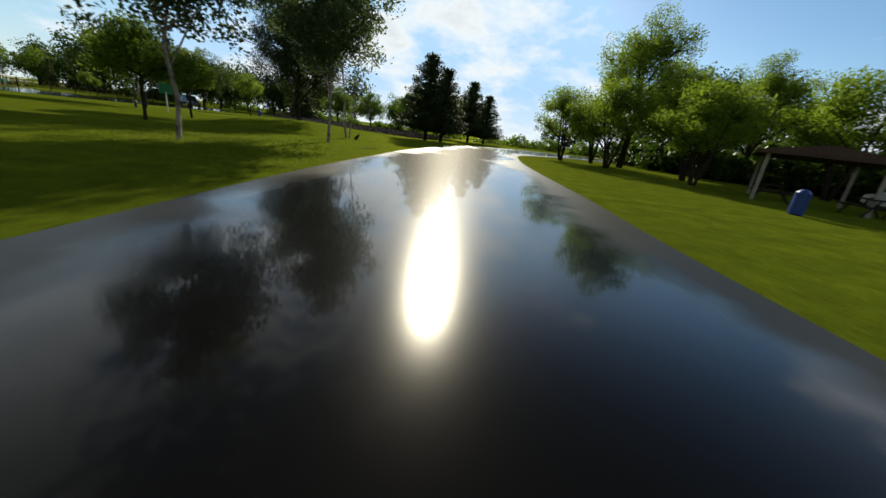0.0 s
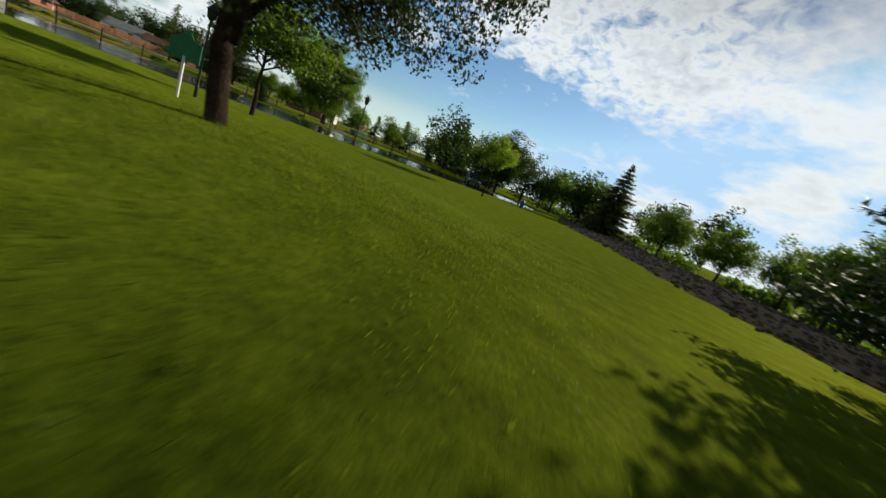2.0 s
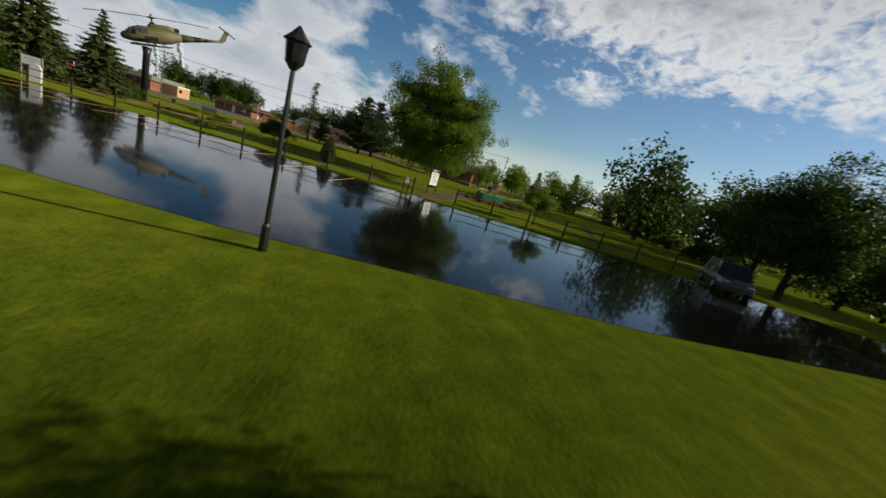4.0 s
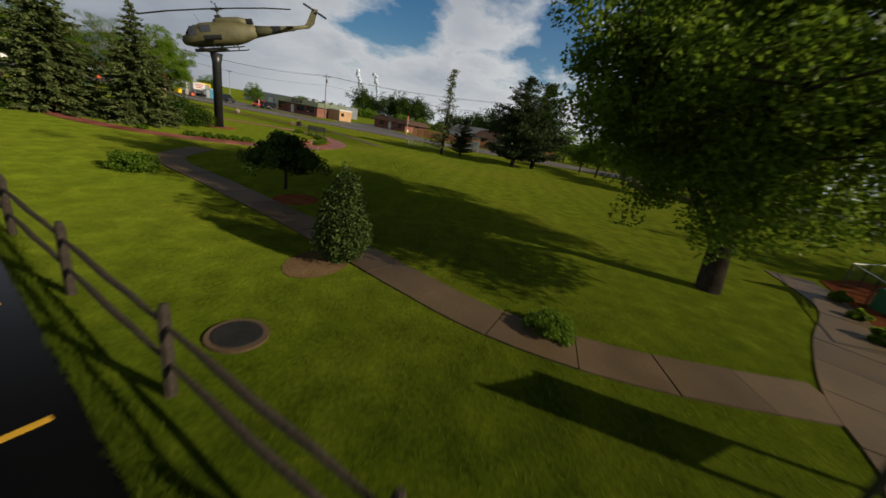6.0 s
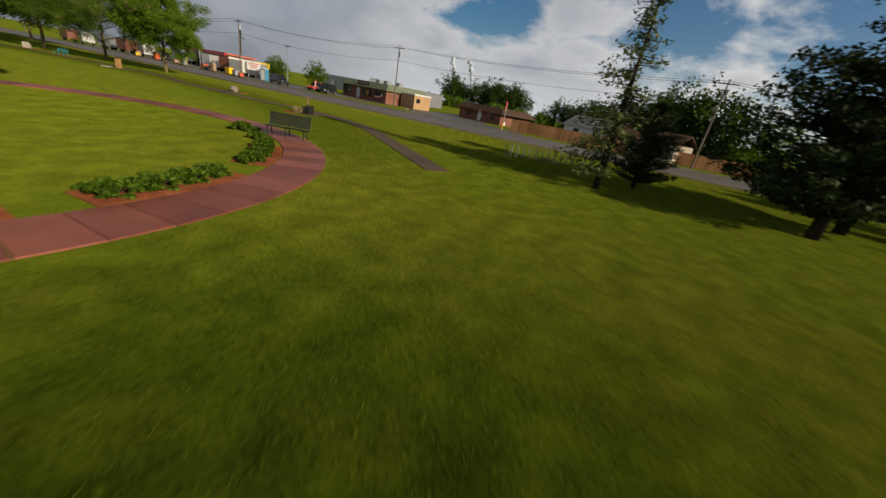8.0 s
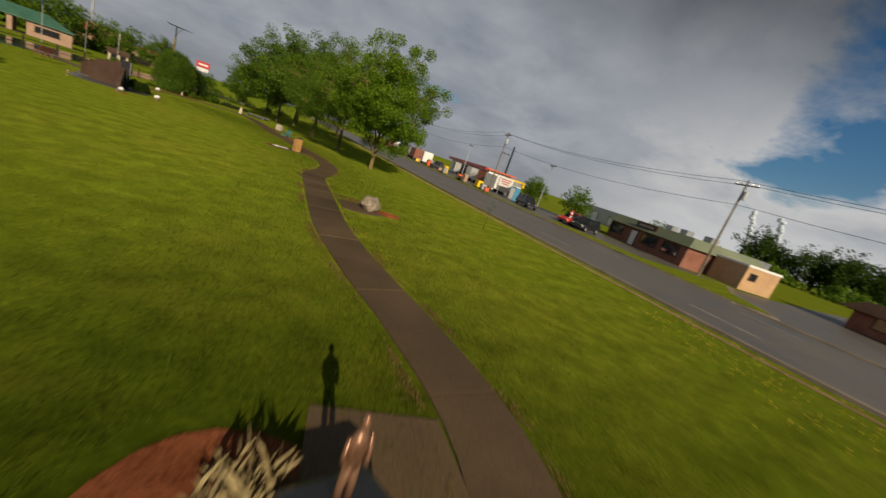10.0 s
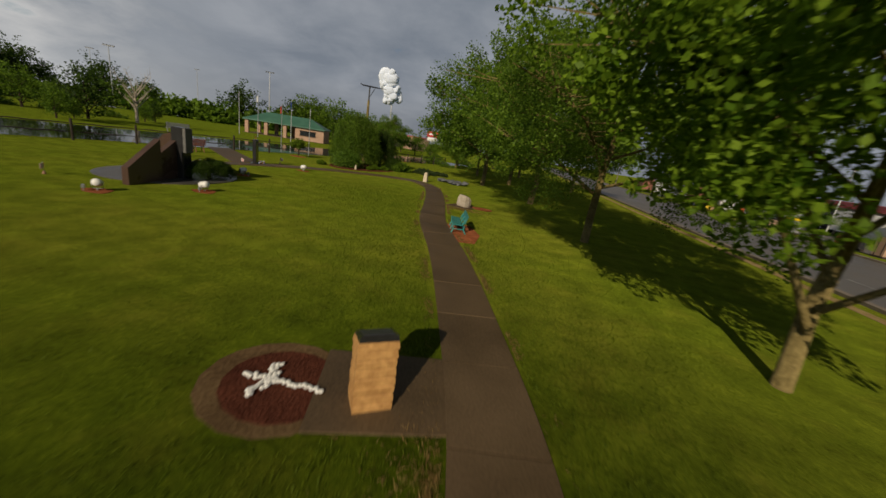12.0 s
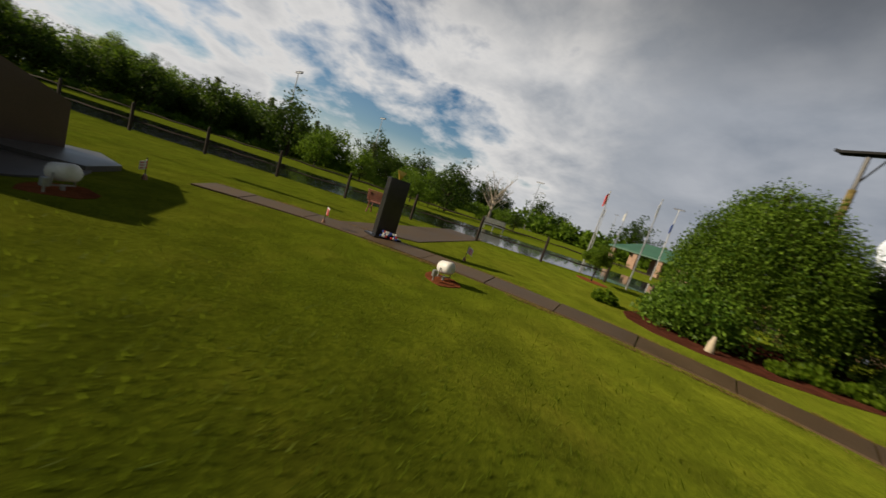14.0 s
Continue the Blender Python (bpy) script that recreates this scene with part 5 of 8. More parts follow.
for (ax, ay), (bx, by) in zip(corners, corners[1:]):
    n = max(2, int(math.hypot(bx - ax, by - ay) / 2.0))
    for i in range(n):
        t = i / n
        part("post", Shape().tube([(ax + (bx - ax) * t, ay + (by - ay) * t, -0.1), (ax + (bx - ax) * t, ay + (by - ay) * t, 1.05)], 0.022, 6), BLACK, mesh_fence)
    part("top_rail", Shape().tube([(ax, ay, 1.03), (bx, by, 1.03)], 0.018, 6), STEEL, mesh_fence)
    wires = Shape()
    ln = math.hypot(bx - ax, by - ay)
    for k in range(int(ln / 0.3)):
        for sgn in (0, 1):
            t0, t1 = k * 0.3 / ln, min(1, (k * 0.3 + 0.9) / ln)
            z0, z1 = (0.05, 1.0) if sgn else (1.0, 0.05)
            wires.tube([(ax + (bx - ax) * t0, ay + (by - ay) * t0, z0), (ax + (bx - ax) * t1, ay + (by - ay) * t1, z1)], 0.004, 3, caps=False)
    part("mesh", wires, BLACK, mesh_fence)
tuft = shrub("day_lily", "clump of strappy green leaves in the mulch", 17, 0.32, 0.32, 0.42, LEAF_FRESH, 18, 40, 0.12, "plants by the gun display")
plant(tuft, [(-43.1, 62.6, 0, 0.9), (-43.35, 63.9, 50, 0.8), (-43.7, 65.3, 100, 0.95), (-43.9, 66.4, 20, 0.9), (-44.6, 61.7, 70, 1.0), (-46.4, 62.3, 10, 0.8), (-48.2, 62.9, 0, 0.9)])

# far end of the fence: white board and white rounded stone
panel_sign("white_board", "plain white board on two posts by the fence", -43.0, 26.2, 100, 1.1, 0.62, 1.05, STEEL, WHITE, 2)
tagged(part("rounded_headstone", Shape().prism([(-0.32, 0), (0.32, 0), (0.32, 0.95), (0.22, 1.18), (0, 1.27), (-0.22, 1.18), (-0.32, 0.95)], -0.07, 0.07), WHITE, at=pose(-41.8, 27.4, 0, 90, 0, 100)), "white painted board shaped like a rounded headstone", "monument")

# ---- memorial lawn ----
ped = thing("statue_pedestal", "polished black granite pedestal on a concrete pad", "pedestal", -76.15, 18.45, 0, 18)
part("block", Shape().loft([[(-0.36, -0.30, 0), (0.36, -0.30, 0), (0.36, 0.30, 0), (-0.36, 0.30, 0)], [(-0.33, -0.28, 0.44), (0.33, -0.28, 0.44), (0.33, 0.28, 0.60), (-0.33, 0.28, 0.60)], [(-0.30, -0.25, 0.46), (0.30, -0.25, 0.46), (0.30, 0.25, 0.62), (-0.30, 0.25, 0.62)]]), GRANITE, ped)
part("pad", Shape().box((0.25, 0.1, 0.0), (1.5, 1.3, 0.06), bevel=0.01), CONCRETE, ped)
fig = Shape().tube([(-0.07, 0, 0.0), (-0.06, 0.01, 0.20), (-0.03, 0, 0.40)], [0.045, 0.05, 0.07], 8).tube([(0.07, 0, 0.0), (0.06, -0.01, 0.20), (0.03, 0, 0.40)], [0.045, 0.05, 0.07], 8)
fig.tube([(0, 0, 0.36), (0, 0, 0.50), (0, 0, 0.64), (0, 0, 0.70)], [0.10, 0.11, 0.12, 0.05], 10, flat=0.7).ball((0, 0.01, 0.77), (0.06, 0.065, 0.075), 8, 6).tube([(-0.12, 0, 0.64), (-0.15, 0.02, 0.5), (-0.10, 0.08, 0.42)], 0.035, 7).tube([(0.12, 0, 0.64), (0.15, 0.02, 0.5), (0.10, 0.08, 0.42)], 0.035, 7)
tagged(part("bronze_statue", fig, COPPER, smooth=True, at=pose(-76.15, 18.45, 0.52, 0, 0, 18) @ Matrix.Diagonal((0.62, 0.62, 0.88, 1))), "small standing bronze statue on a black pedestal", "statue")
slab_area("mulch_bed_statue", [(-75.3 + 0.80 * math.cos(a) * (1 + 0.1 * math.sin(2 * a)), 18.0 + 0.66 * math.sin(a)) for a in np.linspace(0, 6.0, 16)], MULCH, -0.05, 0.02, "oval red mulch bed beside the statue", "mulch bed")
rng = np.random.default_rng(5)
stems = Shape()
for i in range(140):
    bx, by, h, a = rng.normal(0, 0.14), rng.normal(0, 0.14), rng.uniform(0.25, 0.5), rng.uniform(0, 6.28)
    o = rng.uniform(0.05, 0.3)
    stems.add([(bx, by, 0), (bx + 0.012, by, 0), (bx + math.cos(a) * o * 0.5, by + math.sin(a) * o * 0.5, h * 0.75), (bx + math.cos(a) * o, by + math.sin(a) * o, h)], [(0, 1, 2), (0, 2, 3)])
clump = thing("grass_clump", "clump of dry pale ornamental grass in red mulch", "plant", -75.6, 18.1)
part("tuft", stems, CANE, clump)

slab_area("pad_statue", [(-77.45, 17.15), (-76.0, 17.0), (-75.85, 19.3), (-77.55, 19.3)], CONCRETE, -0.05, 0.022, "wet concrete pad round the statue", "pad")
slab_area("pad_boulder", [(-76.55, 5.7), (-76.7, 7.1), (-77.6, 7.2), (-78.3, 6.8), (-78.3, 5.8), (-77.3, 5.5)], CONCRETE, -0.05, 0.025, "wet concrete pad under a boulder", "pad")
slab_area("mulch_bed_boulder", [(-78.55 + 0.48 * math.cos(a), 6.35 + 0.42 * math.sin(a)) for a in np.linspace(0, 6.0, 12)], MULCH, -0.05, 0.03, "red mulch beside a boulder", "mulch bed")
boulder("boulder", "pale rough boulder with a cut face on a pad", -77.75, 6.35, (0.38, 0.34, 0.32), 2, FIELDSTONE, 20, 0.86)

# sandstone block with a slanted plaque, and its bed with a pebble aeroplane
block = thing("sandstone_marker", "yellow sandstone block with a slanted dark plaque on top", "monument", -74.0, -6.97, 0, 39)
block.matrix_basis = block.matrix_basis @ Matrix.Scale(0.88, 4)
rings = []
course = random.Random(21)
for i in range(8):
    # thin beds of stone weathered back between harder ones
    for z, k in ((0.02 + 0.117 * i, 0.93), (0.035 + 0.117 * i, 1.0 + course.uniform(-0.04, 0.03)), (0.115 + 0.117 * i, 0.99 + course.uniform(-0.04, 0.03)), (0.13 + 0.117 * i, 0.93)):
        rings.append([(-0.25 * k, -0.175 * k, z), (0.25 * k, -0.175 * k, z), (0.25 * k, 0.18 * k, z * 1.06), (-0.25 * k, 0.18 * k, z * 1.06)])
part("block", Shape().loft(rings), SANDSTONE, block)
part("cap", Shape().loft([[(-0.235, -0.175, 0.955), (0.235, -0.175, 0.955), (0.235, 0.185, 1.015), (-0.235, 0.185, 1.015)], [(-0.22, -0.16, 0.99), (0.22, -0.16, 0.99), (0.22, 0.17, 1.09), (-0.22, 0.17, 1.09)]]), GRANITE, block, "dark slanted plaque")
part("plaque", Shape().loft([[(-0.19, -0.13, 0.998), (0.19, -0.13, 0.998), (0.19, 0.145, 1.083), (-0.19, 0.145, 1.083)], [(-0.18, -0.12, 1.012), (0.18, -0.12, 1.012), (0.18, 0.135, 1.097), (-0.18, 0.135, 1.097)]]), BLACK, block, "dark bronze plaque")
slab_area("pad_marker", [(-73.6, -6.3), (-75.0, -6.95), (-74.5, -8.2), (-73.05, -7.6)], CONCRETE, -0.05, 0.025, "wet concrete pad under the sandstone block", "pad")
slab_area("bare_patch_marker", [(-72.92 + 0.86 * math.cos(a), -6.78 + 0.80 * math.sin(a)) for a in np.linspace(0, 6.0, 16)], EARTH_DARK, -0.05, 0.010, "worn earth round a mulch bed", "bare earth")
slab_area("mulch_bed_marker", [(-72.98 + 0.66 * math.cos(a), -6.78 + 0.62 * math.sin(a)) for a in np.linspace(0, 6.0, 16)], MULCH_DARK, -0.05, 0.02, "dark red mulch bed beside the block", "mulch bed")
plane = thing("pebble_emblem", "aeroplane shape laid in white pebbles on red mulch", "pebbles", -72.98, -6.78, 0.02, 190)
peb = [Shape().ball((0, 0, 0.02), (0.035, 0.028, 0.022), 7, 4, 0.2, s).mesh("pebble", WHITE) for s in range(3)]
rng = random.Random(9)
for i in range(26):
    part("pebble", peb[i % 3], WHITE, plane, at=pose(-0.45 + 0.037 * i, rng.uniform(-0.03, 0.03), 0, 0, 0, 50 * i))
for i in range(30):
    v = -0.30 + 0.02 * i
    part("pebble", peb[i % 3], WHITE, plane, at=pose(-0.12 - abs(v) * 0.35 + rng.uniform(-0.06, 0.06), v, 0, 0, 0, 40 * i))

slab_area("mulch_bed_bench", [(-71.75, -17.0), (-72.3, -15.2), (-72.7, -14.6), (-73.4, -14.9), (-73.3, -16.2), (-72.6, -17.5)], MULCH, -0.05, 0.015, "worn red mulch under the teal bench", "mulch bed")
teal_bench = park_bench(-72.35, -16.35, 109, TEAL, "teal painted slatted bench beside the footpath", "", 1.45, 0.70)
teal_bench.matrix_basis = teal_bench.matrix_basis @ Matrix.Diagonal((1.0, 1.0, 0.84, 1.0))
slab_area("pad_stone", [(-70.3, -21.4), (-71.6, -21.2), (-71.9, -22.5), (-70.7, -22.8)], CONCRETE, -0.05, 0.025, "wet pad under a pale stone", "pad")
slab_area("mulch_bed_stone", [(-72.1 + 0.55 * math.cos(a), -22.25 + 0.42 * math.sin(a)) for a in np.linspace(0, 6.0, 12)], MULCH, -0.05, 0.03, "red mulch beside a pale stone", "mulch bed")
marker = thing("stone_marker", "pale rough-cut stone with a dark slanted top", "monument", -71.15, -22.0, 0, -30)
marker.matrix_basis = marker.matrix_basis @ Matrix.Scale(0.86, 4)
part("stone", Shape().loft([[(-0.33, -0.20, -0.02), (0.0, -0.25, -0.02), (0.33, -0.20, -0.02), (0.38, 0.0, -0.02), (0.33, 0.24, -0.02), (-0.33, 0.24, -0.02), (-0.37, 0.0, -0.02)], [(-0.36, -0.25, 0.14), (0.0, -0.28, 0.12), (0.37, -0.24, 0.14), (0.42, 0.0, 0.14), (0.36, 0.27, 0.14), (-0.36, 0.27, 0.14), (-0.41, 0.0, 0.14)], [(-0.35, -0.24, 0.42), (0.0, -0.26, 0.45), (0.34, -0.22, 0.40), (0.39, 0.02, 0.44), (0.33, 0.26, 0.52), (-0.34, 0.26, 0.52), (-0.39, 0.0, 0.46)], [(-0.28, -0.18, 0.58), (0.0, -0.20, 0.60), (0.27, -0.17, 0.57), (0.31, 0.02, 0.63), (0.26, 0.2, 0.71), (-0.27, 0.2, 0.71), (-0.32, 0.0, 0.64)]]), STONE, marker)
part("plaque", Shape().loft([[(-0.24, -0.15, 0.615), (0.22, -0.15, 0.615), (0.22, 0.17, 0.722), (-0.24, 0.17, 0.722)], [(-0.23, -0.14, 0.628), (0.21, -0.14, 0.628), (0.21, 0.16, 0.735), (-0.23, 0.16, 0.735)]]), BLACK, marker)
CREAM = material("cream_stone", (0.40, 0.33, 0.23), (0.62, 0.54, 0.41), 0.7, 14, 2.0, 0.3)
ob_ = thing("stone_obelisk", "stubby cream tapered stone post by the path", "monument", -65.9, -30.1)
part("post", Shape().loft([[(-0.16, -0.16, 0), (0.16, -0.16, 0), (0.16, 0.16, 0), (-0.16, 0.16, 0)], [(-0.11, -0.11, 0.66), (0.11, -0.11, 0.66), (0.11, 0.11, 0.66), (-0.11, 0.11, 0.66)], [(-0.06, -0.06, 0.73), (0.06, -0.06, 0.73), (0.06, 0.06, 0.73), (-0.06, 0.06, 0.73)]]), CREAM, ob_)
SLATE = material("grey_slate", (0.06, 0.065, 0.075), (0.19, 0.20, 0.22), 0.6, 9, 2.0, 0.5)
rng = random.Random(4)
for i in range(26):
    a, r = rng.uniform(0, 6.28), rng.uniform(0, 1)
    s = Shape().ball((0, 0, 0.08), (rng.uniform(0.22, 0.42), rng.uniform(0.15, 0.28), rng.uniform(0.07, 0.13)), 9, 5, 0.35, i)
    tagged(part("flat_rock", s, SLATE, at=pose(-67.3 + 1.5 * r * math.cos(a), -32.6 + 1.0 * r * math.sin(a), 0.07 * (i % 3), 6, 5, 40 * i)), "flat grey slate rock in a loose pile", "rock", "rocks in the pile")

# roofed notice kiosk by the lot
kiosk = thing("notice_kiosk", "weathered brown timber notice kiosk with a small pitched roof", "kiosk", -57.9, -4.0, 0, 62)
kiosk.matrix_basis = kiosk.matrix_basis @ Matrix.Scale(0.72, 4)
for k in (-0.95, 0.95):
    part("post", Shape().box((k, 0, 0.95), (0.12, 0.12, 2.1), bevel=0.01), FENCE_WOOD, kiosk)
part("roof", Shape().loft([[(x, -0.55, 1.95), (x, 0, 2.35), (x, 0.55, 1.95), (x, 0, 2.25)] for x in (-1.25, 1.25)]), BROWN_ROOF, kiosk)
part("board", Shape().box((0, 0, 1.35), (1.8, 0.08, 0.85), bevel=0.01), FENCE_WOOD, kiosk)
for k in (-1, 1):
    part("glazed_panel", Shape().box((0, k * 0.045, 1.35), (1.62, 0.012, 0.70)), GLASS, kiosk)
part("leaflet_box", Shape().box((0.95, -0.12, 0.35), (0.30, 0.12, 0.60), bevel=0.01), WHITE, kiosk, "white leaflet box")

# memorial wall
mem = thing("memorial_wall", "brown granite memorial wall stepping up to a tall dark pillar", "memorial")


def wall_panel(ax, ay, bx, by, za, zb, th=0.22):
    d = Vector((bx - ax, by - ay)).normalized()
    n = Vector((-d.y, d.x)) * th / 2
    q = [(ax - n.x, ay - n.y), (bx - n.x, by - n.y), (bx + n.x, by + n.y), (ax + n.x, ay + n.y)]
    top = [za, zb, zb, za]
    s = Shape().add([(x, y, -0.1) for x, y in q] + [(x, y, z) for (x, y), z in zip(q, top)], [(3, 2, 1, 0), (4, 5, 6, 7), (0, 1, 5, 4), (1, 2, 6, 5), (2, 3, 7, 6), (3, 0, 4, 7)])
    return part("wall_panel", s, BROWN_GRANITE, mem)


wall_panel(-61.85, -12.15, -61.45, -13.52, 0.58, 1.52)
wall_panel(-61.28, -13.50, -61.08, -14.40, 0.90, 1.50)
wall_panel(-60.95, -14.85, -59.5, -15.25, 1.85, 1.55)
wall_panel(-59.54, -15.24, -58.15, -15.70, 1.58, 0.95)
pill = part("pillar", Shape().box((-61.15, -14.62, 0.97), (0.46, 0.46, 2.05), pose(0, 0, 0, 0, 0, 16), 0.02), GRANITE, mem)
part("tablet", Shape().box((-61.40, -14.68, 1.52), (0.16, 0.40, 0.92), pose(0, 0, 0, 0, 0, 16), 0.01), STONE_GREY, pill, "grey stone tablet set proud of the pillar")
slab_area("memorial_plaza", [(-60.3 + 2.2 * math.cos(a), -14.8 + 2.5 * math.sin(a)) for a in np.linspace(0, 6.08, 28)], WET_SLAB, -0.05, 0.028, "curved wet concrete apron round the memorial wall", "apron")
slab_area("plaza_edge", [(-58.4, -16.9), (-57.6, -16.0), (-58.0, -15.2), (-59.6, -15.7), (-59.4, -17.0)], WET_SLAB, -0.05, 0.10, "raised concrete edge by the wall", "apron")
tomb = thing("granite_pillar", "upright black granite slab with a gilt ornament on top", "monument", -57.5, -22.0, 0, 120)
part("slab", Shape().box((0, 0, 0.76), (0.56, 0.20, 1.45), bevel=0.015), GRANITE, tomb)
part("base", Shape().box((0, 0, 0.03), (0.8, 0.5, 0.08), bevel=0.01), GRANITE, tomb)
GOLD = material("gilt", (0.45, 0.30, 0.05), (0.75, 0.52, 0.12), 0.35, 20, 2, 0.1, metal=0.8)
part("ornament", Shape().loft([[(-0.02, -0.02, 1.48), (0.02, -0.02, 1.48), (0.02, 0.02, 1.48), (-0.02, 0.02, 1.48)], [(-0.05, -0.04, 1.58), (0.05, -0.04, 1.58), (0.05, 0.04, 1.58), (-0.05, 0.04, 1.58)], [(-0.14, -0.01, 1.68), (0.12, -0.01, 1.70), (0.12, 0.01, 1.70), (-0.14, 0.01, 1.68)]]), GOLD, tomb, "small gilt winged ornament")
flowers = thing("flower_wreath", "small wreath of red, white and blue flowers", "flowers", -57.85, -22.1, 0.05, -105)
for i in range(22):
    part("blossom", Shape().ball((0.05 * math.cos(i) + (i % 7 - 3) * 0.05, 0, 0.06 + 0.05 * (i % 3)), (0.032, 0.026, 0.032), 6, 4, 0.3, i), (WHITE, BLUE, WHITE, RED, BLUE)[i % 5], flowers)
slab_area("path_to_lot", [(-57.3, -20.6), (-56.6, -23.0), (-50.0, -27.0), (-49.4, -25.4)], CONCRETE, -0.05, 0.02, "wet footpath from the slab towards the car park", "footpath")
for x, y, a in ((-63.6, -13.55, 92), (-60.9, -17.8, 165), (-60.2, -23.1, 112), (-62.5, -11.0, 50)):
    floodlight(x, y, a)
for x, y in ((-57.8, -20.6), (-58.6, -17.4), (-57.4, -24.2), (-59.6, -11.2)):
    little_flag(x, y, 40 * x)

flag = thing("flagpole", "white flagpole with a striped flag hanging at half height", "flagpole", -54.5, -10.1)
part("pole", Shape().tube([(0, 0, -0.1), (0, 0, 5.6)], [0.06, 0.035], 10), WHITE, flag, smooth=True)
part("finial", Shape().ball((0, 0, 5.65), (0.06, 0.06, 0.06), 8, 6), STEEL, flag)
for i in range(7):
    w = 0.06
    part("stripe", Shape().loft([[(0.05 + w * i, 0.02 * math.sin(i), 3.55 - 0.03 * i), (0.05 + w * (i + 1), 0.02 * math.sin(i + 1), 3.55 - 0.03 * i), (0.05 + w * (i + 1), 0.012 + 0.02 * math.sin(i + 1), 3.55), (0.05 + w * i, 0.012 + 0.02 * math.sin(i), 3.55)], [(0.05 + w * i * 0.4, 0, 5.0), (0.05 + w * (i + 1) * 0.4, 0, 5.0), (0.05 + w * (i + 1) * 0.4, 0.012, 5.0), (0.05 + w * i * 0.4, 0.012, 5.0)]]), RED if i % 2 else WHITE, flag)
part("canton", Shape().box((0.16, 0.0, 4.75), (0.24, 0.05, 0.55)), BLUE, flag)


# ---- trees of the garden and the memorial lawn ----
maple = broadleaf("maple_tree", "large green maple with a wide crown beside the footpath", 3, 12.0, 5.9, 1.3, 0.32, LEAF_MAPLE, BARK, 640, 165, 0.178, 0.62, top=0.95, lean=1.9, skirt=2.15, simple=True)
plant(maple, [(-45.6, 58.0, -148, 1.0)])
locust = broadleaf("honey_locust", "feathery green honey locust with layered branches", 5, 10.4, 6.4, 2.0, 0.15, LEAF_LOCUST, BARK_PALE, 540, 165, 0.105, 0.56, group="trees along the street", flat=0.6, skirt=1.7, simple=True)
plant(locust, [(-77.1, -19.3, 0, 1.0)])
locust_far = broadleaf("honey_locust", "feathery green honey locust with layered branches", 6, 10.8, 5.6, 2.3, 0.165, LEAF_LOCUST, BARK_PALE, 250, 92, 0.24, 0.68, group="trees along the street", flat=0.65, skirt=1.0, simple=True)
plant(locust_far, [(-74.1, -28.9, 80, 1.1), (-69.2, -36.2, 30, 1.12), (-70.8, -42.5, 150, 1.12), (-66.2, -47.5, 270, 0.85), (-61.2, -55.0, 110, 0.6), (-77.5, -48.0, 220, 1.1), (-70, -60, 200, 1.0), (-44.7, -67.0, 60, 0.66)])
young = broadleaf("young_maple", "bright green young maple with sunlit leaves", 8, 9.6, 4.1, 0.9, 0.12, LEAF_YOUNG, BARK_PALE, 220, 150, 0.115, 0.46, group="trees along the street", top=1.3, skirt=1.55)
plant(young, [(-79.6, -10.4, 0, 1.1)])
small = broadleaf("small_maple", "small round-headed young tree with bright leaves", 9, 3.4, 1.75, 1.4, 0.06, LEAF_MAPLE, BARK, 110, 110, 0.13, 0.36, group="young trees in the park", flat=0.7, simple=True)
plant(small, [(-34.7, 64.7, 0, 0.86), (-10.4, 42.7, 90, 1.85), (*park(0.8, 36.2), 150, 1.15), (*park(2.2, 31.4), 60, 1.25), (-53.4, -30.9, 0, 0.45)])
lime = broadleaf("young_lime", "young lime tree with a thin trunk and bright leaves", 10, 5.2, 1.9, 2.0, 0.07, LEAF_FRESH, BARK, 90, 80, 0.105, 0.40, group="young trees in the park", top=1.1)
plant(lime, [(-10.0, 60.3, 200, 1.0)])
park_maple = broadleaf("park_maple", "round-headed maple with a short clear trunk", 19, 6.0, 3.0, 1.25, 0.13, LEAF, BARK, 130, 60, 0.23, 0.52, group="maples at the lawn's edge", skirt=0.6, simple=True)
plant(park_maple, [(-88.8, 58.5, 0, 1.0), (-83.4, 61.4, 100, 0.9), (-78.9, 63.0, 200, 0.88), (-75.4, 64.6, 40, 0.9), (-92.5, 56.5, 160, 0.8), (-7.1, 93.6, 80, 1.29), (-0.2, 95.4, 200, 1.26), (-28.0, 96.0, 140, 1.35), (-22.0, 99.0, 30, 1.42), (6.5, 93.0, 260, 1.2), (10.5, 86.0, 20, 1.5), (16.0, 84.0, 150, 1.5)])
# the dark leaf colour carries the shade on these maples
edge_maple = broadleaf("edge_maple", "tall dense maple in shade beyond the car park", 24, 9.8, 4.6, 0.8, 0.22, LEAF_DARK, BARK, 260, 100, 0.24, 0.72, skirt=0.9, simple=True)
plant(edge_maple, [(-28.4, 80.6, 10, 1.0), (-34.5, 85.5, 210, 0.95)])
low_wall = Shape().box((0, 0, 0.26), (14.0, 0.3, 0.62), bevel=0.03)
tagged(part("low_wall", low_wall, KERB, at=pose(-80.0, 65.6, 0, 0, 0, 27)), "low pale concrete wall behind the maples", "wall", kind="structure")
weep = weeping_dome("weeping_tree", "dense weeping green tree hanging to the mulch", 21, 4.7, 2.1, LEAF_WEEP, 400, 22)
plant(weep, [(-58.5, -31.9, 0, 0.93)])
lobe = weeping_dome("weeping_tree", "lower dark weeping tree behind the dense one", 26, 3.5, 1.5, LEAF_DARK, 230, 22)
plant(lobe, [(-59.3, -35.0, 40, 0.95)])
laurel = shrub("broad_shrub", "broad glossy green shrub before the weeping tree", 27, 1.45, 1.2, 1.65, LEAF_BROAD, 190, 70, 0.115)
plant(laurel, [(-59.0, -29.9, 0, 0.80)])
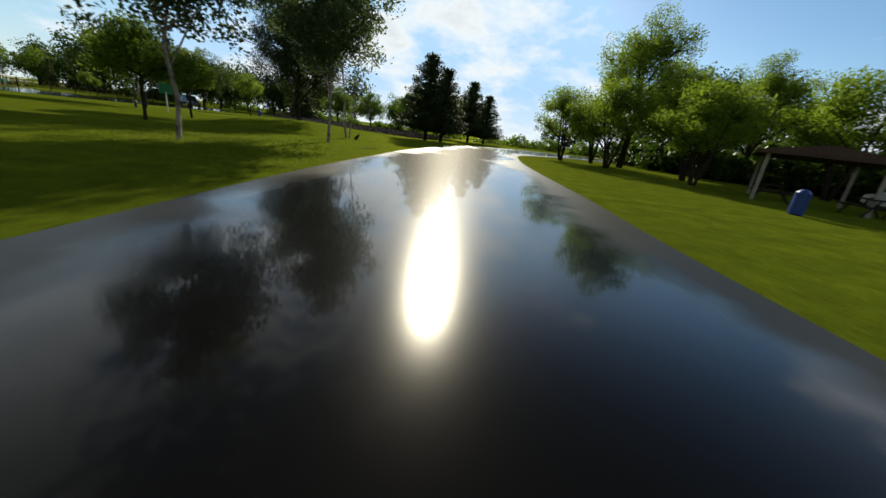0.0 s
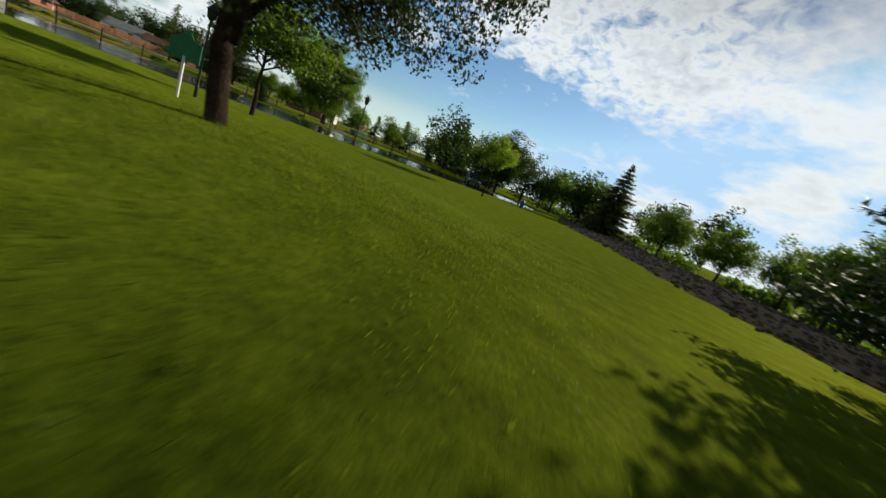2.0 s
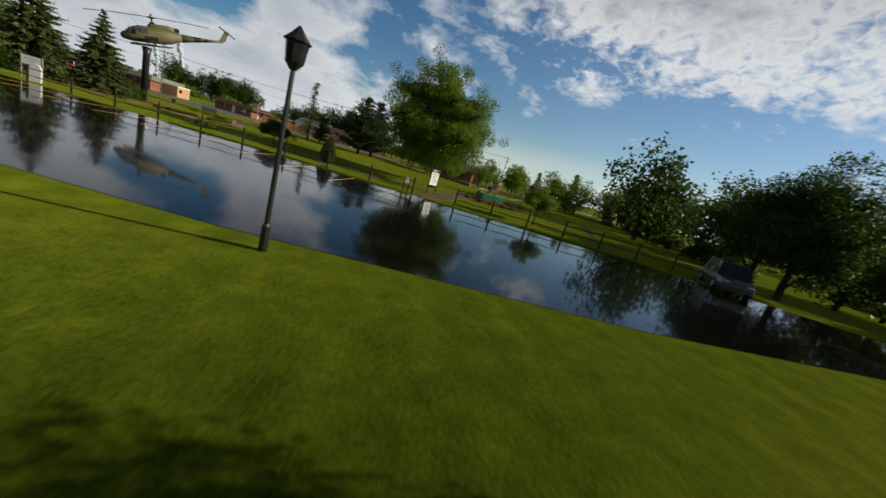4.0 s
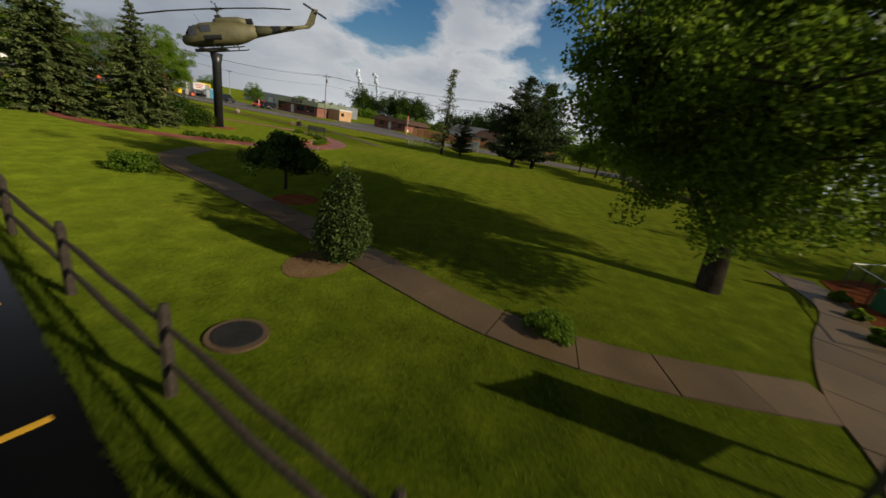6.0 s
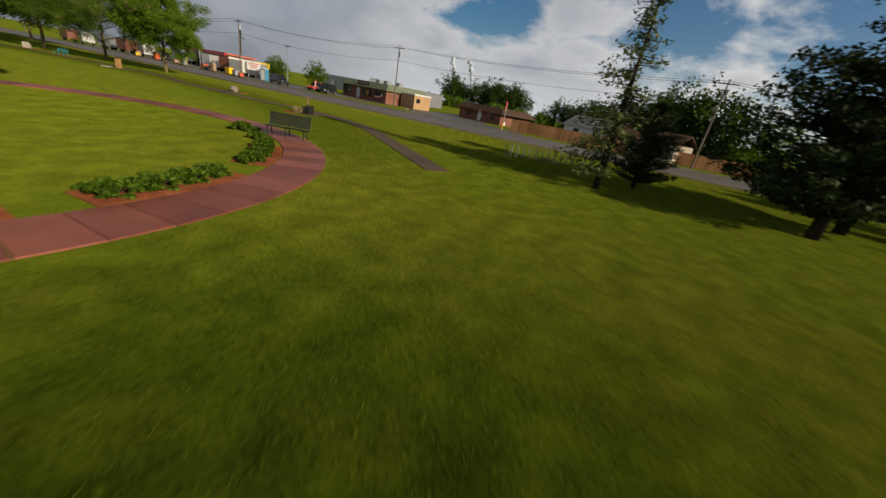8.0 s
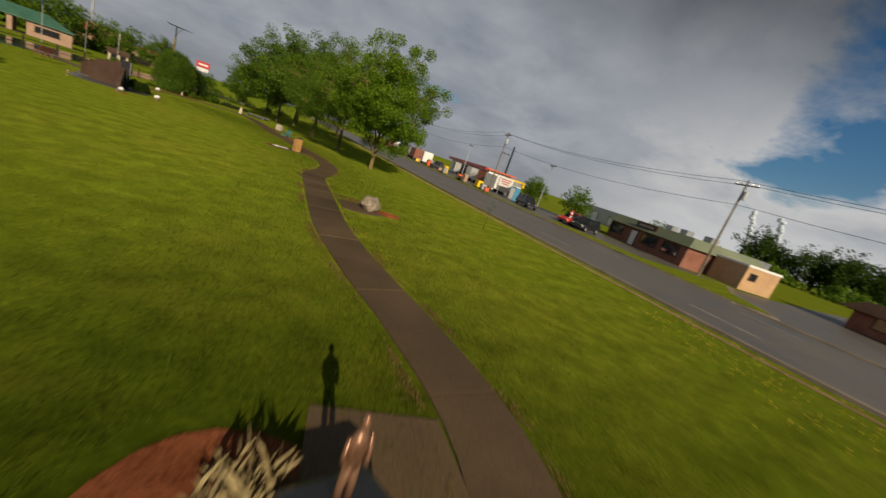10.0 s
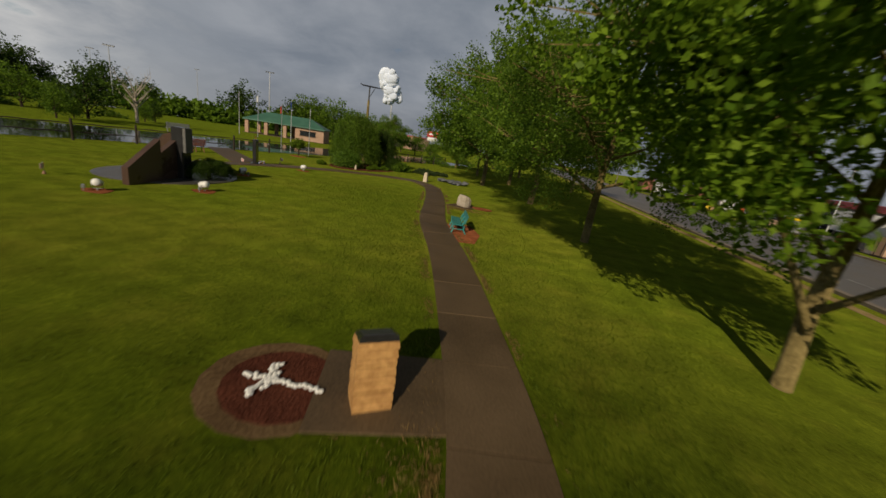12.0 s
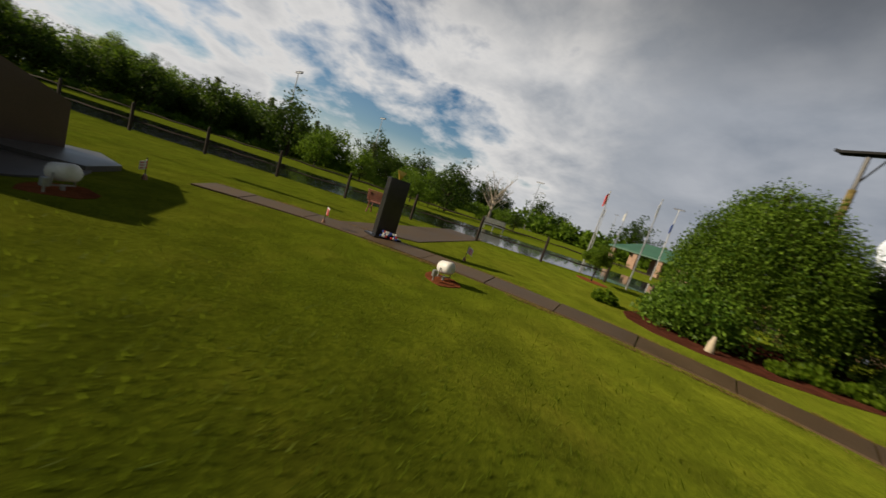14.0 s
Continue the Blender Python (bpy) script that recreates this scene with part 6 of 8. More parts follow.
tagged(part("garden_figure", Shape().tube([(0, 0, -0.02), (0, 0, 0.08), (0.01, 0, 0.22), (0.0, 0, 0.30), (0, 0, 0.38)], [0.10, 0.09, 0.07, 0.05, 0.03], 9), CREAM, smooth=True, at=pose(-60.2, -29.3, 0)), "small pale stone garden figure before the shrub", "statue")
hosta = shrub("hosta", "low yellow-green strappy plant in dark mulch", 28, 0.5, 0.5, 0.5, LEAF_FRESH, 26, 40, 0.15, "plants under the weeping tree")
plant(hosta, [(-60.5, -31.9, 0, 0.8), (-60.9, -32.8, 70, 0.75), (-60.5, -30.9, 30, 0.55), (-57.6, -28.4, 10, 0.7)])
# the shrubs' shade is put into this bed's colour by the darker mulch
slab_area("mulch_bed_weeping", [(-59.3 + 2.3 * math.cos(a), -32.5 + 4.4 * math.sin(a)) for a in np.linspace(0, 6.0, 18)], MULCH_DARK, -0.05, 0.012, "wet mulch bed under shrubs, coloured darker for their shade", "mulch bed")
slab_area("mulch_bed_sapling", [(-53.4 + 0.75 * math.cos(a), -30.9 + 0.6 * math.sin(a)) for a in np.linspace(0, 6.0, 12)], MULCH, -0.05, 0.012, "red mulch round a small tree", "mulch bed")
juniper = shrub("spreading_juniper", "low flat spreading juniper", 23, 1.6, 1.2, 0.5, NEEDLE_PINE, 60, 60, 0.13, "low bushes")
plant(juniper, [(-63.6, -36.0, 0, 0.8), (-62.9, -38.0, 70, 0.8), (-64.6, -37.6, 30, 0.7)])
spruce = spruce_tree("blue_spruce", "tall spruce with layered drooping grey-green boughs", 40, 8.4, 3.0, 1.0, 0.17, NEEDLE, group="spruces by the helicopter")
plant(spruce, [(-49.4, 21.0, 0, 1.06), (-52.4, 24.3, 100, 0.88), (*park(-9.0, 78.5), 50, 1.25)])
sparse = conifer("thin_spruce", "ragged half-bare spruce with a thin leaning top", 41, 10.6, 2.0, 1.0, 0.16, NEEDLE, tiers=22, per=7, droop=0.15, count=14, size=0.24, ragged=0.6)
plant(sparse, [(-76.3, 39.2, 0, 0.9)])
pine = conifer("austrian_pine", "broad dark pine with an irregular crown", 43, 9.0, 3.7, 0.75, 0.2, NEEDLE_PINE, tiers=17, per=12, droop=-0.1, count=34, size=0.29, group="pines on the lawn", ragged=0.45, power=0.72, slim=0.38, simple=True)
plant(pine, [(-77.9, 47.8, 0, 1.12), (-82.0, 49.9, 80, 1.15), (-80.0, 40.6, 160, 0.5)])

# ---- trees along the park road ----
def on_grid(places):
    return [(*park(x, y), turn, 1.3 * k) for x, y, turn, k in places]



red_cedar = conifer("red_cedar", "dark upright cedar with a feathered outline beside the road", 45, 6.9, 2.5, 0.8, 0.14, NEEDLE_PINE, tiers=21, per=13, droop=-0.02, count=42, size=0.24, group="cedars at the bend", ragged=0.3, power=0.8, slim=0.36, simple=True)
plant(red_cedar, on_grid([(11.9, 50.6, 0, 1.0), (13.3, 53.0, 90, 0.92), (17.0, 66.0, 40, 1.05), (19.5, 69, 10, 0.9)]))
big_pine = broadleaf("scots_pine", "tall pine with a bare trunk and dense dark crown", 47, 9.4, 3.7, 1.25, 0.15, NEEDLE_PINE, BARK, 400, 150, 0.11, 0.42, top=0.8, skirt=1.9, simple=True)
plant(big_pine, on_grid([(4.2, 41.2, 0, 0.85)]))
birch = broadleaf("birch_tree", "slender white-barked birch with airy leaves", 51, 8.0, 2.1, 1.9, 0.056, LEAF_BIRCH, BIRCH, 190, 84, 0.105, 0.44, group="birches on the lawn", top=1.2, skirt=0.7)
plant(birch, on_grid([(6.8, 26.3, 0, 0.9), (8.75, 31.7, 100, 0.95)]))
thin_birch = broadleaf("bare_birch", "nearly bare white birch with several stems", 52, 8.0, 1.9, 2.6, 0.058, LEAF_BIRCH, BIRCH, 90, 8, 0.14, 0.45, group="birches on the lawn", stems=3)
plant(thin_birch, on_grid([(8.42, 36.2, 0, 0.9)]))
tagged(part("tree_stump", Shape().tube([(0, 0, -0.05), (0.05, 0, 0.12), (0.22, 0.05, 0.35)], [0.14, 0.12, 0.06], 8), BARK, at=pose(*park(8.8, 36.3), 0, 0, 0, -20)), "short dark broken stump by the birch", "stump")
grove = broadleaf("hawthorn_tree", "multi-stemmed small tree with a dense green crown", 54, 5.2, 2.6, 0.9, 0.16, LEAF_FRESH, BARK, 150, 66, 0.155, 0.44, group="trees right of the road", stems=4, simple=True)
plant(grove, on_grid([(22.3, 44.5, 0, 0.95), (25.3, 46.0, 70, 0.9), (23.8, 40.3, 140, 0.95), (26.6, 36.8, 20, 1.05), (24.8, 33.6, 90, 0.8), (30.5, 41.0, 160, 1.1), (33, 35, 70, 1.1)]))
oak = broadleaf("oak_tree", "tall leafy tree with sunlit yellow-green leaves", 56, 10.5, 3.6, 2.0, 0.22, LEAF_FRESH, BARK, 260, 120, 0.155, 0.58, group="trees right of the road", top=1.3, simple=True)
plant(oak, on_grid([(26.8, 44.4, 0, 1.0), (36.0, 44.0, 100, 0.85), (33.0, 50.0, 200, 0.85)]))

sapling = thing("sapling", "thin young sapling with a few leaves on the lawn", "tree", -84.3, 3.5)
part("stem", Shape().tube([(0, 0, -0.05), (0.02, 0.01, 0.7), (0.0, 0.03, 1.5)], [0.014, 0.010, 0.004], 6).tube([(0.02, 0.01, 0.7), (0.16, 0.05, 1.15)], [0.007, 0.003], 5).tube([(0.01, 0.02, 0.95), (-0.15, 0.08, 1.3)], [0.006, 0.003], 5), BARK, sapling)
part("foliage", leaf_cards(np.random.default_rng(91), [(0.0, 0.03, 1.45), (0.16, 0.05, 1.12), (-0.14, 0.08, 1.28), (0.05, 0.0, 1.0)], 0.16, 16, 0.05), LEAF, sapling)

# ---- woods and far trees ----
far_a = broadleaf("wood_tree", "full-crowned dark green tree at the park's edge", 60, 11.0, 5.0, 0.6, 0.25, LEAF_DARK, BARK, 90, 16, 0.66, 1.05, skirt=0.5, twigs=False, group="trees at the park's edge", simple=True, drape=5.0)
far_b = broadleaf("lime_tree", "rounded mid-green tree at the park's edge", 61, 9.0, 4.4, 0.6, 0.22, LEAF, BARK, 90, 20, 0.57, 0.98, skirt=0.4, twigs=False, group="trees at the park's edge", top=1.2, simple=True, drape=5.0)
far_c = conifer("edge_spruce", "dark pointed conifer at the park's edge", 62, 11.0, 2.6, 0.8, 0.2, NEEDLE, tiers=14, per=9, count=12, size=0.7, group="trees at the park's edge", slim=0.4, simple=True)
hedge = shrub("thicket", "tangled green thicket below the trees", 63, 3.6, 3.0, 2.4, LEAF, 44, 14, 0.68, "thickets", simple=True)
# a shaded copy of the thicket, its shade put into darker leaves
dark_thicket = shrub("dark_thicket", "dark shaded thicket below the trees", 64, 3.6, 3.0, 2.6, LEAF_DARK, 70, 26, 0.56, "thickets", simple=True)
rng = random.Random(11)
A, B, C, T, D = [], [], [], [], []


def row(lst, ax, ay, bx, by, n, s0, s1, wob=3.0, grid=False):
    if grid:
        (ax, ay), (bx, by) = park(ax, ay), park(bx, by)
        s0, s1 = s0 * 1.3, s1 * 1.3
    for i in range(n):
        t = (i + rng.uniform(0.1, 0.9)) / n
        lst.append((ax + (bx - ax) * t + rng.uniform(-wob, wob), ay + (by - ay) * t + rng.uniform(-wob, wob), rng.uniform(0, 360), rng.uniform(s0, s1)))


# north: behind the rubble bank
A += [(-43.0, 91.5, 70, 0.95), (-31.0, 90.5, 190, 0.8)]
row(A, -60, 128, 30, 128, 9, 0.85, 1.3, 6, grid=True)
row(T, -30, 95, 12, 82, 20, 0.5, 0.75, 2.0, grid=True)
row(T, 14, 78, 50, 84, 9, 0.6, 1.0, grid=True)
row(A, 30, 92, 70, 88, 5, 0.6, 0.85, 4, grid=True)
# east of the road: dark woods behind the shelter
row(A, 44, 72, 52, 8, 9, 0.7, 1.0, 4, grid=True)
row(D, 33, 58, 42, 12, 14, 0.7, 1.0, 2.5, grid=True)
row(D, 37, 60, 47, 10, 14, 1.0, 1.35, 2.0, grid=True)
row(C, 50, 40, 56, 12, 5, 0.8, 1.1, 2, grid=True)
row(A, 46, 5, 40, -60, 6, 0.8, 1.1, 4, grid=True)
# north-west of the car park
row(A, -34, 96, -16, 100, 3, 0.7, 0.9, 2)
A += [(-52.5, 88.0, 40, 1.25), (-60, 97, 130, 1.0), (-46, 99, 220, 0.9)]
row(A, -95, 112, -60, 104, 7, 0.8, 1.1, 4)
row(B, -120, 84, -70, 96, 8, 0.7, 1.0, 4)
row(C, -100, 92, -64, 92, 4, 0.5, 0.8, 3)
row(D, -75, 104, -36, 88, 8, 0.6, 0.9, 2)
B += [(-100, 64, 40, 0.6), (-97, 70, 200, 0.62), (-88, 74, 80, 0.6)]
# west, over the street
row(A, -249, -70, -265, -32, 11, 1.3, 1.75, 6)
row(A, -190, 2, -192, 30, 7, 0.85, 1.15, 5)
row(A, -145, 32, -130, 50, 7, 0.9, 1.2, 3)
row(B, -128, 48, -112, 80, 6, 0.6, 0.9, 3)
B += [(-119, -46, 60, 0.62), (-121, -51, 160, 0.55), (-113, -25, 20, 0.6), (-129, -18, 90, 0.42), (-130, -24, 10, 0.5)]
row(T, -215, 60, -235, -120, 22, 1.7, 2.4, 6)
row(T, -190, 130, -215, 60, 12, 1.7, 2.4, 6)
# south: beyond the pavilion, along the lot's far side
row(B, -34, -96, -10, -84, 5, 0.8, 1.1, 4)
row(T, -30, -100, 55, -62, 20, 0.8, 1.4, 4)
row(A, 30, -82, 70, -50, 6, 0.6, 0.9, 5)
row(T, 40, -55, 70, 0, 10, 0.8, 1.2, 4)
A += [(0.5, -22.5, 30, 0.6), (2.5, -24.5, 80, 0.52), (-3.0, -12.0, 120, 0.55)]
C += [(1.0, -19.0, 0, 0.62), (4.0, -31.0, 0, 0.5)]
B += [(-2.0, -9.0, 30, 0.45), (0.0, -2.0, 80, 0.5), (3.5, -29.0, 160, 0.34), (5.0, -34.5, 200, 0.42), (-8, 6, 30, 0.5), (-6, 14, 120, 0.55)]
A += [(-3.0, 4.5, 60, 0.5), (1.5, 8.0, 200, 0.55)]
T += [(-60, -54, 20, 0.35), (-56, -60, 80, 0.45), (-64, -62, 140, 0.4), (-53, -68, 200, 0.5), (-59, -70, 30, 0.5), (-66, -72, 30, 0.5)]
B += [(-58, -68, 20, 0.42), (-46, -76, 80, 0.5), (-40, -82, 140, 0.55), (-51, -72, 60, 0.4), (-63, -76, 10, 0.5)]
# the wood beyond the lot, seen from the memorial lawn
row(A, -4, 2, 16, -42, 8, 0.42, 0.62, 2.0)
row(B, -10, 8, 8, -40, 12, 0.35, 0.75, 2.2)
row(T, -12, 10, 0, -16, 14, 0.8, 1.1, 1.5)
row(T, 0, -16, 10, -42, 12, 0.5, 0.8, 1.5)
row(T, 12, -42, 40, -62, 10, 0.9, 1.3, 2.5)
# trees close behind the lot's far edge, round the memorial lawn
for i, b in enumerate((287.5, 290.5, 293.5, 296.5, 299.5, 302.5, 305.5, 308.5, 311.5, 315.0)):
    for lst, d, k in ((A, 57 + 3 * (i % 2), 0.52 + 0.05 * (i % 3)), (B, 66 - 3 * (i % 3), 0.72), (T, 55, 0.46)):
        lst.append((-66.2 - d * math.sin(radians(b + 1.2 * (d > 61))), -21.6 + d * math.cos(radians(b + 1.2 * (d > 61))), 77 * i, k))
A += [(-14.0, -8.6, 40, 0.78), (-30.2, -28.6, 90, 0.50), (-24.2, -39.0, 20, 0.24)]
B += [(-22.8, -14.0, 10, 0.50), (-20.3, -19.0, 150, 0.44), (-19.5, -24.5, 60, 0.42), (-21.6, -27.8, 240, 0.46), (-26.0, -36.6, 30, 0.26), (-33.4, -24.6, 200, 0.31), (-31.9, -26.6, 20, 0.2)]
row(T, 12, -60, -14, -90, 13, 1.7, 2.3, 2.5)
A += [(1.5, -77.0, 10, 0.95), (-8.0, -84.5, 100, 0.85), (-12.5, -88.5, 200, 0.88)]
T += [(-21.0, -21.8, 20, 0.42), (-19.0, -27.0, 110, 0.4), (-22.5, -35.5, 70, 0.36), (-20.0, -31.0, 10, 0.4)]
for proto, places in ((far_a, A), (far_b, B), (far_c, C), (hedge, T), (dark_thicket, D)):
    plant(proto, places)

bare = thing("bare_tree", "leafless grey dead tree with fine upright branches", "tree", -29.0, -33.8)
wood = Shape()
r_ = np.random.default_rng(70)
wood.tube([(0, 0, -0.1), (0, 0, 2.0), (0.1, 0, 4.0)], [0.22, 0.18, 0.12], 8)
for i in range(16):
    a, h = i * 2.4, 1.6 + 0.16 * i
    e = Vector((math.cos(a) * 2.2, math.sin(a) * 2.2, 3.6 + 0.25 * i))
    wood.tube([(0, 0, h), e * 0.5 + Vector((0, 0, h * 0.5)), e], [0.08, 0.05, 0.012], 5)
    for k in range(6):
        p = Vector((0, 0, h)).lerp(e, 0.4 + 0.1 * k)
        wood.tube([p, p + Vector((r_.normal() * 0.5, r_.normal() * 0.5, r_.uniform(0.4, 1.3)))], [0.02, 0.006], 4, caps=False)
part("crown", wood, STONE, bare)
bare.matrix_basis = bare.matrix_basis @ Matrix.Scale(0.78, 4)

# ---- rubble bank beyond the lawn ----
bank_l = [(-24, 92), (-16, 81), (-8, 68.5), (0, 62.0), (6, 56.5), (11, 53.2)]
bank_r = [(-18, 96), (-10, 86), (-2, 76), (5, 70), (11, 64.5), (16, 61)]
bank = Shape()
bl, br = [park(*p) for p in smooth_line(bank_l, 8)], [park(*p) for p in smooth_line(bank_r, 8)]
rows_ = []
for k in range(9):
    t = k / 8
    rows_.append([(x0 + (x1 - x0) * t, y0 + (y1 - y0) * t, -0.05 + 0.55 * math.sin(math.pi * min(1, t * 1.2) * 0.5) + 0.14 * noise.noise(Vector((x0 * 1.3 + t * 9, y0 * 1.3, 0)))) for (x0, y0), (x1, y1) in zip(bl, br)])
n = len(bl)
bank.add([p for r in rows_ for p in r], [(k * n + i, k * n + i + 1, (k + 1) * n + i + 1, (k + 1) * n + i) for k in range(8) for i in range(n - 1)])
tagged(part("rubble_bank", bank, GRAVEL), "low bank of dark broken stone along the lawn's edge", "bank", kind="structure")
rub = Shape()
rr = random.Random(3)
for i in range(1500):
    k, t = rr.randrange(n), rr.random()
    x = bl[k][0] + (br[k][0] - bl[k][0]) * t + rr.uniform(-0.5, 0.5)
    y = bl[k][1] + (br[k][1] - bl[k][1]) * t + rr.uniform(-0.5, 0.5)
    s = rr.uniform(0.05, 0.15)
    rub.ball((x, y, 0.05 + 0.5 * math.sin(math.pi * min(1, t * 1.2) * 0.5)), (s, s * 0.8, s * 0.6), 6, 3, 0.5, i)
tagged(part("broken_stone", rub, GRAVEL), "loose dark broken stones on the bank", "stones", kind="stuff")


# ---- vehicles ----
def car(name, label, x, y, turn, paint, length=4.6, width=1.85, height=1.65, kind_="suv", group=""):
    """A car along its x axis, nose to +x."""
    c = thing(name, label, "car", x, y, 0.0, turn, group)
    L, W, H = length / 2, width / 2, height
    sill, belt = 0.30, H * 0.58

    def ring(x, w, z0, z1):
        return [(x, -w, z0), (x, -w * 1.02, (z0 + z1) / 2), (x, -w * 0.94, z1), (x, w * 0.94, z1), (x, w * 1.02, (z0 + z1) / 2), (x, w, z0)]

    body = Shape().loft([ring(-L, W * 0.86, 0.42, belt * 0.94), ring(-L + 0.12, W * 0.97, sill, belt), ring(-L * 0.5, W, sill, belt), ring(L * 0.35, W, sill, belt), ring(L - 0.5, W * 0.97, sill, belt * 0.90), ring(L - 0.1, W * 0.88, sill + 0.05, belt * 0.80), ring(L, W * 0.8, 0.42, belt * 0.70)])
    part("body", body, paint, c)
    back = -L + (0.16 if kind_ == "suv" else 1.55)
    cab = Shape().loft([[(x, -w, belt - 0.02) , (x2, -w * 0.82, H), (x2, w * 0.82, H), (x, w, belt - 0.02)] for x, x2, w in ((back, back + 0.35, W * 0.92), (0.0, 0.0, W * 0.94), (L * 0.52, L * 0.22, W * 0.92))])
    part("cabin", cab, GLASS, c, "dark window glass")
    part("roof", Shape().box(((back + 0.35 + L * 0.22) / 2, 0, H), (L * 0.22 - back - 0.25, width * 0.80, 0.05), bevel=0.02), paint, c)
    for px in (back + 0.75, L * 0.05):
        for s in (-1, 1):
            part("pillar", Shape().tube([(px, s * W * 0.945, belt - 0.03), (px, s * W * 0.79, H)], 0.045, 5), paint, c)
    for px in (-L * 0.62, L * 0.62):
        for s in (-1, 1):
            w = part("wheel", Shape().tube([(px, s * (W - 0.20), 0.34), (px, s * (W + 0.02), 0.34)], 0.34, 16), RUBBER, c)
            part("rim", Shape().tube([(px, s * (W + 0.015), 0.34), (px, s * (W + 0.035), 0.34)], [0.21, 0.19], 12), STEEL, w)
    for s in (-1, 1):
        part("headlight", Shape().box((L - 0.09, s * W * 0.62, belt * 0.70), (0.10, 0.34, 0.14), bevel=0.02), WHITE, c)
        part("tail_light", Shape().box((-L + 0.03, s * W * 0.74, belt * 0.82), (0.08, 0.16, 0.26), bevel=0.02), RED, c)
        part("mirror", Shape().box((L * 0.36, s * (W + 0.08), belt + 0.04), (0.12, 0.16, 0.12), bevel=0.03), paint, c)
    part("bumper", Shape().box((L - 0.03, 0, 0.42), (0.12, width * 0.8, 0.18), bevel=0.04), BLACK, c)
    return c


car("parked_suv", "dark grey sport utility car on the wet lot", -27.1, 74.4, -35, GREY_CAR, 4.6, 1.85, 1.7)
car("white_car", "white car half hidden behind the shelter", *park(33.0, 31.5), 80, WHITE)
car("black_suv", "black sport utility car parked across the street", -104.5, -25.0, 80, DARK_CAR, 4.9)
car("red_pickup", "red pickup parked by the brick shop", -107.5, -17.5, 15, RED, 5.0, 1.85, 1.6, "pickup")
car("dark_car", "dark blue car parked by the brick shop", -107.0, -14.6, 20, DARK_CAR, 4.4)
for i, (x, y) in enumerate(((-101.5, -62), (-103, -78))):
    car("parked_car", "parked car on the forecourt across the street", x, y, 60 + 40 * i, (GREY_CAR, WHITE)[i])
car("far_car", "pale car seen beyond the trees", 4, -6, 30, WHITE)
car("far_red_car", "red car seen beyond the trees", 0, -12, 30, RED)


def trailer(x, y, turn, mat, label):
    t = thing("box_trailer", label, "trailer", x, y, 0, turn, "trailers across the street")
    part("box", Shape().box((0, 0, 1.75), (4.2, 2.2, 2.3), bevel=0.05), mat, t)
    part("door", Shape().box((-2.12, 0, 1.7), (0.04, 1.9, 2.0)), WHITE, t)
    for px in (-0.5, 0.5):
        for s in (-1, 1):
            part("wheel", Shape().tube([(px, s * 0.85, 0.36), (px, s * 1.08, 0.36)], 0.36, 14), RUBBER, t)
    part("tongue", Shape().tube([(2.1, 0, 0.6), (3.3, 0, 0.55), (3.3, 0, 0.0)], 0.05, 6), STEEL, t)


for i, (x, y) in enumerate(((-106, -40), (-106.5, -44.5), (-107, -49), (-107.6, -54), (-108.2, -59), (-109, -65), (-106.8, -36))):
    trailer(x, y, 95 + 9 * (i % 3), (WHITE, RED_WOOD, WHITE, WHITE, DARK_CAR, WHITE, STEEL)[i], ("white", "dark red", "white", "white", "black", "white", "grey")[i] + " box trailer parked on a forecourt")
for i, (x, y) in enumerate(((-98.6, -63), (-97.8, -71), (-97.2, -79), (-96.0, -88), (-95.2, -97))):
    trailer(x, y, 80 + 14 * (i % 3), (WHITE, RED_WOOD, STEEL, WHITE, RED_WOOD)[i], ("white", "dark red", "grey", "white", "dark red")[i] + " box trailer parked beside the street")


def goods_crate(x, y, turn, w, h, mat, label):
    c = thing("goods_crate", label, "crate", x, y, 0, turn, "goods on the forecourt")
    part("base", Shape().box((0, 0, 0.07), (w, w * 0.8, 0.14), bevel=0.01), FENCE_WOOD, c, "wooden pallet")
    part("box", Shape().box((0, 0, 0.15 + h / 2), (w * 0.94, w * 0.74, h), bevel=0.03), mat, c)
    for s in (-1, 1):
        part("strap", Shape().box((s * w * 0.25, 0, 0.15 + h / 2), (0.05, w * 0.755, h + 0.02)), BLACK, c)


for i in range(14):
    y = -30.0 - 2.6 * i + 0.7 * math.sin(3 * i)
    x = np.interp(y, [-110, -50, -24], [-88, -94.5, -97.8]) - 3.0 - 0.8 * (i % 3)
    goods_crate(float(x), y, 80 + 7 * (i % 4), 0.9 + 0.2 * (i % 3), 0.6 + 0.25 * (i % 4), (ORANGE, STEEL, YELLOW_SIGN, TAN, DARK_CAR)[i % 5], ("orange", "grey", "yellow", "tan", "black")[i % 5] + " crate of goods on a pallet by the street")
toilet = thing("portable_toilet", "blue plastic portable toilet beside the street", "toilet", -105.6, -31.2, 0, 20)
LIGHT_BLUE = material("light_blue_plastic", (0.05, 0.22, 0.38), (0.09, 0.32, 0.50), 0.5, 10, 1, 0.02)
part("cabin", Shape().box((0, 0, 1.05), (1.15, 1.15, 2.1), bevel=0.05), LIGHT_BLUE, toilet)
part("door", Shape().box((0.59, 0, 1.0), (0.03, 0.8, 1.8), bevel=0.01), WHITE, toilet)
part("roof", Shape().box((0, 0, 2.18), (1.2, 1.2, 0.14), bevel=0.06), WHITE, toilet)


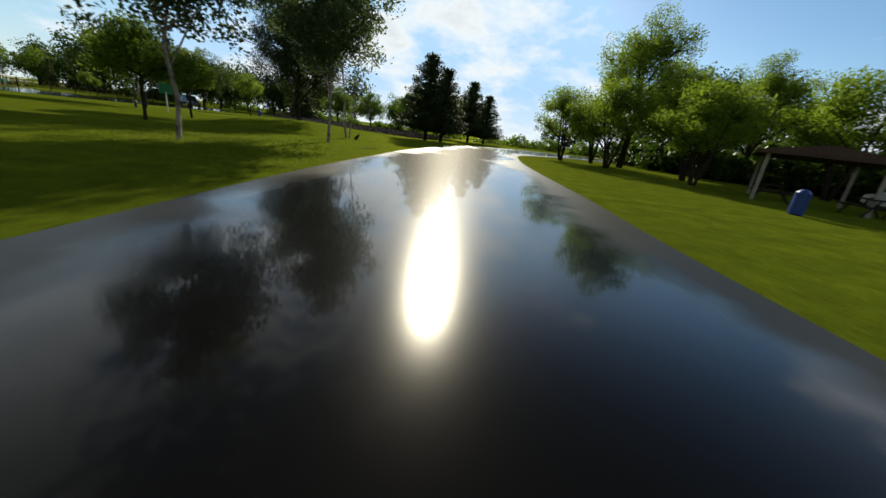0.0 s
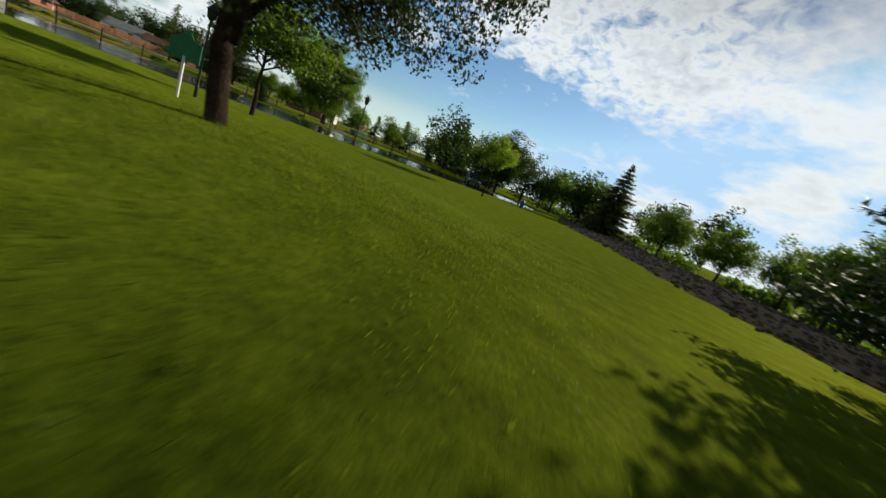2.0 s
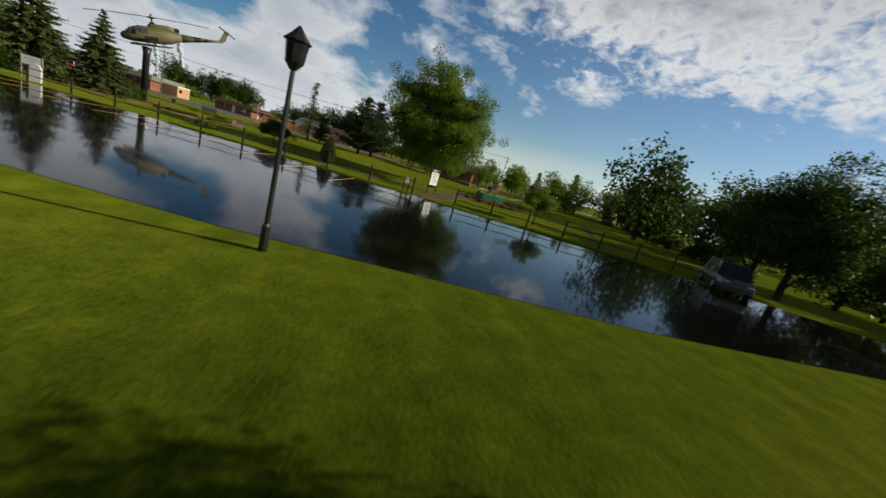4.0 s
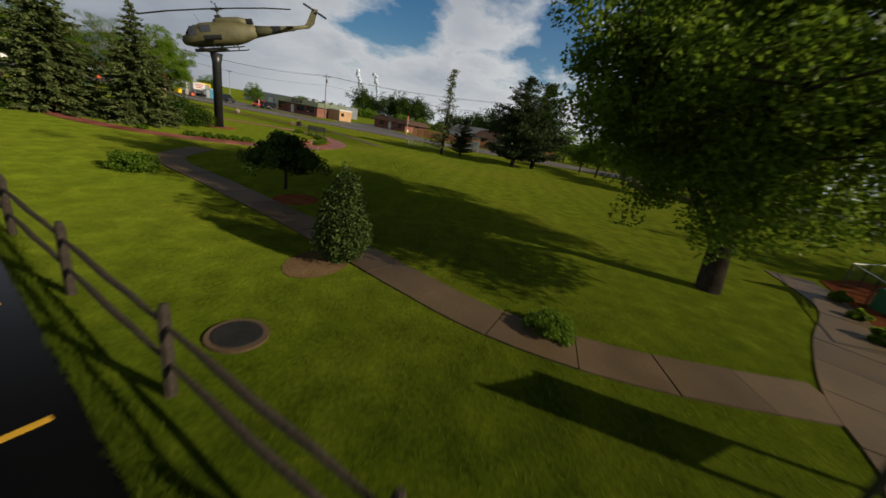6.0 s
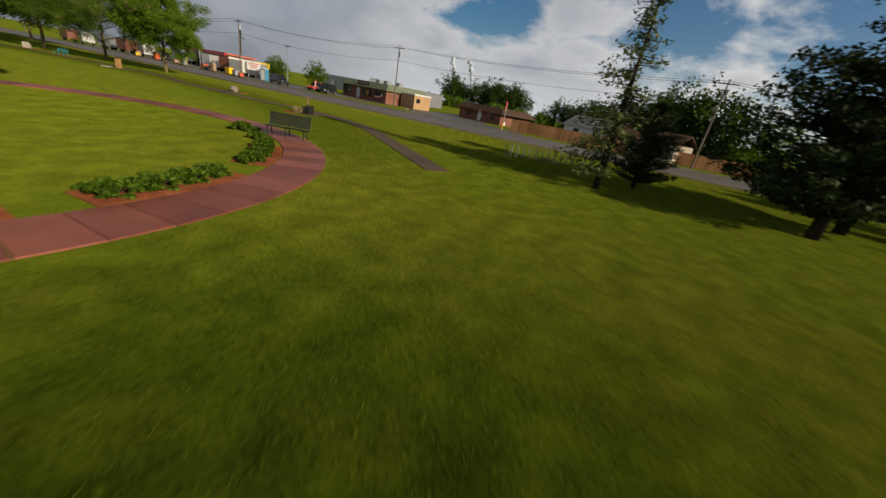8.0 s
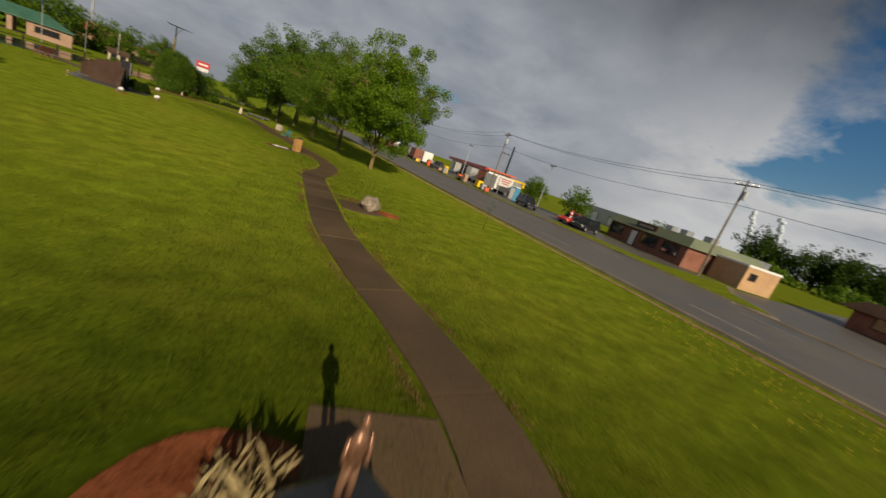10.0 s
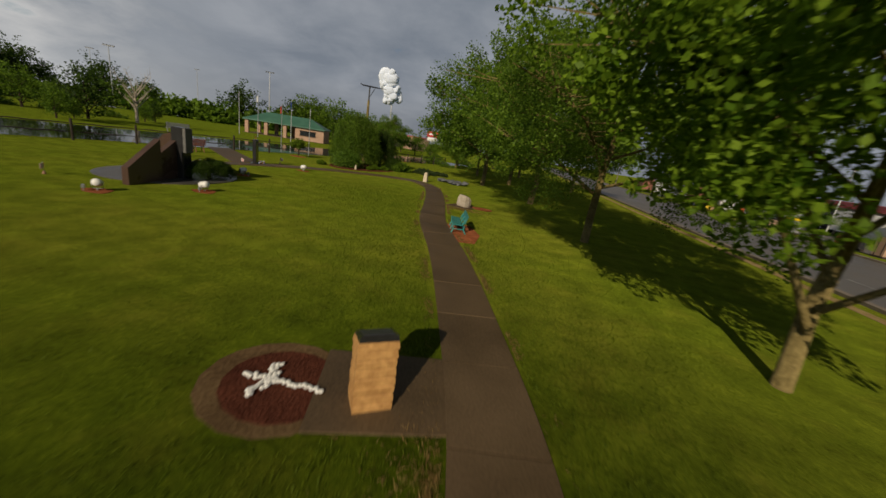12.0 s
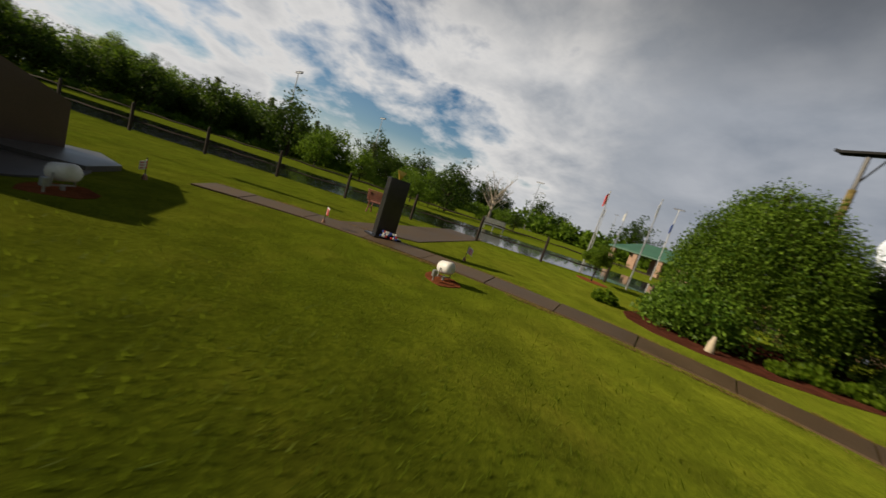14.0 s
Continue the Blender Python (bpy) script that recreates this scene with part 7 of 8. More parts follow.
# ---- buildings ----
def house(name, label, x, y, turn, w, d, h, wall_mat, roof_mat, openings, roof="flat", over=0.4, rise=1.2):
    """A building with its front on -y before it is turned; openings: wall (f, b, l, r), offset, width, sill, height, kind."""
    b = thing(name, label, "building", x, y, 0, turn)
    t = 0.25
    for key, c, s in (("f", (0, -d / 2 + t / 2, h / 2), (w, t, h)), ("b", (0, d / 2 - t / 2, h / 2), (w, t, h)), ("l", (-w / 2 + t / 2, 0, h / 2), (t, d - 2 * t, h)), ("r", (w / 2 - t / 2, 0, h / 2), (t, d - 2 * t, h))):
        part("wall", Shape().box(c, s), wall_mat, b)
    for key, off, ow, sill, oh, what in openings:
        front = {"f": ((off, -d / 2, 0), 0), "b": ((off, d / 2, 0), 180), "l": ((-w / 2, off, 0), -90), "r": ((w / 2, off, 0), 90)}[key]
        m = pose(*front[0], 0, 0, front[1])
        win = part(what, Shape().box((0, -0.02, sill + oh / 2), (ow, 0.06, oh)), GLASS if what == "window" else (WHITE if what == "door" else wall_mat), b)
        win.matrix_basis = m
        fr = Shape()
        for fx in (-ow / 2, ow / 2):
            fr.box((fx, -0.05, sill + oh / 2), (0.08, 0.12, oh + 0.08))
        for fz in (sill, sill + oh):
            fr.box((0, -0.05, fz), (ow, 0.12, 0.08))
        part("frame", fr, BROWN_ROOF if wall_mat is not WHITE else WHITE, win)
    if roof == "flat":
        part("roof", Shape().box((0, 0, h + 0.1), (w + over, d + over, 0.25), bevel=0.05), roof_mat, b)
    elif roof == "gable":
        part("roof", Shape().loft([[(-w / 2 - over, -d / 2 - over, h - 0.1), (-w / 2 - over, 0, h + rise), (-w / 2 - over, d / 2 + over, h - 0.1), (-w / 2 - over, 0, h + rise - 0.2)], [(w / 2 + over, -d / 2 - over, h - 0.1), (w / 2 + over, 0, h + rise), (w / 2 + over, d / 2 + over, h - 0.1), (w / 2 + over, 0, h + rise - 0.2)]]), roof_mat, b)
    elif roof == "mansard":
        part("roof", Shape().loft([[(-w / 2 - over, -d / 2 - over, h - 0.35), (w / 2 + over, -d / 2 - over, h - 0.35), (w / 2 + over, d / 2 + over, h - 0.35), (-w / 2 - over, d / 2 + over, h - 0.35)], [(-w / 2 + 0.3, -d / 2 + 0.6, h + rise), (w / 2 - 0.3, -d / 2 + 0.6, h + rise), (w / 2 - 0.3, d / 2 - 0.6, h + rise), (-w / 2 + 0.3, d / 2 - 0.6, h + rise)]]), roof_mat, b)
    elif roof == "hip":
        part("roof", Shape().loft([[(-w / 2 - over, -d / 2 - over, h), (w / 2 + over, -d / 2 - over, h), (w / 2 + over, d / 2 + over, h), (-w / 2 - over, d / 2 + over, h)], [(-w / 2 + d / 2, -0.08, h + rise), (w / 2 - d / 2, -0.08, h + rise), (w / 2 - d / 2, 0.08, h + rise), (-w / 2 + d / 2, 0.08, h + rise)]]), roof_mat, b)
    return b


# the front of these shops looks over the street, to the east
shop = house("brick_shop", "long brick shop with a sage green mansard roof and dark windows", -120.6, -12.6, 82, 13.6, 11.0, 2.7, BRICK_WALL, SAGE_ROOF, [("f", -5.2, 2.6, 0.8, 1.3, "window"), ("f", -1.6, 1.2, 0.05, 2.0, "door"), ("f", 1.2, 2.6, 0.8, 1.3, "window"), ("f", 4.6, 2.4, 0.8, 1.3, "window")], "mansard", 0.5, 0.75)
part("sign_board", Shape().box((0, -5.6, 3.0), (3.6, 0.15, 0.75), bevel=0.05), BROWN_ROOF, shop, "brown shop sign with cream lettering")
part("lettering_bar", Shape().box((0, -5.69, 3.0), (2.6, 0.03, 0.3), bevel=0.05), STONE, shop)
for px in (-3, -0.5, 3.2):
    part("roof_unit", Shape().box((px, 1.0, 3.8), (1.2, 1.2, 0.8), bevel=0.05), STEEL, shop)
annex = house("buff_annex", "low sunlit buff block annex with a flat roof", -119.8, -3.7, 82, 3.7, 4.6, 2.5, BUFF, WHITE, [("r", -1.2, 0.9, 1.2, 0.7, "window")], "flat", 0.15)
house("brick_office", "low red brick office with a deep brown mansard roof", -129.5, 9.5, 72, 11.5, 9.0, 2.3, BRICK_WALL, BROWN_ROOF, [("f", -3.0, 1.6, 0.8, 1.1, "window"), ("f", 0.2, 1.1, 0.05, 1.95, "door"), ("f", 3.2, 1.8, 0.8, 1.1, "window"), ("r", 0, 1.6, 0.8, 1.1, "window")], "mansard", 0.9, 0.75)
slab_area("side_lot", [(-101.6, -0.8), (-106.2, 24.5), (-113, 22), (-117, 13), (-124, 11), (-150, 9), (-150, -5), (-122, -0.8)], DAMP, -0.05, 0.008, "damp paved forecourt beside the street", "forecourt")
slab_area("island_kerb", [(-99.7, -14.2), (-101.3, -1), (-102.7, 5.8), (-104.5, 7.7), (-105.9, 6.6), (-108.2, 2.9), (-114.4, -0.9), (-114.2, -1.6), (-104.2, -3.9), (-102.4, -14.2)], KERB, -0.05, 0.115, "pale concrete kerb round a grass island", "kerb")
slab_area("grass_island", [(-100.0, -13.9), (-101.6, -1), (-103.0, 5.5), (-104.4, 7.2), (-105.5, 6.3), (-108, 2.5), (-113.6, -1.2), (-104.6, -3.5), (-102.6, -13.9)], LAWN, -0.05, 0.14, "mown grass island before the shop", "lawn")
slab_area("forecourt", [(-99.2, -40), (-102.6, -8), (-104.5, -1.0), (-115.2, -1.0), (-114.0, -20), (-116, -24), (-113, -95), (-94, -95)], DAMP, -0.05, 0.009, "damp grey forecourt across the street", "forecourt")
canopy = house("canopy_store", "long low store under a red and orange striped canopy", -112, -64, 84, 34, 5, 3.6, WHITE, ORANGE, [("f", k * 4.0, 2.8, 0.6, 2.0, "window") for k in range(-3, 4)], "flat", 1.6)
part("red_band", Shape().box((0, -3.5, 3.55), (35.4, 0.3, 0.7), bevel=0.04), RED, canopy, "red fascia band")
house("white_warehouse", "long low white warehouse with a flat roof", -150, -40, 84, 40, 14, 3.6, STEEL, STEEL, [("f", k * 7.0, 2.6, 0.3, 2.2, "door") for k in range(-2, 3)], "flat", 0.2)
house("white_house", "small white clapboard house with a grey roof", -127, 30.5, 70, 9, 7, 2.5, WHITE, STEEL, [("f", -2, 1.2, 0.9, 1.2, "window"), ("f", 1.8, 1.2, 0.9, 1.2, "window")], "gable", 0.4, 1.8)
house("pale_house", "pale low house behind a plank fence", -121, 39, 70, 10, 7, 2.4, STONE, BROWN_ROOF, [("f", -2, 1.4, 0.9, 1.2, "window"), ("f", 2, 1.4, 0.9, 1.2, "window")], "gable", 0.4, 1.5)
house("cottage", "small brown-roofed house beyond the lawn", -104, 72, 60, 10, 7, 2.6, BRICK_WALL, BROWN_ROOF, [("f", -2, 1.4, 0.9, 1.2, "window"), ("f", 2, 1.4, 0.9, 1.2, "window")], "gable", 0.4, 1.4)
plank = thing("plank_fence", "sunlit orange-brown plank fence along the house plots", "fence")
CEDAR = material("cedar_planks", (0.28, 0.13, 0.06), (0.48, 0.25, 0.12), 0.8, 14, 2, 0.3, vary=0.4)
pm = Shape().box((0, 0, 0.85), (0.29, 0.03, 1.7)).mesh("plank", CEDAR)
for i in range(110):
    t = i / 110
    part("plank", pm, CEDAR, plank, at=pose(-114.6 - 4.5 * t, 19.5 + 33.0 * t, 0, 0, 0, 98))

# pavilion with tan brick piers
pav = thing("picnic_pavilion", "open picnic pavilion with tan brick piers and a green hipped roof", "pavilion", -29.0, -58.3, 0, 206.6)
pav.matrix_basis = pav.matrix_basis @ Matrix.Diagonal((0.71, 0.75, 0.82, 1.0))
part("roof", Shape().loft([[(-9.2, -4.6, 2.55), (9.2, -4.6, 2.55), (9.2, 4.6, 2.55), (-9.2, 4.6, 2.55)], [(-9.2, -4.6, 2.75), (9.2, -4.6, 2.75), (9.2, 4.6, 2.75), (-9.2, 4.6, 2.75)], [(-5.0, -0.1, 4.6), (5.0, -0.1, 4.6), (5.0, 0.1, 4.6), (-5.0, 0.1, 4.6)]]), GREEN_ROOF, pav)
for px in (-8.4, -4.2, 0.0):
    for py in (-3.9, 3.9):
        part("pier", Shape().box((px, py, 1.28), (0.75, 0.75, 2.56), bevel=0.02), TAN, pav)
part("room_wall", Shape().box((5.6, -3.9, 1.28), (6.6, 0.3, 2.56)), TAN, pav)
part("room_wall", Shape().box((5.6, 3.9, 1.28), (6.6, 0.3, 2.56)), TAN, pav)
part("room_wall", Shape().box((2.4, 0, 1.28), (0.3, 7.5, 2.56)), TAN, pav)
part("room_wall", Shape().box((8.8, 0, 1.28), (0.3, 7.5, 2.56)), TAN, pav)
hatch = part("serving_hatch", Shape().box((5.2, -4.06, 1.5), (3.6, 0.08, 0.9)), GLASS, pav)
part("shutter_frame", Shape().box((5.2, -4.09, 2.0), (3.8, 0.1, 0.1)).box((5.2, -4.12, 1.02), (3.9, 0.2, 0.08)), BROWN_ROOF, hatch)
part("slab", Shape().box((0, 0, 0.02), (18.5, 9.0, 0.08)), CONCRETE, pav)
for i, (x, y) in enumerate(((-31.4, -45.4), (-34.3, -45.8), (-50.2, -32.4), (-38.2, -47.8), (-52.6, -33.3))):
    f = thing("tall_flagpole", "slim pale flagpole near the pavilion", "flagpole", x, y, 0, 30 * i, "flagpoles by the pavilion")
    f.matrix_basis = f.matrix_basis @ Matrix.Scale(0.72 if y > -40 else 0.97, 4)
    part("pole", Shape().tube([(0, 0, -0.1), (0, 0, 5.9)], [0.06, 0.03], 8), STEEL, f)
    part("flag", Shape().loft([[(0.03, 0, 4.9), (0.03, 0.012, 4.9), (0.03, 0.012, 5.7), (0.03, 0, 5.7)], [(0.14, 0.05, 4.75), (0.14, 0.062, 4.75), (0.14, 0.062, 5.6), (0.14, 0.05, 5.6)], [(0.2, 0.0, 4.7), (0.2, 0.012, 4.7), (0.2, 0.012, 5.45), (0.2, 0.0, 5.45)]]), (GREY_CAR, WHITE, RED, BLUE, WHITE)[i], f)
house("cream_hall", "far low cream hall with a flat roof", -5, -104, 150, 9, 7, 4.0, BUFF, STEEL, [("f", -2, 1.2, 1.0, 1.2, "window"), ("f", 2, 1.2, 1.0, 1.2, "window")], "flat", 0.3)
house("cream_shed", "small cream shed with dark door openings beside the pavilion", -39.5, -64.0, 205, 2.6, 2.0, 1.5, CREAM, BROWN_ROOF, [("f", -0.6, 0.7, 0.1, 1.2, "window"), ("f", 0.6, 0.7, 0.1, 1.2, "window")], "gable", 0.2, 0.7)
house("red_restaurant", "far tan and red building beside the street", -24, -124, -20, 11, 8, 4.2, TAN, RED, [("f", -4, 2.5, 1, 1.6, "window"), ("f", 0, 2.5, 1, 1.6, "window"), ("f", 4, 2.5, 1, 1.6, "window")], "flat", 0.3)
house("tan_hotel", "far cream two-storey block with a stepped roof", -17, -108, 150, 9.5, 8, 6.2, BUFF, STEEL, [("f", k * 1.9, 0.9, z, 1.1, "window") for k in range(-2, 3) for z in (1.0, 3.9)], "flat", 0.3)
sgn = thing("roadside_sign", "red roadside sign with white bars on a post", "sign", -46.4, -84.5, 0, 15)
part("post", Shape().tube([(0, 0, -0.2), (0, 0, 4.2)], 0.12, 8), STEEL, sgn)
part("panel", Shape().box((0, 0, 5.0), (2.6, 0.3, 1.3), bevel=0.08), RED, sgn)
part("lower_panel", Shape().box((0, 0, 3.85), (2.3, 0.25, 0.8), bevel=0.05), WHITE, sgn)
for s in (-1, 1):
    part("lettering_bar", Shape().box((0, s * 0.17, 5.0), (1.8, 0.02, 0.35)), WHITE, sgn)
ysgn = thing("yellow_roadside_sign", "yellow sign box on posts by the warehouse", "sign", -108.0, -35.6, 0, 143)
for k in (-0.8, 0.8):
    part("post", Shape().tube([(k, 0, -0.1), (k, 0, 2.4)], 0.08, 6), STEEL, ysgn)
part("panel", Shape().box((0, 0, 2.75), (2.8, 0.3, 0.9), bevel=0.05), YELLOW_SIGN, ysgn)
part("lettering_bar", Shape().box((0, -0.16, 2.75), (2.0, 0.02, 0.3)), BLACK, ysgn)
wsgn = thing("white_roadside_sign", "white lettered board on posts beside the forecourt", "sign", -104.6, -33.2, 0, 140)
part("posts", Shape().tube([(-0.9, 0, -0.1), (-0.9, 0, 2.6)], 0.07, 6).tube([(0.9, 0, -0.1), (0.9, 0, 2.6)], 0.07, 6), STEEL, wsgn)
part("panel", Shape().box((0, 0, 2.3), (2.4, 0.2, 1.5), bevel=0.04), WHITE, wsgn)
for i in range(3):
    part("lettering_bar", Shape().box((0, -0.11, 2.7 - 0.35 * i), (1.8 - 0.3 * i, 0.02, 0.14)), RED, wsgn)
banner = thing("feather_banner", "red and white striped feather banner by the shop", "banner", -106.4, -17.0)
banner.matrix_basis = banner.matrix_basis @ Matrix.Scale(0.7, 4)
for i in range(6):
    part("stripe", Shape().box((0.1, 0, 0.7 + 0.36 * i), (0.42, 0.04, 0.36)), RED if i % 2 else WHITE, banner)
part("mast", Shape().tube([(-0.12, 0, 0), (-0.12, 0, 2.9)], 0.02, 6), STEEL, banner)
rsign = thing("red_flag_sign", "red banner and yellow post before the brick office", "sign", -112.0, 19.0)
rsign.matrix_basis = rsign.matrix_basis @ Matrix.Scale(0.75, 4)
part("post", Shape().tube([(0, 0, -0.1), (0, 0, 5.2)], 0.10, 8), STEEL, rsign)
part("post_sleeve", Shape().tube([(0, 0, 0), (0, 0, 1.3)], 0.16, 8), YELLOW, rsign, "yellow protective sleeve")
part("banner", Shape().box((0.25, 0, 4.6), (0.5, 0.06, 1.7), bevel=0.02), RED, rsign)
part("panel", Shape().box((-0.6, 0, 1.1), (1.0, 0.15, 0.7), bevel=0.03), WHITE, rsign)
panel_sign("white_box_sign", "white board on posts at the lawn's edge", -92.0, 39.6, 70, 1.6, 0.9, 0.9, STEEL, WHITE, 3)
rack = thing("steel_barrier", "row of grey steel barrier rails on the lawn", "barrier", -80.5, 32.6, 0, 130)
for i in range(14):
    part("hoop", Shape().tube([(i * 0.45, 0, 0), (i * 0.45, 0, 0.8), (i * 0.45 + 0.3, 0, 0.8), (i * 0.45 + 0.3, 0, 0)], 0.03, 6), STEEL, rack)


# ---- poles and wires ----
def utility_pole(x, y, h, turn, group="poles along the street"):
    p = thing("utility_pole", "weathered grey wooden utility pole with a cross-arm", "pole", x, y, 0, turn, group)
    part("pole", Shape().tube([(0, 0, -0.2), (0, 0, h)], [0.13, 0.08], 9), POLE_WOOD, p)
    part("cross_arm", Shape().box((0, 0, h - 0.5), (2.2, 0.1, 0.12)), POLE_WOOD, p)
    for k in (-0.95, -0.5, 0.5, 0.95):
        part("insulator", Shape().tube([(k, 0, h - 0.44), (k, 0, h - 0.26)], [0.05, 0.03], 6), STEEL, p)
    part("transformer", Shape().tube([(0.32, 0, h - 1.9), (0.32, 0, h - 1.1)], 0.2, 10), STEEL, p)
    return p


POLES = [(-122, 90, 10.5), (-113.5, 45, 10.5), (-112.7, -3.4, 10.0), (-102.4, -34, 10.0), (-98.0, -72, 10.0), (-92, -118, 10.0)]
for x, y, h in POLES:
    utility_pole(x, y, h, 80 + 10)
wire_runs = thing("overhead_wires", "thin black overhead wires between the poles", "cable")
for (ax, ay, ah), (bx, by, bh) in zip(POLES, POLES[1:]):
    for k, dz in ((-0.9, -0.3), (0.9, -0.3), (0.0, -2.4)):
        pts = [(ax + (bx - ax) * t + k, ay + (by - ay) * t, ah + dz + (bh - ah) * t - 0.9 * 4 * t * (1 - t)) for t in np.linspace(0, 1, 9)]
        part("wire", Shape().tube(pts, 0.02, 4, caps=False), BLACK, wire_runs)


def street_lamp(x, y, turn):
    p = thing("street_lamp", "grey street lamp with twin box heads beside the forecourt", "street lamp", x, y, 0, turn, "lamps on the forecourt")
    part("pole", Shape().tube([(0, 0, -0.1), (0, 0, 7.0)], [0.10, 0.06], 8), STEEL, p)
    for k in (-1, 1):
        part("head", Shape().box((k * 0.55, 0, 7.0), (0.6, 0.3, 0.14), bevel=0.03), BLACK, p)
        part("arm", Shape().tube([(0, 0, 6.9), (k * 0.4, 0, 7.0)], 0.03, 6), STEEL, p)


for x, y, a in ((-105.5, -38.5, 20), (-104.0, -52.0, 50), (-108.5, -28.0, 80)):
    street_lamp(x, y, a)
lattice = thing("lattice_mast", "thin dark lattice mast behind the forecourt", "mast", -117, -58)
part("mast", Shape().tube([(0, 0, -0.2), (0, 0, 10.5)], [0.32, 0.22], 4), BLACK, lattice)
for i in range(10):
    part("rung", Shape().box((0, 0, 0.8 + i), (0.6, 0.06, 0.06)), BLACK, lattice)


def light_mast(x, y, h, group="sports light masts"):
    p = thing("light_mast", "tall grey light mast with a cross-bar of floodlights", "light mast", x, y, 0, 40, group)
    part("mast", Shape().tube([(0, 0, -0.2), (0, 0, h)], [0.14, 0.07], 8), STEEL, p)
    part("bar", Shape().box((0, 0, h), (1.8, 0.1, 0.1)), STEEL, p)
    for k in (-0.75, -0.25, 0.25, 0.75):
        part("lamp_head", Shape().box((k, -0.12, h + 0.05), (0.34, 0.25, 0.28), bevel=0.03), BLACK, p)


for x, y, h in ((-9.3, -6.5, 11.7), (18.5, -18.3, 13.7), (14.6, -57.7, 11.6), (70.2, -121, 16.7), (-7.0, -77, 12.9), (-15.5, 118, 11), (60, -80, 14)):
    light_mast(x, y, h)
nest = thing("nest_pole", "wooden pole with a dark winged aircraft shape on top", "pole", -56.4, -37.0, 0, 20)
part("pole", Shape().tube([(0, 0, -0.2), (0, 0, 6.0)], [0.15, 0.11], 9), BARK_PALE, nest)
part("bracket", Shape().tube([(0, 0, 5.9), (0, 0, 7.2)], 0.07, 6).tube([(0, 0, 6.2), (-0.5, 0, 7.15)], 0.03, 6), BLACK, nest)
part("wing_board", Shape().loft([[(-1.6, -0.06, 7.22), (-1.6, 0.06, 7.22), (-1.6, 0.06, 7.25), (-1.6, -0.06, 7.25)], [(-0.4, -0.22, 7.20), (-0.4, 0.22, 7.20), (-0.4, 0.22, 7.28), (-0.4, -0.22, 7.28)], [(0.7, -0.18, 7.24), (0.7, 0.18, 7.24), (0.7, 0.18, 7.33), (0.7, -0.18, 7.33)], [(0.9, -0.04, 7.34), (0.9, 0.04, 7.34), (0.9, 0.04, 7.44), (0.9, -0.04, 7.44)]]), RUBBER, nest, "dark winged board")


def lamp_post(x, y):
    p = thing("lamp_post", "black park lamp post with a lantern head", "lamp post", x, y, 0, 0, "park lamps")
    part("post", Shape().tube([(0, 0, -0.1), (0, 0, 0.5), (0, 0, 0.55), (0, 0, 3.3)], [0.09, 0.08, 0.05, 0.04], 9), BLACK, p)
    part("lantern", Shape().tube([(0, 0, 3.3), (0, 0, 3.42), (0, 0, 3.75)], [0.06, 0.16, 0.20], 8), GLASS, p)
    part("cap", Shape().tube([(0, 0, 3.75), (0, 0, 3.85), (0, 0, 4.0)], [0.24, 0.14, 0.02], 8), BLACK, p)


for x, y in ((-11.6, 49.9), (-6.0, 41.5), (-16, 30)):
    lamp_post(*park(x, y))
mk = thing("marker_sign", "dark shield-shaped plaque on a pale post", "sign", -6.3, 39.5, 0, 70)
part("post", Shape().tube([(0, 0, -0.1), (0, 0, 1.5)], 0.06, 8), WHITE, mk)
part("plaque", Shape().prism([(-0.5, 1.35), (0.5, 1.35), (0.5, 2.05), (0.2, 2.15), (0.1, 2.35), (-0.1, 2.35), (-0.2, 2.15), (-0.5, 2.05)], -0.03, 0.03), GREEN_BOX, mk).matrix_basis = pose(0, 0, 0, 90, 0, 0)
def litter_bin(x, y, label, mat=BLUE):
    b = thing("litter_bin", label, "bin", x, y, 0, 0, "litter bins")
    b.matrix_basis = b.matrix_basis @ Matrix.Diagonal((0.74, 0.74, 0.86, 1))
    part("drum", Shape().tube([(0, 0, 0), (0, 0, 0.1), (0, 0, 0.75), (0, 0, 0.8)], [0.26, 0.29, 0.29, 0.30], 14), mat, b, smooth=True)
    part("lid", Shape().tube([(0, 0, 0.78), (0, 0, 0.92), (0, 0, 1.02)], [0.31, 0.26, 0.10], 14), mat, b, smooth=True)


litter_bin(*park(-8.9, 64.0), "dark blue litter drum by the road")
litter_bin(*park(22.5, 26.4), "blue litter drum with a domed lid by the shelter")
sh = thing("picnic_shelter", "open picnic shelter with a dark sloping roof on pale posts", "shelter", 33.4, 26.0, 0, 50)
sh.matrix_basis = sh.matrix_basis @ Matrix.Scale(0.9, 4)
part("roof", Shape().loft([[(-3.4, -2.6, 2.35), (3.4, -2.6, 2.35), (3.4, 2.6, 2.35), (-3.4, 2.6, 2.35)], [(-3.4, -2.6, 2.5), (3.4, -2.6, 2.5), (3.4, 2.6, 2.5), (-3.4, 2.6, 2.5)], [(-3.2, -0.1, 2.95), (3.2, -0.1, 2.95), (3.2, 0.1, 2.95), (-3.2, 0.1, 2.95)]]), BROWN_ROOF, sh)
for px in (-2.8, 2.8):
    for py in (-2.1, 2.1):
        part("post", Shape().box((px, py, 1.15), (0.16, 0.16, 2.5), bevel=0.01), STONE, sh)
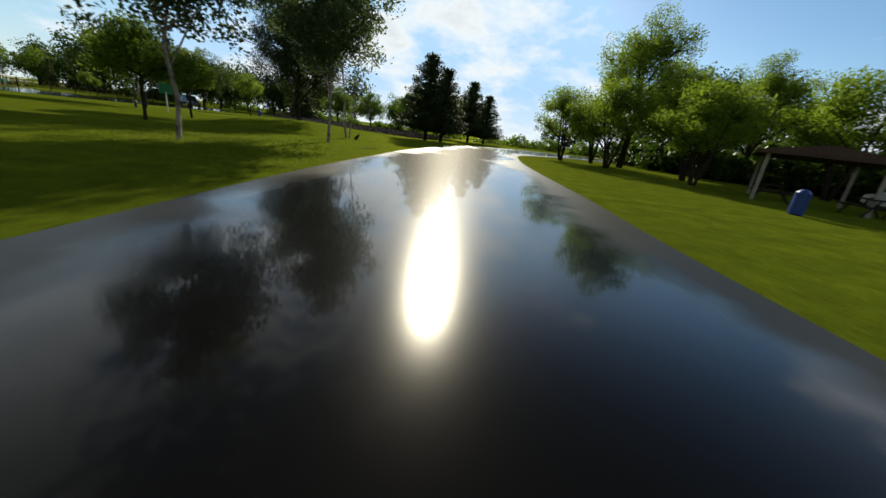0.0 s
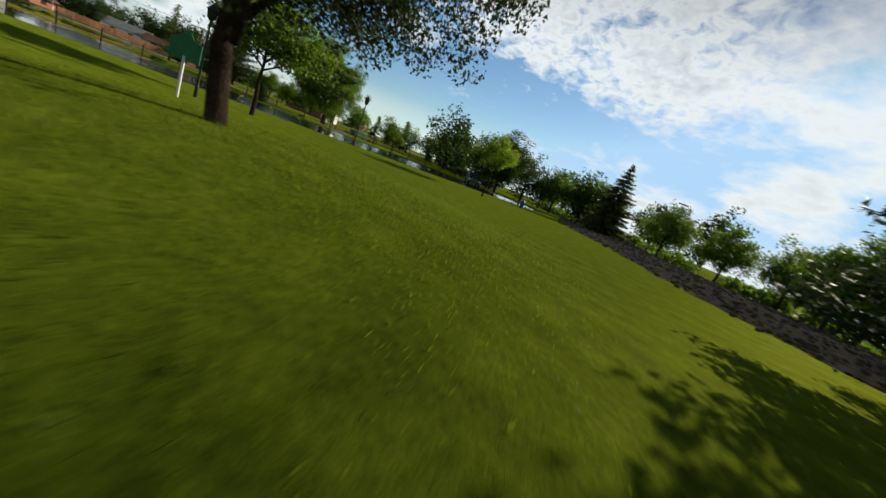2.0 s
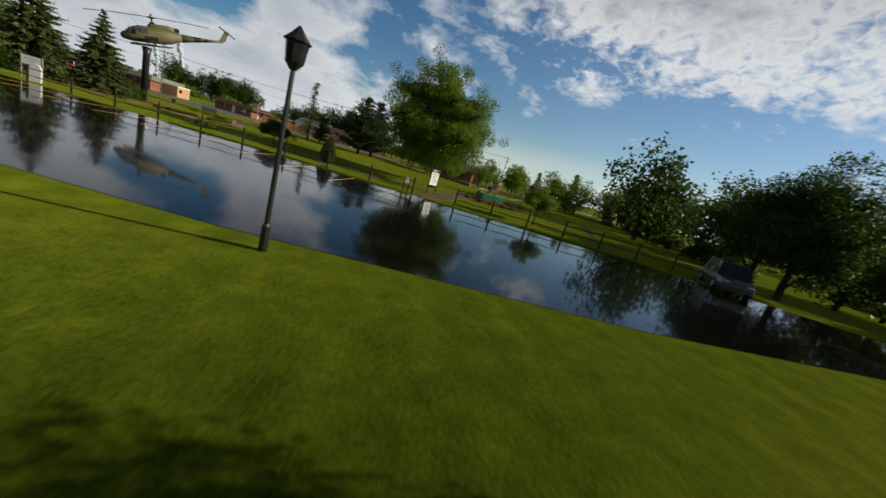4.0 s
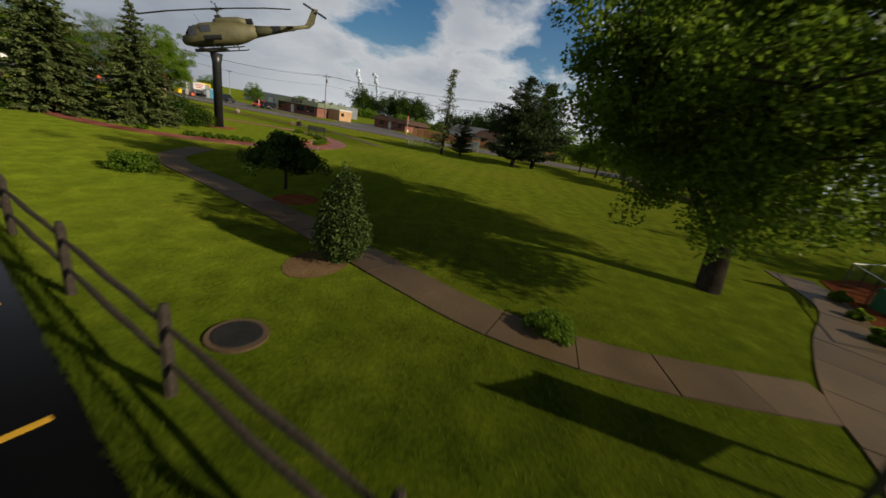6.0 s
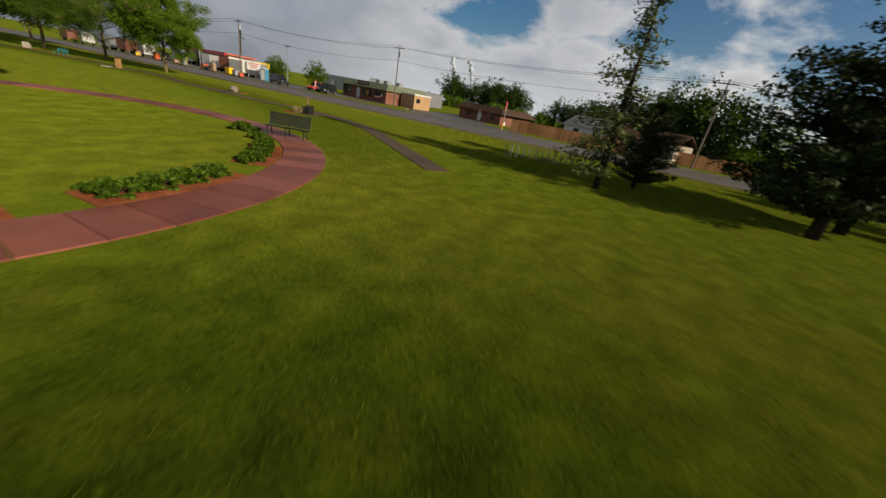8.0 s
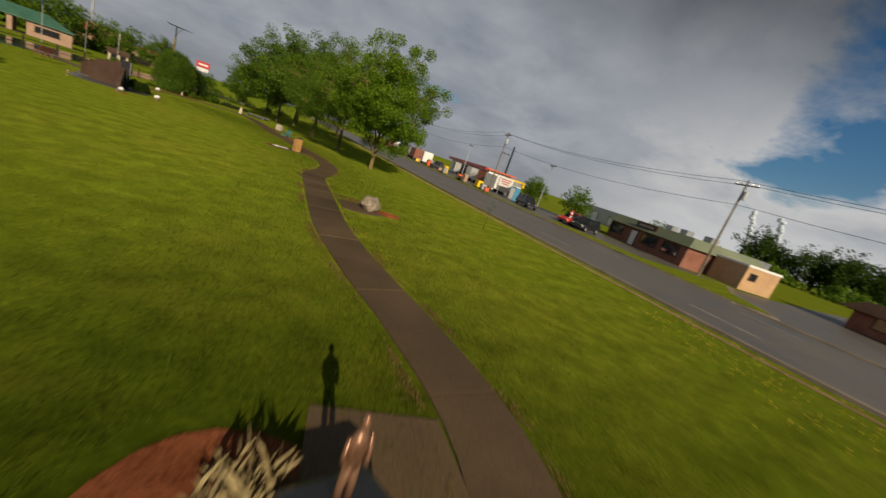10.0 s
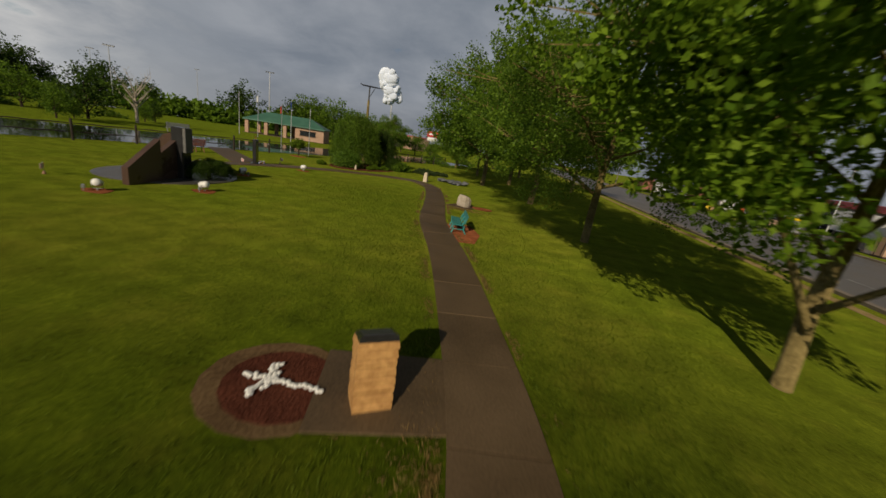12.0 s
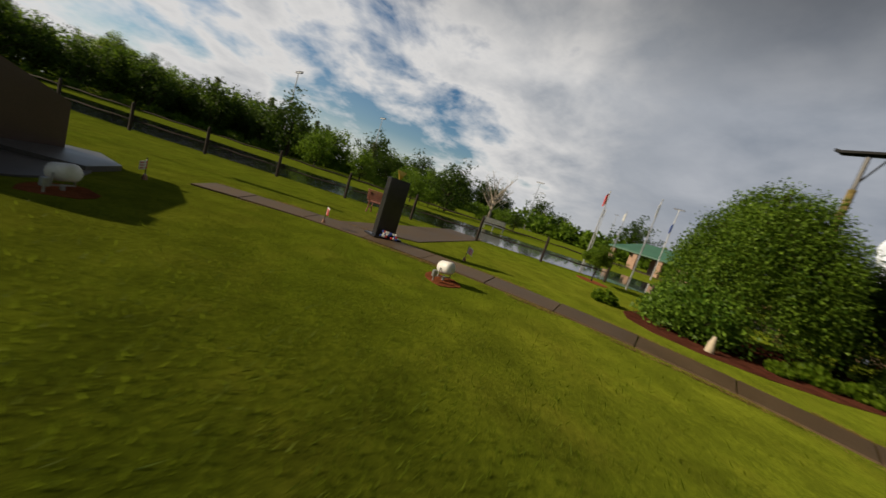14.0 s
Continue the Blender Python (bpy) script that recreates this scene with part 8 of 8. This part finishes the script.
for i in range(4):
    tb = thing("picnic_table", "dark wooden picnic table with fixed benches", "table", *park(25.6 + 1.4 * i, 30.5 - 1.0 * (i % 2) - 1.2 * i), 0, 50 + 20 * i, "picnic tables by the shelter")
    part("tabletop", Shape().box((0, 0, 0.74), (1.8, 0.75, 0.05), bevel=0.01), FENCE_WOOD, tb)
    for s in (-1, 1):
        part("seat", Shape().box((0, s * 0.65, 0.44), (1.8, 0.26, 0.05), bevel=0.01), FENCE_WOOD, tb)
        part("leg", Shape().tube([(s * 0.65, -0.7, 0), (s * 0.65, -0.25, 0.72)], 0.04, 5).tube([(s * 0.65, 0.7, 0), (s * 0.65, 0.25, 0.72)], 0.04, 5).tube([(s * 0.65, -0.7, 0.42), (s * 0.65, 0.7, 0.42)], 0.04, 5), FENCE_WOOD, tb)

# steam from a far chimney
STEAM = material("white_steam", (0.62, 0.68, 0.80), (0.76, 0.82, 0.93), 1.0, 0.05, 0.01, 0.0)
def plume(x, y, h, s, lean, seed, wide=1.0, tall=9.0, loose=0.6):
    """A billowing column of overlapping lumps along a drifting line."""
    p = thing("steam_plume", "white steam rising from a far chimney", "steam", x, y)
    part("chimney", Shape().tube([(0, 0, 0), (0, 0, h)], [1.0, 0.8], 12), STEEL, p, "pale chimney")
    r = random.Random(seed)
    for i in range(34):
        t = (i + 0.5) / 34
        rad = s * wide * (0.34 + 0.32 * t) * r.uniform(0.6, 1.1)
        c = (lean * t * t + s * 0.3 * math.sin(4 * t + seed) + r.uniform(-loose, loose) * rad, r.uniform(-loose, loose) * rad, h + t * s * tall + r.uniform(-0.4, 0.4) * rad)
        part("puff", Shape().ball(c, (rad, rad, rad * r.uniform(0.75, 1.05)), 16, 11, 0.25, i + seed), STEAM, p, smooth=True)
        # smaller curls on its outside
        for k in range(3):
            w = Vector((r.gauss(0, 1), r.gauss(0, 1), r.gauss(0, 1))).normalized() * rad * 0.85
            q = rad * r.uniform(0.22, 0.45)
            part("puff", Shape().ball(Vector(c) + w, (q, q, q), 9, 6, 0.3, 5 * i + k), STEAM, p, smooth=True)


plume(-508, -225, 5, 4.2, 17, 1, 0.9, 11.5)
plume(-519, -205, 5, 4.2, 17, 2, 0.9, 11.5)
plume(159, -474, 50, 10.0, 10, 3, 1.6, 2.6, 1.15)

# ---- blades on the lawns beside the way ----
def line_distance(p, line):
    a, b = np.array(line[:-1]), np.array(line[1:])
    d = b - a
    t = np.clip(((p[:, None] - a) * d).sum(-1) / (d * d).sum(-1), 0, 1)
    return np.linalg.norm(p[:, None] - (a + t[..., None] * d), axis=-1).min(1)


def lawn_blades():
    rng = np.random.default_rng(77)
    tracks = [[park(8.5, 24), park(7.5, 36), park(4.0, 46), (-6, 49), (-14, 50)], [(-37.0, 56), (-42, 50.5), (-52, 45), (-62, 38)], [(-66, 33), (-73, 25), (-77, 14), (-77, 2), (-75, -8), (-71, -17), (-64, -22)]]
    pts = []
    for line, count in zip(tracks, (122000, 52000, 150000)):
        seg = [math.dist(a, b) for a, b in zip(line, line[1:])]
        pick = rng.choice(len(seg), count, p=np.array(seg) / sum(seg))
        t = rng.uniform(0, 1, count)[:, None]
        a, b = np.array(line)[:-1][pick], np.array(line)[1:][pick]
        pts.append(a + (b - a) * t + rng.normal(0, 2.2, (count, 2)))
    p = np.concatenate(pts)
    keep = (line_distance(p, WALK) > 0.66) & (line_distance(p, LOOP_WALK) > 0.68) & (line_distance(p, GARDEN_WALK) > 0.85)
    mid = [((a[0] + b[0]) / 2, (a[1] + b[1]) / 2) for a, b in zip(ROAD_L, ROAD_R)]
    keep &= line_distance(p, mid[::4]) > 3.75
    west = np.interp(p[:, 1], [q[1] for q in LOT_W], [q[0] for q in LOT_W])
    keep &= (p[:, 0] < west - 0.02) | (p[:, 0] > -16.0)
    for cx, cy, r in ((-72.95, -6.95, 1.1), (-74.0, -7.2, 0.9), (-77.6, 6.4, 1.3), (-72.5, -16.2, 1.2), (-71.3, -22.1, 1.1), (-75.6, 18.3, 1.3), (-39.9, 48.2, 0.8), (-37.0, 48.9, 0.45), (-60.9, -15.0, 2.7)):
        keep &= np.hypot(p[:, 0] - cx, p[:, 1] - cy) > r
    ring_r = np.hypot(p[:, 0] - HX, p[:, 1] - HY)
    keep &= (ring_r > 10.7) | (ring_r < 8.0)
    p = p[keep]
    # an unmown fringe along the edge of the car park
    fy = rng.uniform(38, 70, 26000)
    fringe = np.stack([np.interp(fy, [q[1] for q in LOT_W], [q[0] for q in LOT_W]) - np.abs(rng.normal(0, 0.16, 26000)) + 0.02, fy], 1)
    p = np.concatenate([p, fringe[line_distance(fringe, GARDEN_WALK) > 0.85]])
    k = len(p)
    a, h = rng.uniform(0, 6.283, k), rng.uniform(0.025, 0.075, k)
    h[keep.sum():] *= 2.0
    w = rng.uniform(0.003, 0.007, k)
    bend = rng.normal(0, 0.035, (k, 2))
    v = np.zeros((k, 3, 3))
    v[:, 0, 0], v[:, 0, 1] = p[:, 0] - np.cos(a) * w, p[:, 1] - np.sin(a) * w
    v[:, 1, 0], v[:, 1, 1] = p[:, 0] + np.cos(a) * w, p[:, 1] + np.sin(a) * w
    low = 0.62 * np.maximum(0.0, 1 - ((p[:, 0] - 3.93) ** 2 + (p[:, 1] - 39.83) ** 2) / 9.8**2) ** 2
    v[:, :, 2] = low[:, None]
    v[:, 2, :2], v[:, 2, 2] = p + bend, h + low
    me = bpy.data.meshes.new("lawn_blades")
    me.from_pydata(v.reshape(-1, 3).tolist(), [], np.arange(3 * k).reshape(-1, 3).tolist())
    me.materials.append(BLADE)
    tagged(new("lawn_blades", me), "short green grass blades standing on the lawn", "grass", kind="stuff")


BLADE = leaf_material("grass_blade", (0.060, 0.098, 0.005), (0.140, 0.185, 0.013), 0.55, 0.6)
lawn_blades()


# ---- dandelions in the lawn beside the street ----
r_ = np.random.default_rng(83)
heads = Shape()
for i in range(420):
    x, y = -87.6 + r_.normal() * 1.3 + 0.18 * (i % 40 - 20) * 0.3, 20.5 + (i % 40 - 20) * 0.42 + r_.normal() * 0.6
    if line_distance(np.array([[x, y]]), WALK)[0] < 1.0 or x < -91.0 - 0.16 * (y - 8):
        continue
    z, q = r_.uniform(0.05, 0.10), r_.uniform(0.018, 0.030)
    heads.tube([(x, y, 0), (x, y, z)], [0.004, 0.003], 3, caps=False)
    heads.tube([(x, y, z), (x, y, z + 0.012)], [q * 0.6, q], 6)
tagged(part("dandelions", heads, YELLOW_SIGN), "scattered yellow dandelion flowers in the lawn", "flowers", kind="stuff")


# ---- dead grass along the edges of the footpath ----
def dry_edges():
    rng = np.random.default_rng(61)
    seg = [math.dist(a, b) for a, b in zip(WALK, WALK[1:])]
    pick = rng.choice(len(seg), 60000, p=np.array(seg) / sum(seg))
    a, b = np.array(WALK)[:-1][pick], np.array(WALK)[1:][pick]
    d = (b - a) / np.linalg.norm(b - a, axis=1)[:, None]
    side = np.where(rng.uniform(size=60000) < 0.5, -1.0, 1.0)[:, None]
    p = a + (b - a) * rng.uniform(size=(60000, 1)) + np.stack([-d[:, 1], d[:, 0]], 1) * side * (0.62 + np.abs(rng.normal(0, 0.09, (60000, 1))))
    patch = np.array([noise.noise(Vector((q[0] * 0.9, q[1] * 0.9, 3.0))) for q in p])
    p = p[(line_distance(p, WALK) > 0.585) & (patch > rng.normal(0.12, 0.12, 60000)) & (p[:, 1] < 24)]
    # worn straw round the pads and under the bench
    worn = [np.array(c) + rng.normal(0, 1, (n_, 2)) * s_ for c, s_, n_ in (((-72.2, -15.0), (0.35, 0.45), 2600), ((-77.3, 5.2), (0.5, 0.22), 1500), ((-71.3, -20.9), (0.6, 0.20), 1600), ((-75.2, -6.6), (0.35, 0.5), 1800))]
    p = np.concatenate([p] + [w[line_distance(w, WALK) > 0.6] for w in worn])
    k = len(p)
    an, w = rng.uniform(0, 6.283, k), rng.uniform(0.004, 0.009, k)
    v = np.zeros((k, 3, 3))
    v[:, 0, 0], v[:, 0, 1] = p[:, 0] - np.cos(an) * w, p[:, 1] - np.sin(an) * w
    v[:, 1, 0], v[:, 1, 1] = p[:, 0] + np.cos(an) * w, p[:, 1] + np.sin(an) * w
    v[:, :2, 2] = 0.012
    v[:, 2, :2], v[:, 2, 2] = p + rng.normal(0, 0.05, (k, 2)), rng.uniform(0.02, 0.06, k)
    me = bpy.data.meshes.new("dry_grass")
    me.from_pydata(v.reshape(-1, 3).tolist(), [], np.arange(3 * k).reshape(-1, 3).tolist())
    me.materials.append(STRAW)
    tagged(new("dry_grass", me), "dead straw-coloured grass along the path's edges", "grass", kind="stuff")


dry_edges()
